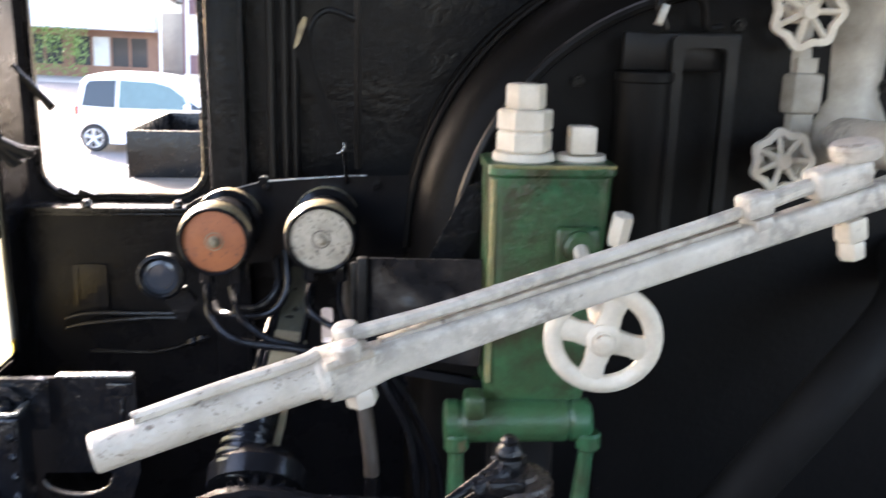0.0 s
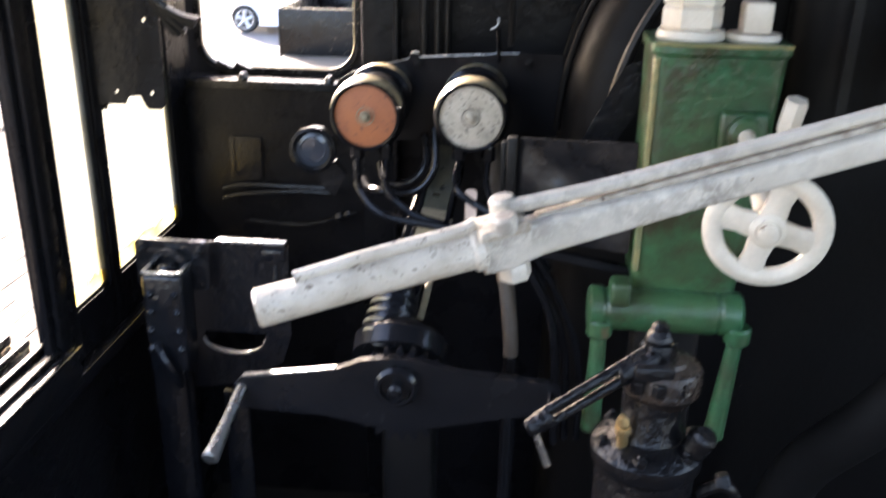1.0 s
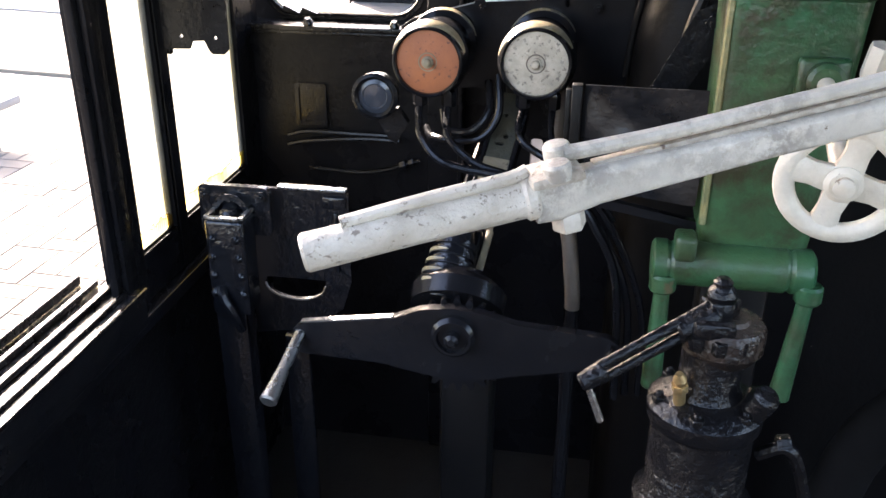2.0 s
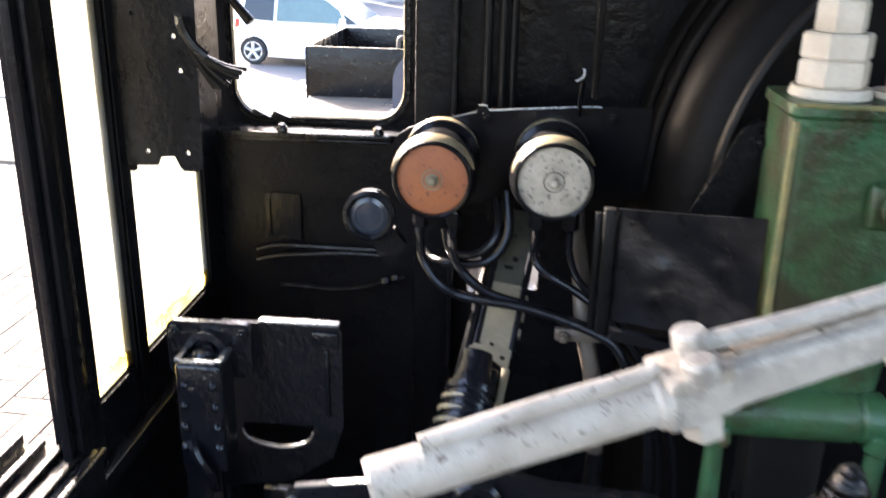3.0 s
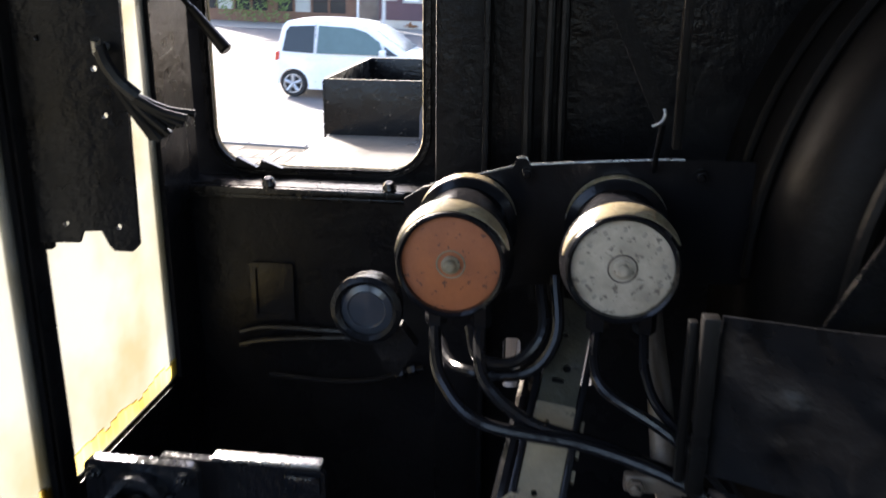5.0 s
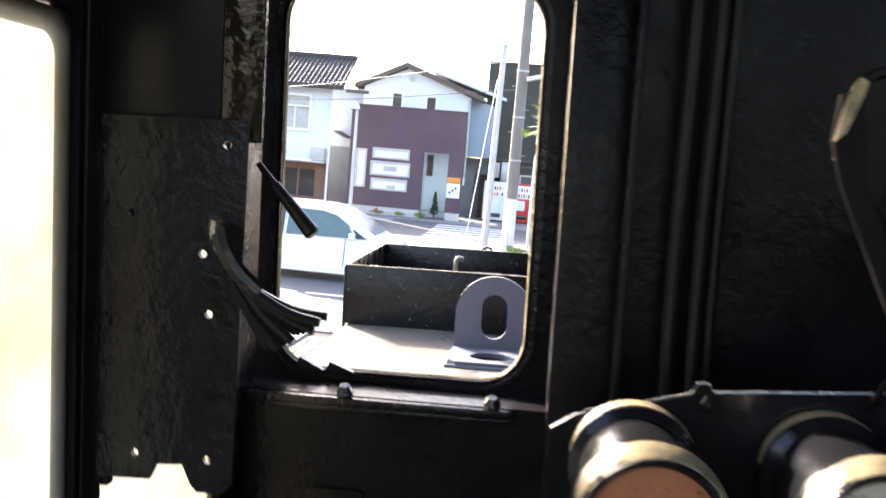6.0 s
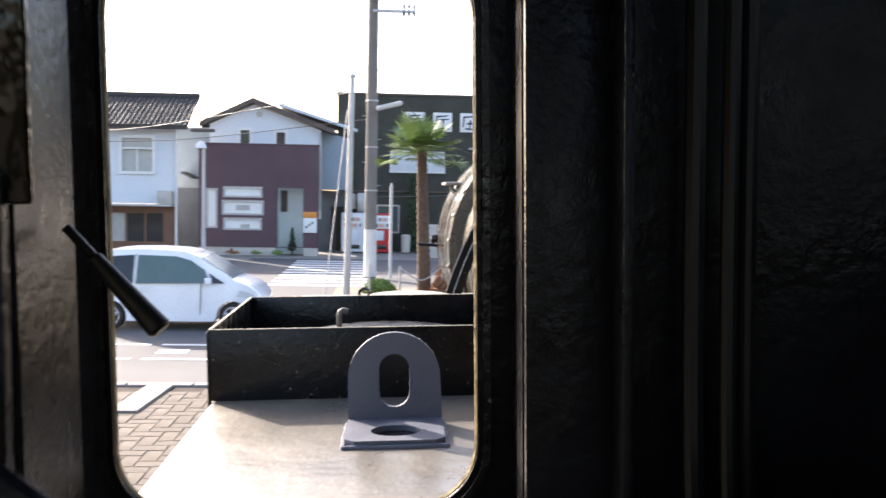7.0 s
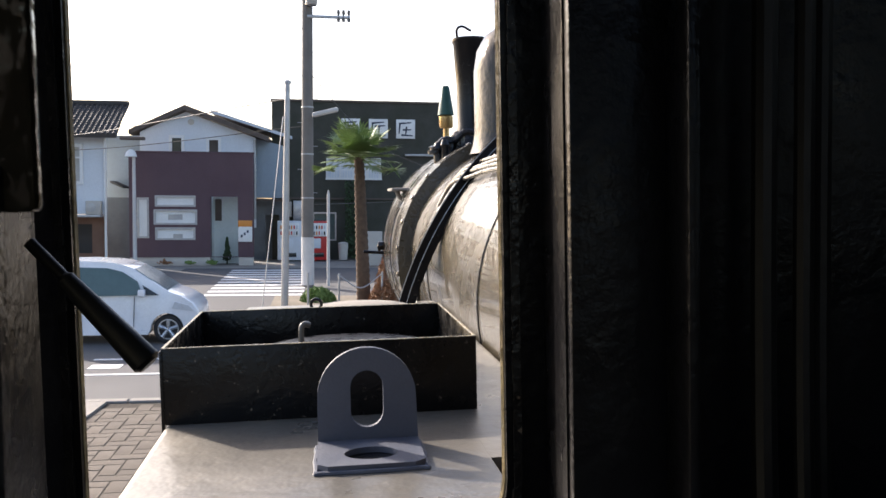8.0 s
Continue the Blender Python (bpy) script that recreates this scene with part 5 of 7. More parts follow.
plate(bm, [(-0.100, 0.948), (-0.080, 0.930), (0.084, 0.930), (0.104, 0.948), (0.107, 1.1045), (-0.099, 1.1045)], [oval], 0.012, XY, (0, 0, 0.610))
part("foot", bm, LUG_GREY, lug)
bm = B()
lathe(bm, [(0.050, 0), (0.050, 0.001)], (0.004, 1.005, 0.6082), (0, 0, 1), 24)
part("well", bm, BLACK, lug, "dark wet bottom of the hole")
bm = B()
weld_ = smooth_line([(-0.101, 1.11, 0.609), (-0.102, 0.948, 0.609), (-0.081, 0.928, 0.609), (0.085, 0.928, 0.609), (0.106, 0.948, 0.609), (0.109, 1.11, 0.609)], 12)
tube(bm, [p + Vector((0.003 * noise.noise(p * 60), 0.003 * noise.noise(p * 50 + Vector((3, 1, 2))), 0)) for p in weld_], 0.0055, 7, 1)
part("weld", bm, LUG_GREY, lug, "lumpy painted weld bead")

boiler = thing("boiler", (1.16, 4.0, 0.0), "glossy black locomotive boiler with bands, dome and chimney", "boiler")
bm = B()
lathe(bm, [(0.705, 0.0), (0.705, 4.7), (0.783, 4.7), (0.783, 6.02), (0.765, 6.06), (0.62, 6.08)], (1.16, 0.05, 0.72), (0, 1, 0), 72)
part("barrel", bm, BOILER, boiler)
for y in (1.2, 2.35, 3.85, 5.35, 6.03):
    bm = B()
    lathe(bm, [(0.7845, 0), (0.7885, 0.003), (0.7885, 0.03), (0.7845, 0.033)] if y > 5 else [(0.7065, 0), (0.7095, 0.003), (0.7095, 0.017), (0.7065, 0.020)], (1.16, y, 0.72), (0, 1, 0), 72, cap=False)
    part("band", bm, BLACK, boiler)
bm = B()
SX, SZ, SR = 1.990, 0.085, 1.791
turns = [radians(16.7 + 1.54 * k) for k in range(25)]
rows = [[bm.verts.new((SX - r * math.cos(t), y, SZ + r * math.sin(t))) for r, y in ((SR - 0.070, 3.50), (SR + 0.008, 3.50), (SR + 0.008, 3.512), (SR - 0.070, 3.512))] for t in turns]
for a, b in zip(rows, rows[1:]):
    for k in range(4):
        bm.faces.new((a[k], a[(k + 1) % 4], b[(k + 1) % 4], b[k]))
bm.faces.new(rows[0])
bm.faces.new(rows[-1])
strap = part("curved_strap", bm, BLACK, boiler)
for r, y in ((SR + 0.007, 3.499), (SR - 0.030, 3.499)):
    bm = B()
    tube(bm, [(SX - r * math.cos(t), y, SZ + r * math.sin(t)) for t in turns], 0.0026, 6, 1)
    part("worn_edge", bm, STEEL, strap, "bright worn edge")
for k in (3, 8, 13):
    bm = B()
    bolt(bm, (SX - (SR - 0.05) * math.cos(turns[k]), 3.499, SZ + (SR - 0.05) * math.sin(turns[k])), 0.010)
    part("bolt", bm, BLACK, strap)
bm = B()
lathe(bm, [(0.315, 0), (0.295, 0.05), (0.283, 0.12), (0.280, 0.48), (0.262, 0.60), (0.21, 0.69), (0.12, 0.75), (0.0005, 0.77)], (1.105, 4.45, 1.36), (0, 0, 1), 48, cap=False)
part("steam_dome", bm, DOME, boiler)
bm = B()
lathe(bm, [(0.20, 0), (0.13, 0.08), (0.100, 0.18), (0.104, 0.46), (0.122, 0.76), (0.130, 0.775), (0.130, 0.80), (0.115, 0.805)], (1.000, 5.6, 1.43), (0, 0, 1), 32)
part("chimney", bm, BLACK, boiler)
bm = B()
tube(bm, [(0.90, 5.55, 2.22), (0.89, 5.5, 2.28), (0.93, 5.5, 2.30), (0.99, 5.5, 2.27)], 0.009, 8)
part("top_hook", bm, BLACK, boiler)
for x, y, z, r, h in ((0.715, 5.28, 1.20, 0.050, 0.28), (0.790, 5.32, 1.28, 0.055, 0.24), (0.750, 5.22, 1.24, 0.035, 0.26), (0.865, 5.35, 1.36, 0.060, 0.20), (0.700, 5.30, 1.40, 0.060, 0.06)):
    bm = B()
    lathe(bm, [(r * 0.8, 0), (r, h * 0.1), (r, h * 0.45), (r * 0.7, h * 0.5), (r * 0.7, h * 0.8), (r * 0.9, h * 0.85), (r * 0.5, h)], (x, y, z), (0, 0, 1), 18)
    part("top_valve", bm, IRON, boiler)
bm = B()
tube(bm, [(0.71, 5.28, 1.46), (0.76, 5.30, 1.50), (0.83, 5.3, 1.50), (0.90, 5.3, 1.55), (1.0, 5.3, 1.54)], 0.024, 10)
part("steam_pipe", bm, IRON, boiler)
for k in range(4):
    bm = B()
    t0 = radians(38 + 2.6 * k)
    line = [(1.16 - rr_ * math.cos(t0 + da), y, 0.72 + rr_ * math.sin(t0 + da)) for y, da, rr_ in ((3.92, -0.16, 0.722), (3.85, -0.02, 0.735), (3.70, 0.03, 0.740), (3.45, 0.05 + 0.02 * (k % 2), 0.735), (3.10, 0.09, 0.732), (2.60, 0.10, 0.728), (1.60, 0.10, 0.725))]
    tube(bm, line, 0.0095, 8)
    part("sand_pipe", bm, STEEL, boiler)
bm = B()
tube(bm, [(0.76, 3.46, 1.30), (0.62, 3.46, 1.11), (0.545, 3.46, 0.975), (0.512, 3.46, 0.87), (0.500, 3.46, 0.77), (0.50, 3.46, 0.50)], 0.028, 14)
part("feed_pipe", bm, DOME, boiler)
bm = B()
tube(bm, [(0.52, 3.66, 0.96), (0.42, 3.66, 0.88), (0.385, 3.66, 0.75), (0.385, 3.66, 0.5)], 0.009, 8)
part("drain_tube", bm, BLACK, boiler)
for z, x in ((0.68, 0.500), (0.80, 0.502), (1.00, 0.556)):
    bm = B()
    lathe(bm, [(0.036, 0), (0.040, 0.008), (0.040, 0.032), (0.036, 0.04)], (x, 3.46, z), (0.1 if z < 0.9 else 0.45, 0, 1), 14)
    part("pipe_flange", bm, IRON, boiler)
bm = B()
box(bm, (0.402, 5.45, 1.160), (0.80, 5.85, 1.182), 0.008)
tube(bm, [(0.45, 5.6, 1.165), (0.47, 5.6, 1.12), (0.53, 5.6, 1.07)], 0.016, 8)
tube(bm, [(0.60, 5.6, 1.165), (0.61, 5.6, 1.14), (0.63, 5.6, 1.10)], 0.016, 8)
part("step", bm, KERB, boiler, "sunlit pale step bracket")
bm = B()
rod(bm, (0.225, 6.05, 0.708), (0.46, 6.05, 0.690), 0.013)
part("grab_bar", bm, BLACK, boiler)
for t in range(9):
    a = radians(-30 + 12 * t)
    bm = B()
    lathe(bm, [(0.018, 0), (0.016, 0.008), (0.006, 0.013)], (1.16 - 0.783 * math.cos(a), 4.80, 0.72 + 0.783 * math.sin(a)), (-math.cos(a), 0, math.sin(a)), 8)
    part("rivet", bm, BOILER, boiler)
bm = B()
lathe(bm, [(0.03, 0), (0.034, 0.01), (0.030, 0.05)], (0.372, 5.85, 0.76), (-1, 0, 0), 12)
tube(bm, [(0.34, 5.85, 0.79), (0.325, 5.85, 0.755), (0.335, 5.85, 0.72)], 0.010, 8)
part("door_clamp", bm, IRON, boiler)
whistle = thing("bell_lamp", (0.857, 5.9, 1.43), "small green-topped brass lamp on the boiler", "lamp")
bm = B()
lathe(bm, [(0.062, 0), (0.060, 0.012), (0.030, 0.205), (0.022, 0.215)], (0.857, 5.9, 1.722), (0, 0, 1), 18)
part("cap", bm, surface("dark_green_cap", (0.02, 0.09, 0.07), 0.5), whistle)
bm = B()
lathe(bm, [(0.045, 0), (0.052, 0.012), (0.052, 0.085), (0.045, 0.095)], (0.857, 5.9, 1.625), (0, 0, 1), 16)
rod(bm, (0.857, 5.9, 1.43), (0.857, 5.9, 1.6245), 0.022)
part("body", bm, BRASS, whistle)
front = thing("front_filler", (-0.05, 3.3, 0.607), "pale round tank hatch with an eye bolt", "hatch")
bm = B()
lathe(bm, [(0.22, 0), (0.22, 0.03), (0.18, 0.04), (0.02, 0.045)], (0.08, 3.2, 0.6075), (0, 0, 1), 30)
part("hatch", bm, KERB, front)
bm = B()
tube(bm, [(-0.115 + 0.022 * math.cos(a), 3.1, 0.668 + 0.022 * math.sin(a)) for a in [2 * math.pi * k / 20 for k in range(21)]], 0.007, 8, 1)
rod(bm, (-0.115, 3.1, 0.6075), (-0.115, 3.1, 0.648), 0.008)
part("eye_bolt", bm, BLACK, front)

bm = B()
box(bm, (-0.05, BACK, -2.2), (2.36, 6.3, -0.52), 0.03)
box(bm, (0.55, 0.06, -0.519), (1.77, 6.05, 0.30), 0.03)
single("locomotive_frame", bm, SOOT, (1.16, 2.0, -2.0), "plain black locomotive frame under tank and boiler", "frame", kind="structure")

# ---- the street; its ground leans slightly against the locomotive ----
G = -1.83
LEAN = Matrix.Translation((-3, 0, G)) @ Matrix.Rotation(radians(1.6), 4, "Y") @ Matrix.Translation((3, 0, -G))
STREET = []


def out(ob):
    STREET.append(ob)
    return ob


bm = B()
box(bm, (-400, -400, G - 0.3), (400, 700, G - 0.055))
out(single("ground", bm, EARTH, (0, 0, G - 0.055), "bare earthy ground reaching the horizon", "ground", kind="structure"))
bm = B()
box(bm, (-80, 12.95, G - 0.30), (80, 27.0, G - 0.02))
box(bm, (-6.0, 26.9, G - 0.295), (4.0, 90, G - 0.0205))
box(bm, (-80, 26.9, G - 0.29), (80, 37.0, G - 0.0215))
out(single("road", bm, ASPHALT, (0, 20, G - 0.02), "grey worn asphalt road", "road", kind="structure"))
kerb = out(thing("kerb", (-3, 12.8, G), "pale concrete kerb stones along the road", "kerb", kind="structure"))
stone = None
for k in range(40):
    if stone is None:
        bm = B()
        box(bm, (-20.0, 12.72, G - 0.2), (-19.02, 12.92, G + 0.03), 0.015, 1)
        stone = part("kerb_stone", bm, KERB, kerb)
    else:
        o = new("kerb_stone", stone.data)
        o.parent, o.location = kerb, (k * 1.0, 0, 0)
bm = B()
box(bm, (-80, 12.6, G - 0.28), (80, 12.72, G - 0.006))
box(bm, (-80, -20, G - 0.28), (80, 12.6, G - 0.0065))
pavement = out(single("pavement", bm, JOINT, (-3, 5, G), "brick-paved yard of grey-tan interlocking pavers", "pavement", kind="structure"))
for name, y in (("far_pavement", 37.0),):
    bm = B()
    box(bm, (-80, y, G - 0.35), (-6.0, y + 60, G - 0.005), 0.01)
    out(single(name, bm, KERB, (-20, y, G), "pale concrete pavement before the houses", "pavement", kind="structure"))
    bm = B()
    box(bm, (-6.0, 38.6, G - 0.34), (80, y + 60, G - 0.004), 0.01)
    out(single(name, bm, KERB, (10, y, G), "pale concrete pavement before the dark building", "pavement", kind="structure"))
marks = out(thing("road_markings", (-3, 15, G), "white lane lines and zebra crossing stripes", "road marking", kind="structure"))
for y0_, y1_ in ((14.95, 15.07), (16.42, 16.55)):
    for k in range(14):
        bm = B()
        box(bm, (-22 + k * 2.2, y0_, G - 0.0185), (-22 + k * 2.2 + (2.0 if k % 2 else 1.7), y1_, G - 0.012))
        part("line", bm, ROAD_PAINT, marks)
bm = B()
box(bm, (-4.3, 15.55, G - 0.0185), (-3.75, 15.95, G - 0.012))
part("line", bm, ROAD_PAINT, marks)
for k in range(10):
    y = 27.4 + 1.08 * k
    bm = B()
    box(bm, (-3.85 - 0.01 * k, y, G - 0.0185), (-0.75, y + 0.52, G - 0.012))
    part("stripe", bm, ROAD_PAINT, marks)

# houses
FY = 40.0
house = out(thing("plum_house", (-5.5, FY, G), "pale gabled house with a plum coloured box front", "house"))
bm = B()
plate(bm, rect(-8.11, -1.26, -2.90, 3.40), [rect(-4.72, -1.255, -3.56, 1.46), rect(-7.75, -0.36, -7.33, 1.36), rect(-7.0, 1.04, -5.38, 1.46), rect(-7.06, 0.24, -5.32, 0.84), rect(-7.0, -0.44, -5.40, 0.04)], 0.45, XZ, (0, FY, 0))
part("box_front", bm, PLUM, house)
bm = B()
box(bm, (-8.14, FY - 0.03, 3.4005), (-2.87, FY + 0.5, 3.46), 0.01)
part("coping", bm, PLUM, house)
for k in range(5, 9):
    part("siding_joint", box(B(), (-8.112, FY - 0.006, -1.26 + 0.51 * (k + 1)), (-2.898, FY - 0.0002, -1.245 + 0.51 * (k + 1))), PLUM, house)
for x0_, z0_, x1_, z1_ in ((-7.75, -0.36, -7.33, 1.36), (-7.0, 1.04, -5.38, 1.46), (-7.06, 0.24, -5.32, 0.84), (-7.0, -0.44, -5.40, 0.04)):
    w = tagged(part("window", plate(B(), rect(x0_ - 0.04, z0_ - 0.04, x1_ + 0.04, z1_ + 0.04), [rect(x0_ + 0.04, z0_ + 0.04, x1_ - 0.04, z1_ - 0.04)], 0.08, XZ, (0, FY - 0.03, 0)), ALU, house))
    part("blind", plate(B(), rect(x0_, z0_, x1_, z1_), [], 0.03, XZ, (0, FY + 0.06, 0)), WINDOW_WHITE, w)
bm = B()
box(bm, (-6.5, FY + 0.05, 0.42), (-5.9, FY + 0.058, 0.66))
part("blind_print", bm, ALU, house)
part("blind_print", box(B(), (-6.3, FY + 0.05, -0.40), (-5.9, FY + 0.058, -0.22)), ALU, house)
bm = B()
box(bm, (-8.10, FY + 0.03, G + 0.06), (-4.74, FY + 0.44, -1.262), 0.01)
box(bm, (-3.54, FY + 0.03, G + 0.06), (-2.92, FY + 0.44, -1.262), 0.01)
part("plinth", bm, PLINTH, house)
bm = B()
box(bm, (-4.9, FY + 1.3, G + 0.06), (-3.4, FY + 1.4, 1.6))
box(bm, (-4.80, FY + 0.46, G + 0.06), (-4.73, FY + 1.3, 1.6))
box(bm, (-3.55, FY + 0.46, G + 0.06), (-3.45, FY + 1.3, 1.6))
part("alcove", bm, ALCOVE, house)
bm = B()
plate(bm, rect(-4.66, 0.35, -4.38, 1.35), [rect(-4.60, 0.42, -4.44, 1.28)], 0.05, XZ, (0, FY + 1.24, 0))
box(bm, (-4.60, FY + 1.27, 0.42), (-4.44, FY + 1.295, 1.28))
part("side_window", bm, BROWN_TRIM, house)
bm = B()
box(bm, (-3.545, FY - 0.06, -0.56), (-2.95, FY - 0.01, 0.12), 0.01)
s_ = part("signboard", bm, WINDOW_WHITE, house)
bm = B()
box(bm, (-3.545, FY - 0.07, 0.122), (-2.95, FY - 0.01, 0.40), 0.01)
part("sign_head", bm, ORANGE, s_)
bm = B()
for k in range(3):
    box(bm, (-3.44 + 0.13 * k, FY - 0.065, -0.36 + 0.1 * k), (-3.36 + 0.13 * k, FY - 0.0605, -0.24 + 0.1 * k))
part("sign_bars", bm, INK, s_)
bm = B()
plate(bm, [(-8.05, 0.0), (-8.05, 4.45), (-6.02, 5.42), (-2.95, 4.25), (-2.95, 0.0)], [rect(-6.68, 3.45, -6.20, 4.22), rect(-5.04, 3.45, -4.58, 4.15)], 0.3, XZ, (0, FY + 2.2, 0))
part("gable_wall", bm, PALE_WALL, house)
bm = B()
plate(bm, [(-3.7, 1.42), (-3.7, 4.30), (-2.94, 4.25), (-1.75, 3.95), (-1.75, 1.42)], [], 6.0, XZ, (0, FY + 2.9, 0))
part("side_wing", bm, ALLEY_WALL, house)
bm = B()
plate(bm, rect(-3.7, G - 0.1, -1.75, 1.30), [rect(-2.6, G - 0.05, -1.95, 0.6)], 0.2, XZ, (0, FY + 3.6, 0))
box(bm, (-3.7, FY + 4.6, G - 0.1), (-1.75, FY + 4.8, 1.3))
part("passage_wall", bm, ALLEY_DARK, house)
bm = B()
plate(bm, [(-3.4, 1.30), (-3.4, 1.42), (-1.60, 1.34), (-1.60, 1.24)], [], 2.6, XZ, (0, FY + 2.2, 0))
part("lean_to_roof", bm, BROWN_TRIM, house)
for x0_, z0_, x1_, z1_ in ((-6.68, 3.45, -6.20, 4.22), (-5.04, 3.45, -4.58, 4.15)):
    w = part("window", plate(B(), rect(x0_ - 0.10, z0_, x1_ + 0.10, z1_ + 0.10), [rect(x0_ + 0.03, z0_ + 0.03, x1_ - 0.03, z1_ - 0.03)], 0.1, XZ, (0, FY + 2.14, 0)), WINDOW_WHITE, house)
    part("pane", plate(B(), rect(x0_, z0_, x1_, z1_), [], 0.03, XZ, (0, FY + 2.3, 0)), BROWN_TRIM if x0_ > -6 else DARK_GLASS, w)
bm = B()
for a, b in (((-8.45, 4.30), (-6.02, 5.48)), ((-6.02, 5.48), (-2.35, 4.08))):
    plate(bm, [a, b, (b[0], b[1] + 0.22), (a[0], a[1] + 0.22)], [], 8.0, XZ, (0, FY + 1.75, 0))
part("roof", bm, BROWN_TRIM, house)
bm = B()
plate(bm, [(-5.1, 5.52), (-1.35, 4.32), (-1.35, 4.46), (-5.1, 5.68)], [], 6.0, XZ, (0, FY + 3.6, 0))
part("rear_roof", bm, PALE_WALL, house)
bm = B()
lathe(bm, [(0.14, 0), (0.14, 0.05), (0.09, 0.06)], (-5.8, FY + 2.2, 4.95), (0, -1, 0), 16)
part("round_vent", bm, PLINTH, house)
bm = B()
rod(bm, (-2.98, FY + 2.12, 0.4), (-2.98, FY + 2.12, 4.15), 0.05, seg=8)
part("downpipe", bm, ALU, house)
for x in (-6.6, -5.6, -4.6):
    bm = B()
    for k in range(36):
        c = Vector((x, FY - 0.3, G + 0.16)) + Vector((random.gauss(0, 0.12), random.gauss(0, 0.06), abs(random.gauss(0, 0.07))))
        bmesh.ops.create_icosphere(bm, subdivisions=1, radius=random.uniform(0.03, 0.06), matrix=Matrix.Translation(c))
    out(single("shrub", bm, DRY_LEAF if x < -6 else BUSH, (x, FY - 0.3, G + 0.1), "small low shrub at the foot of the house", "shrub", "shrubs by the house"))
bm = B()
rod(bm, (-4.05, FY + 0.7, G + 0.06), (-4.05, FY + 0.7, G + 0.5), 0.03)
for k in range(260):
    h = random.random()
    a = random.uniform(0, 6.283)
    r = 0.20 * (1 - h) + 0.02
    c = Vector((-4.05 + r * math.cos(a) * random.random() ** 0.5, FY + 0.7 + r * math.sin(a), G + 0.25 + 1.05 * h))
    bmesh.ops.create_icosphere(bm, subdivisions=1, radius=random.uniform(0.025, 0.05), matrix=Matrix.Translation(c))
out(single("potted_conifer", bm, DARK_LEAF, (-4.05, FY + 0.7, G + 0.06), "small conical evergreen in the entrance", "shrub"))

for ob in STREET[-5:]:
    ob.location += Vector((-0.43, 0, -0.20 if ob is house else -0.06))
house.scale.x = 1.035

# left house with tiled roof and shop
house = out(thing("tiled_house", (-12.5, FY, G), "pale blue two-storey house with a dark tiled roof and shop front", "house"))
bm = B()
plate(bm, rect(-18.0, 0.55, -9.2, 4.3), [rect(-11.65, 1.95, -10.2, 3.55), rect(-15.6, 1.95, -13.4, 3.55)], 0.3, XZ, (0, FY + 0.3, 0))
part("upper_wall", bm, PALE_WALL, house)
bm = B()
plate(bm, [(-10.4, 1.3), (-10.4, 4.2), (-7.95, 4.2), (-7.95, 1.3)], [], 5.0, XZ, (0, FY + 2.6, 0))
part("alley_wall", bm, ALLEY_WALL, house)
bm = B()
plate(bm, rect(-10.4, G - 0.1, -7.95, 1.299), [], 5.0, XZ, (0, FY + 2.55, 0))
part("alley_fence", bm, ALLEY_DARK, house)
bm = B()
plate(bm, [(-9.198, 1.95), (-8.65, 1.72), (-8.65, 1.80), (-9.198, 2.05)], [], 1.4, XZ, (0, FY + 1.2, 0))
part("small_roof", bm, ROOF_TILE, house)
for x0_, x1_ in ((-11.65, -10.2), (-15.6, -13.4)):
    w = part("window", plate(B(), rect(x0_ - 0.08, 1.87, x1_ + 0.08, 3.63), [rect(x0_ + 0.05, 2.0, x1_ - 0.05, 3.0), rect(x0_ + 0.05, 3.08, x1_ - 0.05, 3.5)], 0.12, XZ, (0, FY + 0.20, 0)), WINDOW_WHITE, house)
    part("curtain", plate(B(), rect(x0_, 1.95, x1_, 3.55), [], 0.04, XZ, (0, FY + 0.38, 0)), CURTAIN, w)
    part("mullion", box(B(), ((x0_ + x1_) / 2 - 0.03, FY + 0.19, 2.0), ((x0_ + x1_) / 2 + 0.03, FY + 0.3, 3.0)), WINDOW_WHITE, w)
bm = B()
slope_pts = [Vector((-18.4, FY - 0.45, 4.04)), Vector((-8.55, FY - 0.45, 4.04)), Vector((-8.75, FY + 2.6, 5.62)), Vector((-18.4, FY + 2.6, 5.62))]
vs = [bm.verts.new(p) for p in slope_pts] + [bm.verts.new(p + Vector((0, 0.05, -0.16))) for p in slope_pts]
bm.faces.new(vs[:4])
bm.faces.new(vs[4:])
for k in range(4):
    bm.faces.new((vs[k], vs[(k + 1) % 4], vs[4 + (k + 1) % 4], vs[4 + k]))
roof = part("roof", bm, ROOF_TILE, house)
bm = B()
for r in range(12):
    t = r / 12
    y, z = FY - 0.45 + 3.05 * t, 4.04 + 1.58 * t
    for k in range(44):
        x = -18.3 + 0.222 * k
        if x < -8.75:
            lathe(bm, [(0.082, 0), (0.050, 0.28)], (x + 0.1, y, z - 0.005), (0, 3.05, 1.58), 8)
part("roof_tiles", bm, ROOF_TILE, roof)["kind"] = "stuff"
bm = B()
box(bm, (-18.4, FY + 2.5, 5.60), (-8.6, FY + 2.75, 5.80), 0.04)
part("ridge", bm, ROOF_TILE, roof)
bm = B()
box(bm, (-18.0, FY - 0.45, 0.42), (-9.25, FY + 0.3, 0.52), 0.02)
part("awning", bm, ALU, house)
bm = B()
plate(bm, rect(-18.0, G + 0.06, -9.2, 0.42), [rect(-17.0, -1.3, -13.6, 0.2), rect(-13.2, -1.3, -9.8, 0.2)], 0.25, XZ, (0, FY + 0.45, 0))
part("shop_wall", bm, SHOP_WOOD, house)
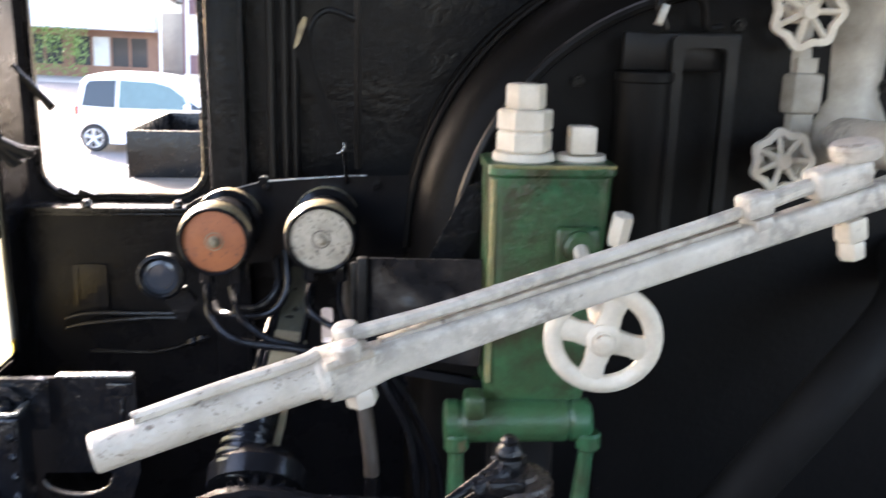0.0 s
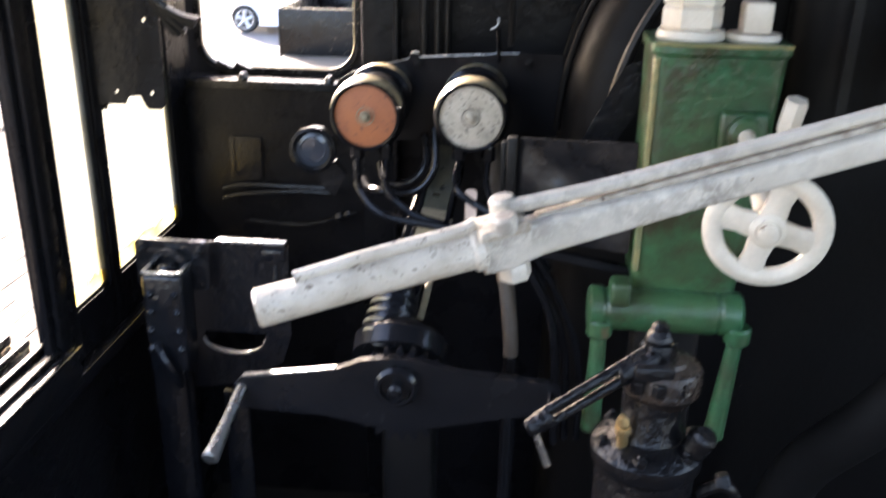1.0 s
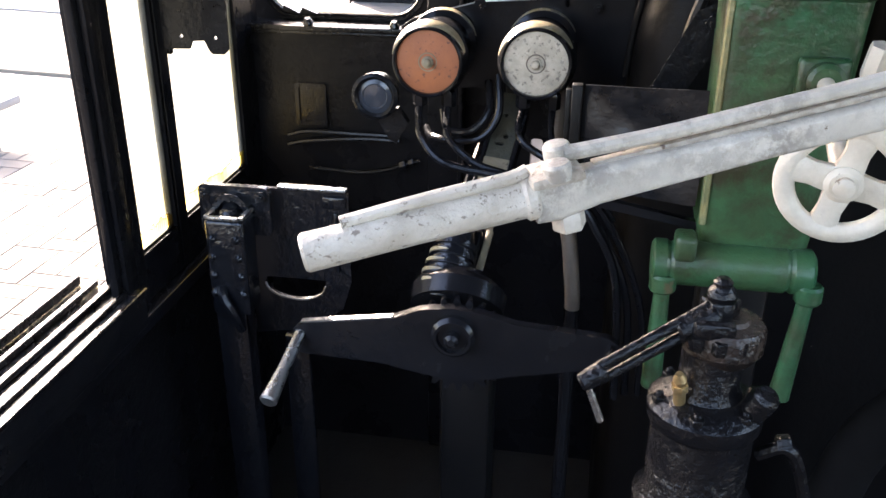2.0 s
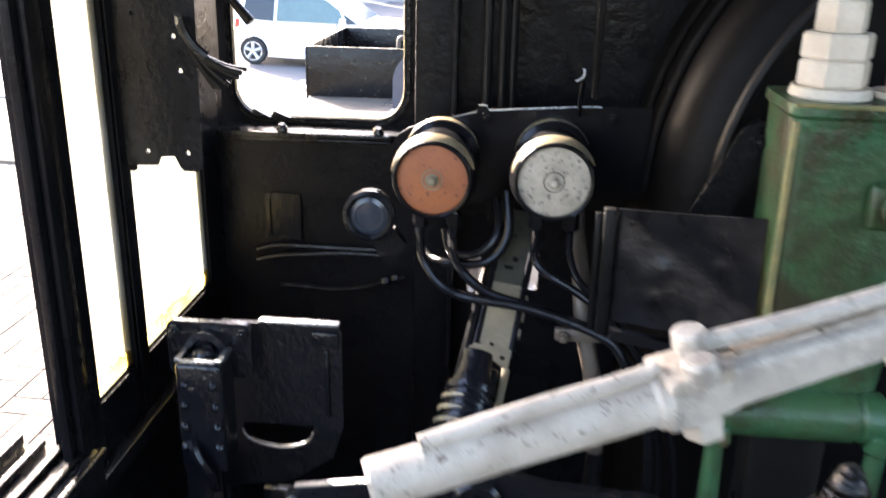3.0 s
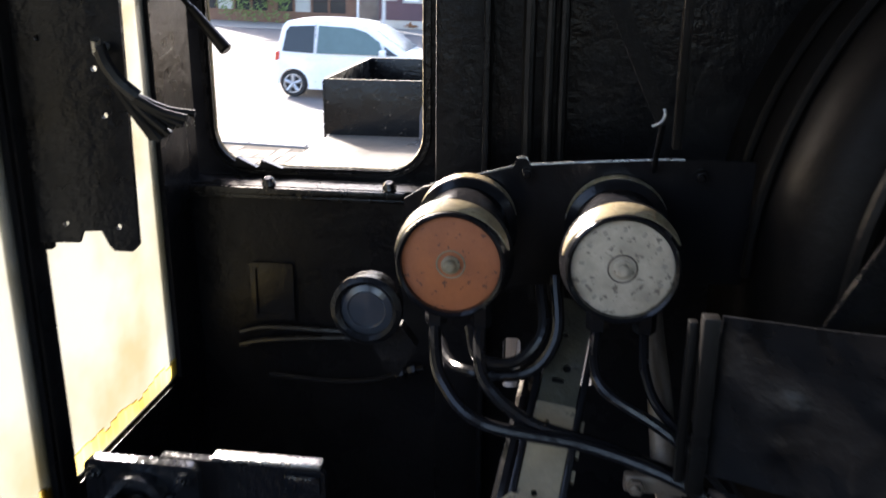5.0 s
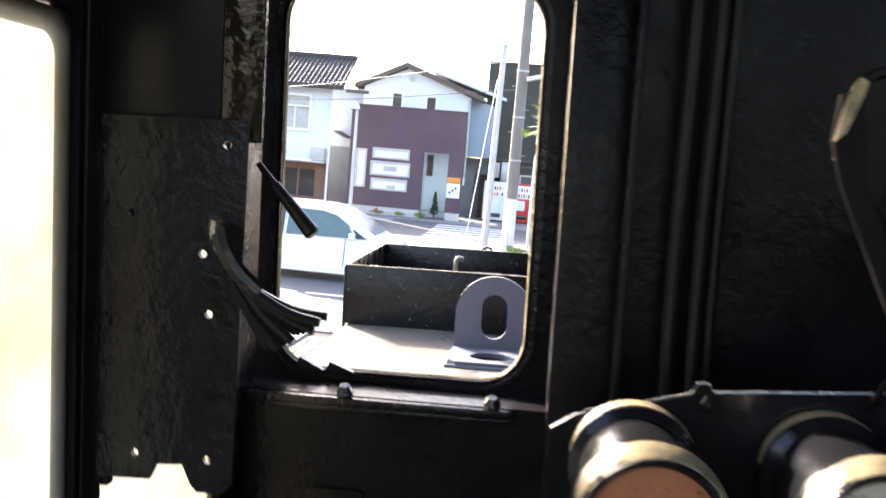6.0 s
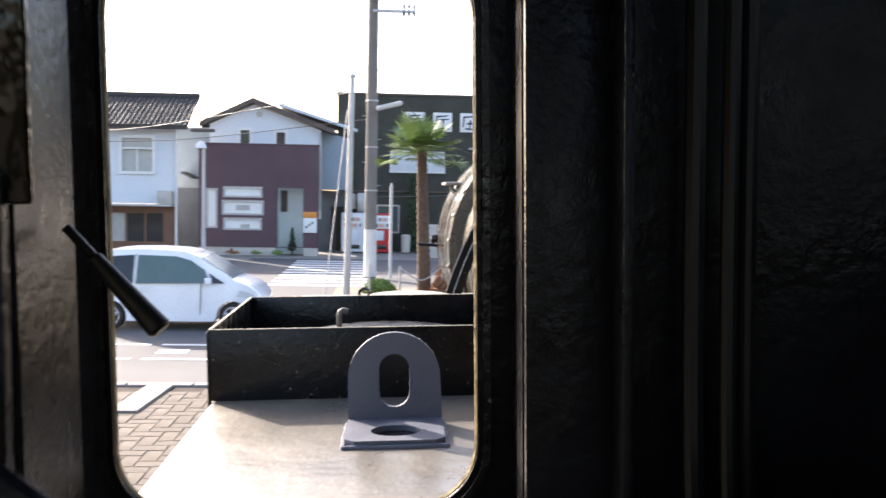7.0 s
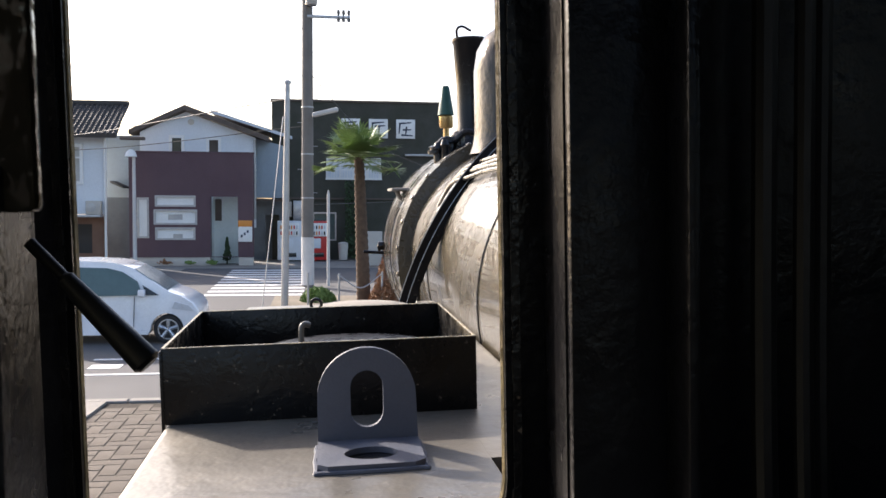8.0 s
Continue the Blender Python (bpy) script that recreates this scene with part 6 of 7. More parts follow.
for x0_, x1_ in ((-17.0, -13.6), (-13.2, -9.8)):
    w = part("shop_window", plate(B(), rect(x0_, -1.3, x1_, 0.2), [rect(x0_ + 0.08 + (x1_ - x0_) * k / 4, -1.2, x0_ - 0.02 + (x1_ - x0_) * (k + 1) / 4, 0.1) for k in range(4)], 0.08, XZ, (0, FY + 0.44, 0)), SHOP_WOOD, house)
    for k in range(4):
        part("pane", plate(B(), rect(x0_ + 0.06 + (x1_ - x0_) * k / 4, -1.22, x0_ + (x1_ - x0_) * (k + 1) / 4, 0.12), [], 0.02, XZ, (0, FY + 0.49, 0)), CURTAIN if k % 3 == 1 else DARK_GLASS, w)
ac = out(thing("air_conditioner", (-9.7, FY + 0.1, 0.60), "pale outdoor air conditioner unit on the awning", "air conditioner"))
part("casing", box(B(), (-9.95, FY - 0.1, 0.53), (-9.32, FY + 0.25, 1.14), 0.02), PLINTH, ac)
part("grille", lathe(B(), [(0.2, 0), (0.2, 0.02), (0.05, 0.03)], (-9.72, FY - 0.10, 0.84), (0, -1, 0), 20), ALU, ac)
part("downpipe", rod(B(), (-9.18, FY + 0.22, G + 0.1), (-9.18, FY + 0.22, 4.2), 0.06, seg=8), WINDOW_WHITE, house)
bm = B()
for k in range(900):
    c = Vector((random.uniform(-15.6, -12.1), FY - 0.9 + random.gauss(0, 0.25), G + 0.1 + 2.1 * random.random() ** 0.8))
    s_ = random.uniform(0.05, 0.11)
    a = Euler((random.uniform(0, 6), random.uniform(0, 6), random.uniform(0, 6))).to_matrix()
    bm.faces.new([bm.verts.new(c + a @ Vector(p) * s_) for p in ((-1, 0, 0), (0, -0.5, 0.1), (1, 0, 0), (0, 0.5, 0.1))])
out(single("hedge", bm, BUSH, (-14, FY - 0.9, G), "bright green leafy hedge before the shop", "hedge", kind="stuff"))

for ob in STREET[-3:]:
    ob.location += Vector((-0.50, 0, -0.10 if ob.name != "hedge" else 0.0))

# dark building with sign boards
BY = 44.0
hall = out(thing("dark_building", (2, BY, G), "dark ivy-grown flat-roofed building with white sign boards", "building"))
bm = B()
plate(bm, rect(-2.25, G, 6.6, 6.25), [rect(0.42, 2.45, 3.15, 3.50), rect(-0.25, -0.65, 0.92, 0.78)], 6.0, XZ, (0, BY, 0))
part("wall", bm, DARK_WALL, hall)
part("parapet", box(B(), (-2.30, BY - 0.06, 6.2505), (6.25, BY + 0.3, 6.36), 0.02), BROWN_TRIM, hall)
w = part("window", plate(B(), rect(0.42, 2.45, 3.15, 3.50), [rect(0.5 + 0.66 * k, 2.5, 1.08 + 0.66 * k, 3.45) for k in range(4)], 0.1, XZ, (0, BY + 0.02, 0)), WINDOW_WHITE, hall)
part("curtain", plate(B(), rect(0.42, 2.45, 3.15, 3.50), [], 0.05, XZ, (0, BY + 0.2, 0)), PALE_WALL, w)
bal = part("balcony_rail", box(B(), (0.38, BY - 0.32, 2.86), (3.18, BY - 0.27, 2.92)), WINDOW_WHITE, hall)
part("lower_rail", box(B(), (0.38, BY - 0.32, 2.40), (3.18, BY - 0.27, 2.46)), WINDOW_WHITE, bal)
for k in range(22):
    part("baluster", box(B(), (0.40 + 0.13 * k, BY - 0.31, 2.4605), (0.435 + 0.13 * k, BY - 0.28, 2.8595)), WINDOW_WHITE, bal)
w = part("shop_window", plate(B(), rect(-0.25, -0.65, 0.92, 0.78), [rect(-0.18, -0.58, 0.85, 0.70)], 0.1, XZ, (0, BY + 0.02, 0)), ALU, hall)
part("pane", plate(B(), rect(-0.25, -0.65, 0.92, 0.78), [], 0.05, XZ, (0, BY + 0.2, 0)), GREEN_GLASS, w)
part("cornice", box(B(), (-1.9, BY - 0.12, 1.42), (6.2, BY - 0.0005, 1.50)), BROWN_TRIM, hall)
for k in range(3):
    x = 1.16 + 1.37 * k
    s_ = part("signboard", box(B(), (x, BY - 0.1, 4.50), (x + 0.95, BY - 0.02, 5.45), 0.01), WINDOW_WHITE, hall)
    bm = B()
    strokes = (((0.15, 0.78), (0.80, 0.84)), ((0.2, 0.80), (0.15, 0.25)), ((0.3, 0.62), (0.85, 0.66)), ((0.35, 0.45), (0.80, 0.47)), ((0.55, 0.62), (0.50, 0.15)), ((0.28, 0.18), (0.88, 0.15)))
    for i, ((a, b), (c, d)) in enumerate(strokes):
        if (i + k) % 5 != 4:
            u = Vector((c - a, 0, d - b)) * 0.95
            nrm = Vector((-u.z, 0, u.x)).normalized() * 0.045
            p = Vector((x + a * 0.95, BY - 0.104, 4.5 + b * 0.95))
            bm.faces.new([bm.verts.new(q_) for q_ in (p - nrm, p + u - nrm * 0.6, p + u + nrm * 0.6, p + nrm)])
    part("sign_bars", bm, INK, s_)
part("duct", box(B(), (4.35, BY - 0.25, 3.62), (5.9, BY - 0.0005, 3.72), 0.01), ALU, hall)
part("meter_box", box(B(), (-1.20, BY - 0.45, 0.35), (-0.60, BY - 0.0005, 1.35), 0.02), ALU, hall)
part("meter_box", box(B(), (-1.75, BY - 0.30, 0.55), (-1.28, BY - 0.0005, 1.30), 0.02), PLINTH, hall)
hall.location += Vector((-0.38, 0, -0.25))

bm = B()
for k in range(1500):
    h = random.random()
    c = Vector((1.35 + random.uniform(-0.38, 0.38), BY - 0.7 + random.uniform(-0.3, 0.3), G + 0.1 + 3.8 * h))
    s_ = random.uniform(0.05, 0.1)
    a = Euler((random.uniform(0, 6), random.uniform(0, 6), random.uniform(0, 6))).to_matrix()
    bm.faces.new([bm.verts.new(c + a @ Vector(p) * s_) for p in ((-1, 0, 0), (0, -0.5, 0.1), (1, 0, 0), (0, 0.5, 0.1))])
out(single("clipped_conifer", bm, DARK_LEAF, (1.35, BY - 0.7, G), "tall dark clipped evergreen by the building", "tree"))
for x, body, words in ((-2.30, VEND_WHITE, "white drinks vending machine"), (-0.98, RED, "red drinks vending machine")):
    vm = out(thing("vending_machine", (x + 0.55, BY - 1.5, G + 0.06), words + " before the dark building", "vending machine", "vending machines"))
    part("cabinet", box(B(), (x, BY - 1.5, G + 0.06), (x + 1.15, BY - 0.8, 0.12), 0.02), body, vm)
    w = part("display", box(B(), (x + 0.1, BY - 1.53, -0.62), (x + 1.05, BY - 1.501, 0.02), 0.01), WINDOW_WHITE, vm)
    for k in range(14):
        part("can", box(B(), (x + 0.14 + 0.125 * (k % 7), BY - 1.545, -0.55 + 0.28 * (k // 7)), (x + 0.21 + 0.125 * (k % 7), BY - 1.5305, -0.38 + 0.28 * (k // 7)), 0.005), (RED, LAMP_CLEAR, DARK_GLASS, ORANGE)[k % 4], w)
    part("panel", box(B(), (x + 0.1, BY - 1.52, -1.2), (x + 0.75, BY - 1.501, -0.72), 0.01), VEND_WHITE if body is RED else PALE_WALL, vm)
    part("tray_slot", box(B(), (x + 0.25, BY - 1.52, -1.62), (x + 0.9, BY - 1.501, -1.42), 0.01), DARK_GLASS, vm)
part("bin_body", lathe(B(), [(0.2, 0), (0.24, 0.7), (0.25, 0.8), (0.15, 0.86)], (0.85, BY - 1.2, G + 0.06), (0, 0, 1), 14), PLINTH, out(thing("litter_bin", (0.85, BY - 1.2, G + 0.06), "pale round litter bin by the machines", "bin")))

# poles, lamp, wires
pole = out(thing("utility_pole", (-0.50, 30.2, G), "tall round concrete utility pole with a white wrap", "utility pole"))
part("shaft", lathe(B(), [(0.215, 0), (0.175, 11.0)], (-0.50, 30.2, G - 0.02), (0, 0, 1), 20), CONCRETE, pole)
part("wrap", lathe(B(), [(0.222, 0), (0.217, 1.65)], (-0.50, 30.2, G + 0.05), (0, 0, 1), 20), POLE_WHITE, pole)
part("crossarm", box(B(), (-0.5, 30.0, 7.32), (0.95, 30.08, 7.42), 0.01), ALU, pole)
for x in (0.55, 0.72, 0.9):
    part("insulator", lathe(B(), [(0.05, -0.2), (0.06, -0.1), (0.03, 0), (0.06, 0.1), (0.04, 0.2)], (x, 30.04, 7.42), (0, 0, 1), 10), CONCRETE, pole)
part("transformer", lathe(B(), [(0.18, 0), (0.2, 0.05), (0.2, 0.75), (0.15, 0.8)], (-0.36, 29.85, 7.7), (0, 0, 1), 16), ALU, pole)
part("street_light", box(B(), (-0.35, 29.6, 4.05), (0.55, 29.9, 4.20), 0.05, turn=Matrix.Rotation(radians(-14), 4, "Y")), POLE_WHITE, pole)
for k in range(9):
    part("step_bolt", rod(B(), (-0.50, 30.2, 0.6 + 0.8 * k), (-0.50 + (0.34 if k % 2 else -0.34), 30.2, 0.6 + 0.8 * k), 0.012, seg=6), ALU, pole)
for z in (1.2, 2.7, 4.3):
    part("strap", lathe(B(), [(0.212, 0), (0.212, 0.05)], (-0.50, 30.2, z), (0, 0, 1), 16), ALU, pole)
pole.location.x -= 0.16
pole = out(thing("metal_pole", (-1.2, 23.6, G), "slim grey metal pole by the crossing", "pole"))
part("shaft", lathe(B(), [(0.105, 0), (0.09, 3.2), (0.07, 6.15)], (-1.18, 23.6, G - 0.02), (0.016, 0, 1), 14), ALU, pole)
part("cap", lathe(B(), [(0.10, 0), (0.10, 0.06), (0.03, 0.1)], (-1.08, 23.6, 4.28), (0, 0, 1), 12), ALU, pole)
pole = out(thing("sign_pole", (0.05, 30.5, G), "thin white painted sign pole", "pole"))
part("shaft", lathe(B(), [(0.055, 0), (0.05, 3.2), (0.02, 3.35)], (0.05, 30.5, G - 0.02), (0, 0, 1), 12), POLE_WHITE, pole)
lamp = out(thing("street_lamp", (-8.2, 39.0, G), "pale street lamp with a flat hood", "street lamp"))
part("post", lathe(B(), [(0.09, 0), (0.065, 5.0)], (-8.2, 39.0, G + 0.06), (0, 0, 1), 14), POLE_WHITE, lamp)
part("shade", lathe(B(), [(0.26, 0), (0.20, 0.18), (0.08, 0.3)], (-8.3, 38.9, 2.95), (0, 0, 1), 18), WINDOW_WHITE, lamp)
part("hood", box(B(), (-8.75, 38.8, 3.66), (-7.72, 39.1, 3.80), 0.03), BROWN_TRIM, lamp)
for a, b, sag in (((-18, 39.3, 3.55), (-1.2, 24.0, 3.9), 0.5), ((-18, 39.3, 3.3), (-0.6, 30.2, 3.7), 0.5), ((-1.2, 23.6, 3.4), (-1.75, 23.0, G), 0.0), ((-0.5, 30.1, 5.4), (3.2, 26.5, 2.1), 0.6), ((-0.45, 30.1, 1.0), (6, 43, 1.4), 0.1)):
    bm = B()
    a, b = Vector(a), Vector(b)
    tube(bm, [a, (a + b) / 2 - Vector((0, 0, sag)), b], 0.014, 6, 8)
    out(single("cable", bm, WIRE if sag else ALU, a, "thin dark cable strung over the street", "cable", "street cables"))

# palm and shrubs in the bed
palm = out(thing("palm_tree", (1.15, 25.0, G), "fan palm with a fibrous brown trunk", "tree"))
bm = B()
prof = []
for k in range(26):
    h = 4.2 * k / 25
    prof += [(0.20 - 0.016 * h + 0.025, h), (0.20 - 0.016 * h, h + 0.10)]
lathe(bm, prof, (1.2, 25.0, G - 0.05), (-0.035, 0, 1), 14)
part("trunk", bm, BARK, palm)
bm = B()
top = Vector((1.05, 25.0, 2.35))
for k in range(60):
    a, e = random.uniform(0, 6.283), random.uniform(-0.55, 1.15)
    d = Vector((math.cos(a) * math.cos(e), math.sin(a) * math.cos(e), math.sin(e)))
    L = random.uniform(0.45, 0.88)
    c = top + d * L
    tube(bm, [top, top + d * L * 0.5 + Vector((0, 0, 0.03)), c], 0.014, 5, 2)
    side = d.cross(Vector((0, 0, 1))).normalized()
    nrm = side.cross(d)
    for j in range(15):
        t = radians(-82 + 164 * j / 14)
        u = (d * math.cos(t) + side * math.sin(t)).normalized()
        s_ = random.uniform(0.46, 0.70) * (0.65 + 0.35 * math.cos(t))
        p1, p2 = c + u * s_ * 0.55, c + u * s_ - Vector((0, 0, 0.14 * s_)) + nrm * 0.02
        w_ = u.cross(nrm) * 0.026
        q0, q1, q2, q3 = bm.verts.new(c), bm.verts.new(p1 - w_), bm.verts.new(p2), bm.verts.new(p1 + w_)
        bm.faces.new((q0, q1, q2, q3))
part("crown", bm, LEAF, palm)
for s_ in (-1, 1):
    bm = B()
    c0 = Vector((1.05 + s_ * 1.0, 24.8, 2.05))
    for j in range(16):
        u = Vector((s_ * random.uniform(0.2, 1), random.uniform(-0.3, 0.3), random.uniform(-0.35, 0.25))).normalized()
        w_ = Vector((0, 0.3, 1)).cross(u).normalized() * 0.05 + Vector((0, 0, 0.03))
        q = [c0 - u * 0.35, c0 - w_, c0 + u * 0.38, c0 + w_]
        bm.faces.new([bm.verts.new(p) for p in q])
    part("lower_frond", bm, LEAF, palm)
palm.location.x -= 0.16
for x, y, r, h, mat_, words in ((-0.30, 25.2, 0.52, 0.30, BUSH, "rounded clipped green bush"), (1.9, 25.5, 0.55, 1.0, DRY_LEAF, "dry reddish-brown shrub"), (1.7, 24.2, 0.6, 0.5, DRY_LEAF, "low dry reddish-brown shrub")):
    bm = B()
    for k in range(2600):
        a, e = random.uniform(0, 6.283), math.asin(random.random())
        rad = r * (0.72 + 0.28 * random.random() ** 0.4) * (1 + 0.06 * math.sin(5 * a + 3 * e))
        c = Vector((x + rad * math.cos(a) * math.cos(e), y + rad * math.sin(a) * math.cos(e), G + h * rad / r * math.sin(e) * 1.5))
        m3 = Euler((random.uniform(0, 6), random.uniform(0, 6), random.uniform(0, 6))).to_matrix()
        s_ = random.uniform(0.03, 0.065)
        bm.faces.new([bm.verts.new(c + m3 @ Vector(p) * s_) for p in ((-1, 0, 0), (0, -0.5, 0.1), (1, 0, 0), (0, 0.5, 0.1))])
    out(single("shrub", bm, mat_, (x, y, G), words + " in the planting bed", "shrub", "shrubs in the bed"))
bm = B()
box(bm, (-1.6, 22.9, G - 0.2), (3.4, 26.6, G + 0.06), 0.03)
out(single("planting_bed", bm, EARTH, (1, 24.5, G), "earth planting bed round the palm", "planting bed"))
fence = out(thing("chain_fence", (0.3, 24, G), "low posts with a sagging chain", "fence"))
part("chain", tube(B(), [(0.3, 24.0, G + 0.9), (0.9, 24.0, G + 0.55), (1.5, 24.0, G + 0.95)], 0.02, 6), ALU, fence)
for x, y, h in ((-0.55, 23.8, 1.0), (0.3, 24.0, 0.95), (1.5, 24.0, 1.0)):
    part("post", rod(B(), (x, y, G), (x, y, G + h), 0.03), ALU, fence)
bm = B()
box(bm, (1.7, 38.9, G + 0.06), (2.5, 39.1, -0.25), 0.02)
out(single("notice_board", bm, PLINTH, (2.1, 39, G), "pale notice board across the street", "board"))

# parked car
car = out(thing("white_car", (-4.5, 19.1, G), "white compact family car parked at the roadside", "car"))
CX, CY, CZ = -6.63, 18.25, G - 0.02


def rear(x):
    """Short rear overhang behind the back wheel."""
    return 0.68 - (0.68 - x) * 0.62 if x < 0.68 else x


bm = B()
side_shape = [(0.02, 0.32), (0.0, 0.62), (0.06, 0.95), (0.16, 1.25), (0.30, 1.58), (0.46, 1.68), (0.90, 1.715), (1.5, 1.725), (2.05, 1.70), (2.30, 1.665), (2.55, 1.58), (2.95, 1.32), (3.30, 1.09), (3.58, 0.99), (3.80, 0.85), (3.90, 0.70), (3.93, 0.50), (3.92, 0.28), (3.70, 0.20)]
side_shape = [(rear(x), z) for x, z in side_shape] + [(3.62, 0.22)] + arc(3.28, 0.30, 0.345, 0, 180, 10)[::1] + [(2.88, 0.20), (1.02, 0.20)] + arc(0.68, 0.30, 0.345, 0, 180, 10) + [(0.30, 0.26)]
rows = []
for y, k in ((0.0, 0.0), (0.03, 0.6), (0.10, 1.0), (1.59, 1.0), (1.66, 0.6), (1.69, 0.0)):
    ring = []
    for x, z in side_shape:
        lean = max(0.0, z - 0.95) * 0.22
        yy = min(max(y, lean), 1.69 - lean)
        xx = 1.96 + (x - 1.96) * (0.985 + 0.015 * k)
        ring.append(bm.verts.new((CX + xx, CY + yy, CZ + z)))
    rows.append(ring)
for a, b in zip(rows, rows[1:]):
    for k in range(len(a)):
        j = (k + 1) % len(a)
        bm.faces.new((a[k], a[j], b[j], b[k]))
for r in (rows[0], rows[-1]):
    edges = [bm.edges.get((r[k], r[(k + 1) % len(r)])) for k in range(len(r))]
    bmesh.ops.triangle_fill(bm, use_beauty=True, edges=edges)
body = part("body", bm, CAR_WHITE, car)


def car_side(pts, lift=0.006, sides=(True, False)):
    b_ = B()
    for near in sides:
        vs_ = []
        for x, z in pts:
            lean = max(0.0, z - 0.95) * 0.22
            y = CY + lean - lift if near else CY + 1.69 - lean + lift
            vs_.append(b_.verts.new((CX + rear(x), y, CZ + z)))
        b_.faces.new(vs_)
    got = bmesh.ops.extrude_face_region(b_, geom=b_.faces[:])
    for v in got["geom"]:
        if isinstance(v, bmesh.types.BMVert):
            v.co.y += 0.02 if v.co.y < CY + 0.8 else -0.02
    return b_


for pts, mat_ in (([(0.30, 1.02), (0.42, 1.46), (0.55, 1.56), (1.18, 1.60), (1.16, 1.00)], DARK_GLASS), ([(1.24, 1.00), (1.26, 1.60), (2.05, 1.58), (2.36, 1.50), (2.66, 1.30), (2.78, 1.02)], GREEN_GLASS), ([(2.85, 1.02), (2.76, 1.23), (3.10, 1.02)], DARK_GLASS)):
    for near in (True, False):
        part("side_window", car_side(pts, sides=(near,)), mat_, body)
bm = B()
for a, b in (((2.60, 1.568), (2.955, 1.340)), ((2.957, 1.338), (3.27, 1.128))):
    vs = [bm.verts.new((CX + a[0], CY + 0.17, CZ + a[1])), bm.verts.new((CX + b[0], CY + 0.10, CZ + b[1])), bm.verts.new((CX + b[0], CY + 1.59, CZ + b[1])), bm.verts.new((CX + a[0], CY + 1.52, CZ + a[1]))]
    bm.faces.new(vs)
got = bmesh.ops.extrude_face_region(bm, geom=bm.faces[:])
bmesh.ops.translate(bm, verts=[v for v in got["geom"] if isinstance(v, bmesh.types.BMVert)], vec=(-0.03, 0, -0.03))
part("windscreen", bm, surface("sky_lit_windscreen", (0.16, 0.19, 0.21), 0.10, second=(0.13, 0.155, 0.17), bump=0.0, rough_var=0.03), body)
for near in (True, False):
    part("door_seam", car_side([(1.20, 0.35), (1.20, 1.62), (1.212, 1.62), (1.212, 0.35)], 0.003, (near,)), TYRE, body)
for near in (True, False):
    part("door_seam", car_side([(2.58, 0.35), (2.60, 1.0), (2.612, 1.0), (2.592, 0.35)], 0.003, (near,)), TYRE, body)
for near in (True, False):
    part("sill", car_side([(1.05, 0.20), (2.88, 0.20), (2.86, 0.29), (1.06, 0.29)], 0.012, (near,)), CAR_WHITE, body)
for near in (True, False):
    part("door_handle", car_side([(1.30, 0.86), (1.52, 0.86), (1.52, 0.90), (1.30, 0.90)], 0.02, (near,)), CAR_WHITE, body)
for near in (True, False):
    part("door_handle", car_side([(1.00, 0.86), (1.14, 0.86), (1.14, 0.90), (1.00, 0.90)], 0.02, (near,)), CAR_WHITE, body)
for near in (True, False):
    part("headlight", car_side([(3.36, 0.74), (3.42, 0.88), (3.70, 0.80), (3.82, 0.68)], 0.012, (near,)), LAMP_CLEAR, body)
for near in (True, False):
    part("tail_light", car_side([(0.03, 0.80), (0.06, 1.0), (0.20, 1.02), (0.20, 0.84)], 0.010, (near,)), LAMP_RED, body)
bm = B()
box(bm, (CX + 2.70, CY - 0.17, CZ + 1.00), (CX + 2.84, CY + 0.02, CZ + 1.15), 0.03, 3)
part("mirror", bm, CAR_WHITE, body)
bm = B()
box(bm, (CX + 2.70, CY + 1.67, CZ + 1.00), (CX + 2.84, CY + 1.86, CZ + 1.15), 0.03, 3)
part("mirror", bm, CAR_WHITE, body)
for x in (0.68, 3.28):
    for y, s_ in ((CY + 0.02, -1), (CY + 1.67, 1)):
        w = part("wheel", lathe(B(), [(0.20, 0.0), (0.29, 0.0), (0.305, 0.03), (0.305, 0.17), (0.28, 0.2), (0.2, 0.2)], (CX + x, y - s_ * 0.2, CZ + 0.305), (0, s_, 0), 30), TYRE, car)
        bm = B()
        lathe(bm, [(0.215, 0), (0.215, 0.02), (0.19, 0.02), (0.185, -0.03)], (CX + x, y - 0.012 * s_ - 0.0, CZ + 0.305), (0, s_, 0), 30)
        for k in range(5):
            a = 2 * math.pi * k / 5 + 0.3
            rod(bm, (CX + x, y, CZ + 0.305), (CX + x + 0.2 * math.cos(a), y, CZ + 0.305 + 0.2 * math.sin(a)), 0.035, 0.045, 8)
        part("rim", bm, RIM, w)

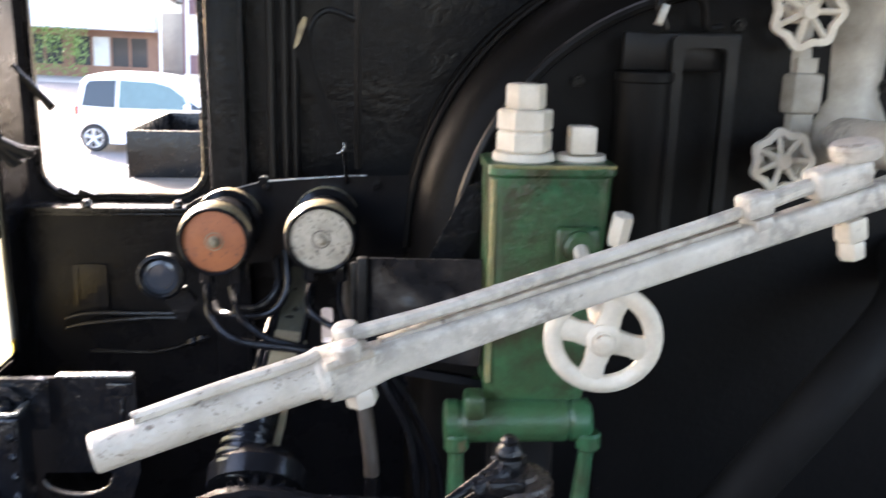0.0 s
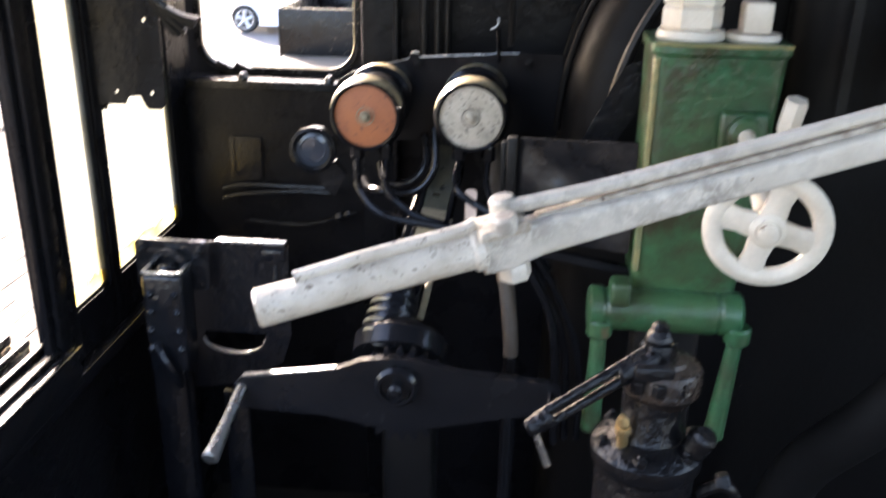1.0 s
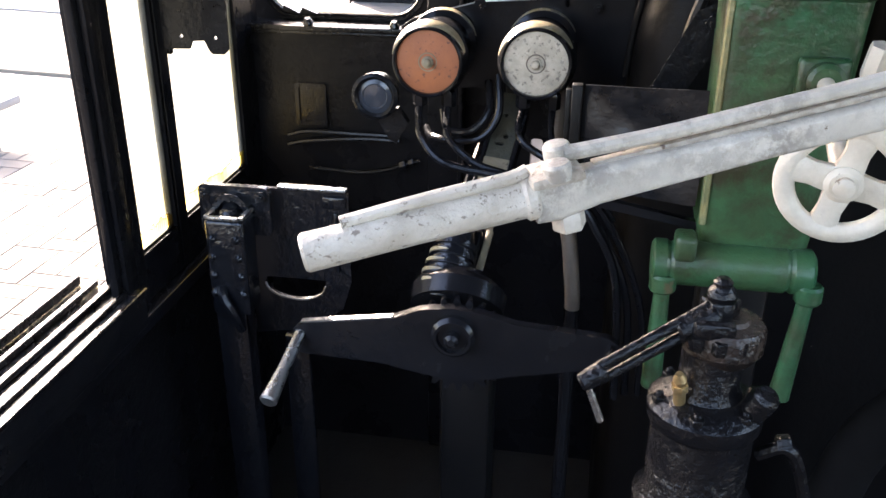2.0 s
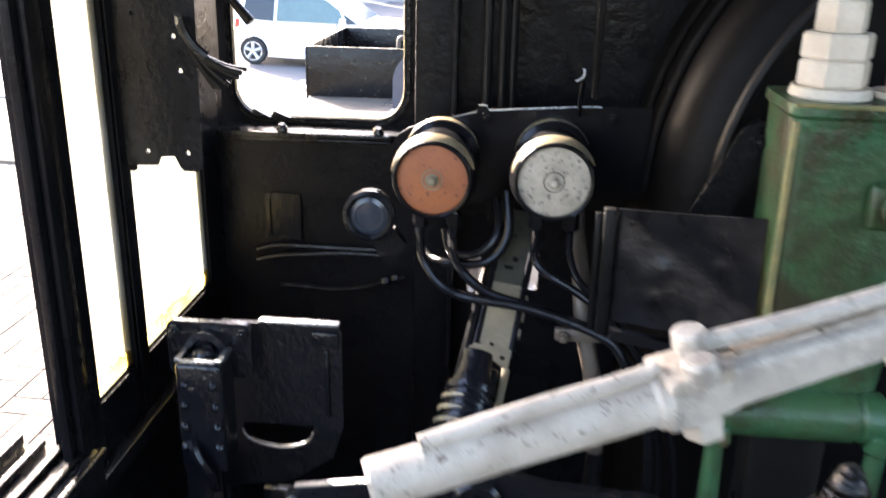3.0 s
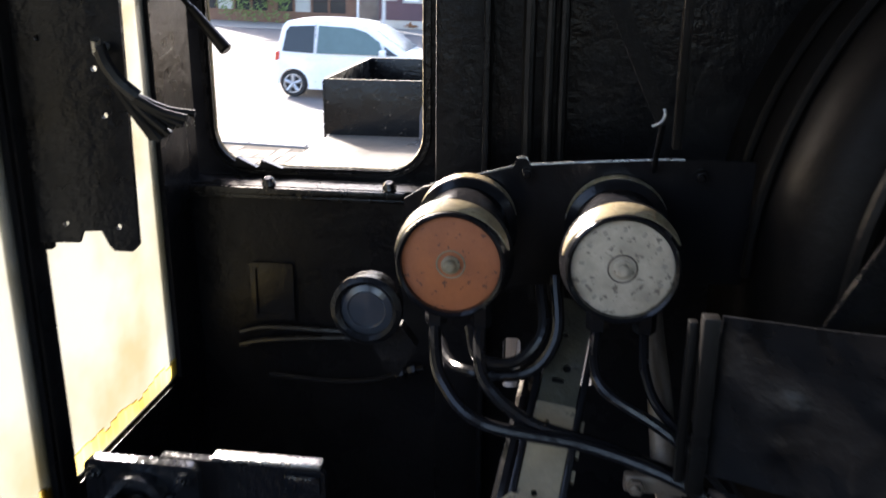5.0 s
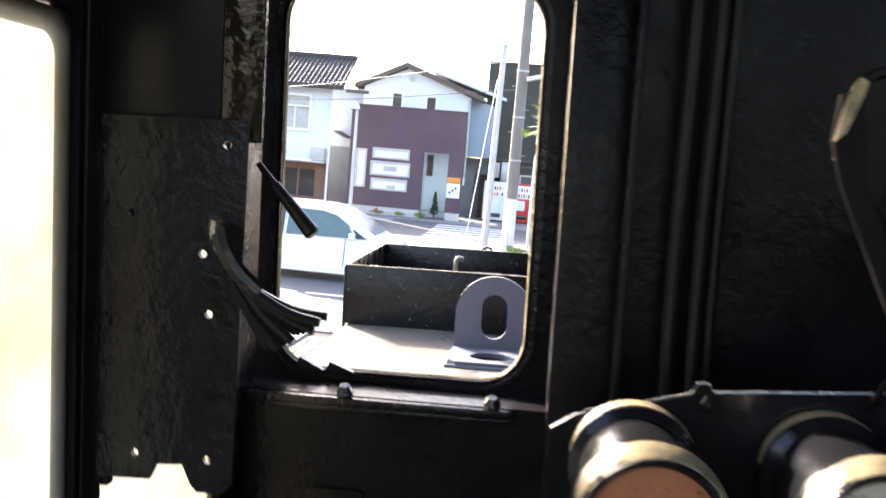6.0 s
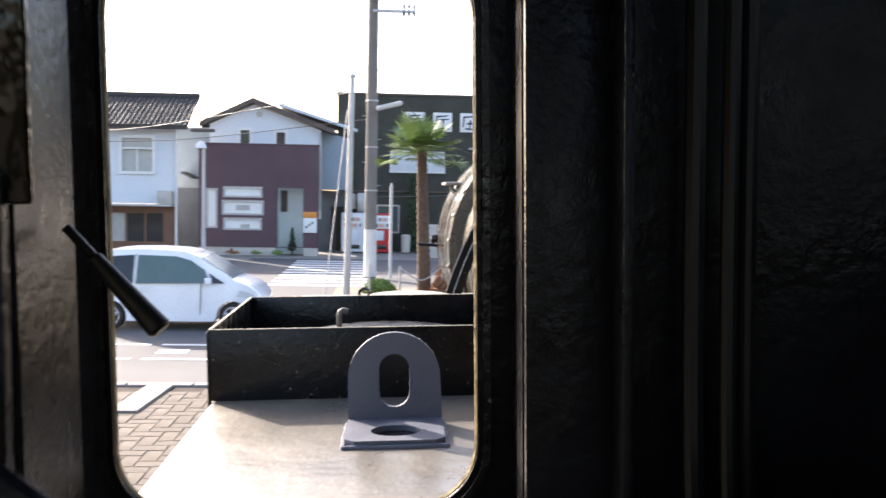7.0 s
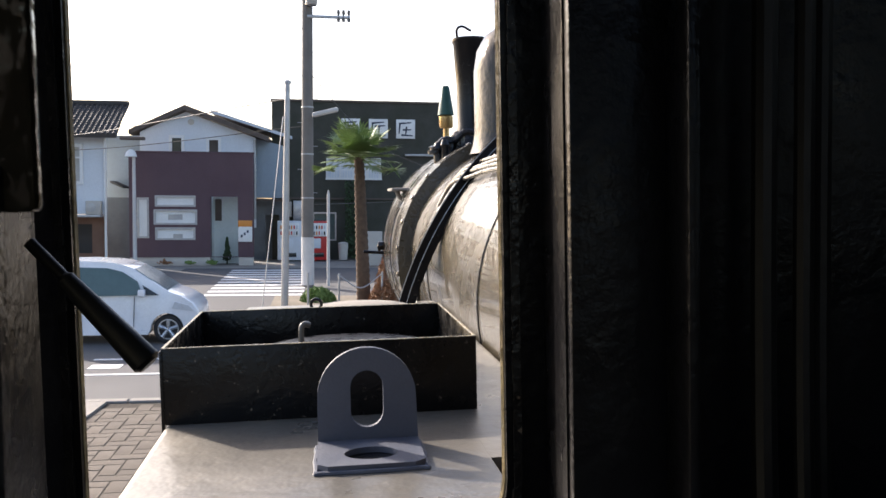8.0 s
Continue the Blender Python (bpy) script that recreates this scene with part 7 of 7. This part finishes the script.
# bench and planting strip by the yard
bench = out(thing("stone_bench", (-6.3, 6.4, G), "pale stone garden bench on two feet", "bench"))
part("seat", box(B(), (-7.6, 5.75, G + 0.36), (-5.55, 6.35, G + 0.46), 0.02), KERB, bench)
part("foot", box(B(), (-6.05, 5.85, G - 0.01), (-5.80, 6.2, G + 0.3595), 0.03), KERB, bench)
part("foot", box(B(), (-7.4, 5.85, G - 0.01), (-7.15, 6.2, G + 0.3595), 0.03), KERB, bench)
bm = B()
box(bm, (-20, 8.7, G - 0.1), (-5.2, 11.5, G + 0.05), 0.03)
out(single("planting_strip", bm, EARTH, (-10, 10, G), "brown planting strip beside the yard", "planting bed"))

bm = B()
plate(bm, [(-3.78, 11.12), (-3.40, 11.12), (-3.30, 12.70), (-3.68, 12.70)], [], 0.045, XY, (0, 0, G - 0.01))
out(single("edging_stone", bm, KERB, (-3.5, 12.0, G - 0.01), "pale flat edging stone between yard and road", "edging stone"))

# pavers, the nearest ones as pieces
shapes = []
for u_, v_ in ((0.196, 0.096), (0.096, 0.196)):
    pm = bpy.data.meshes.new("paver")
    bm = B()
    box(bm, (-u_, -v_, -0.04), (u_, v_, 0.0), 0.008, 1)
    bm.to_mesh(pm)
    bm.free()
    pm.materials.append(PAVER)
    shapes.append(pm)
rest = B()
near = 0
for j in range(-24, 63):
    for i in range(-62, 34):
        d_ = (i - j) % 4
        if d_ not in (0, 3):
            continue
        flat_ = d_ == 0
        x = i * 0.20 + (0.20 if flat_ else 0.10) - 1.2
        y = j * 0.20 + (0.10 if flat_ else 0.20)
        if y > 12.45:
            continue
        tilt_ = random.uniform(-0.003, 0.003)
        if -4.3 < x < -1.0 and y > 4.5 and near < 300:
            o = new("paver", shapes[0 if flat_ else 1])
            o.parent = pavement
            o.location = (x - ORIGIN[pavement].x, y - ORIGIN[pavement].y, tilt_)
            near += 1
        else:
            p_, q_ = (0.192, 0.092) if flat_ else (0.092, 0.192)
            a = [rest.verts.new((x + u * p_, y + v * q_, G + tilt_)) for u, v in ((-1, -1), (1, -1), (1, 1), (-1, 1))]
            b = [rest.verts.new((x + u * (p_ + 0.005), y + v * (q_ + 0.005), G + tilt_ - 0.012)) for u, v in ((-1, -1), (1, -1), (1, 1), (-1, 1))]
            rest.faces.new(a)
            for k in range(4):
                rest.faces.new((a[k], a[(k + 1) % 4], b[(k + 1) % 4], b[k]))
part("pavers", rest, PAVER, pavement)["kind"] = "stuff"

for ob in STREET:
    ob.matrix_basis = LEAN @ ob.matrix_basis
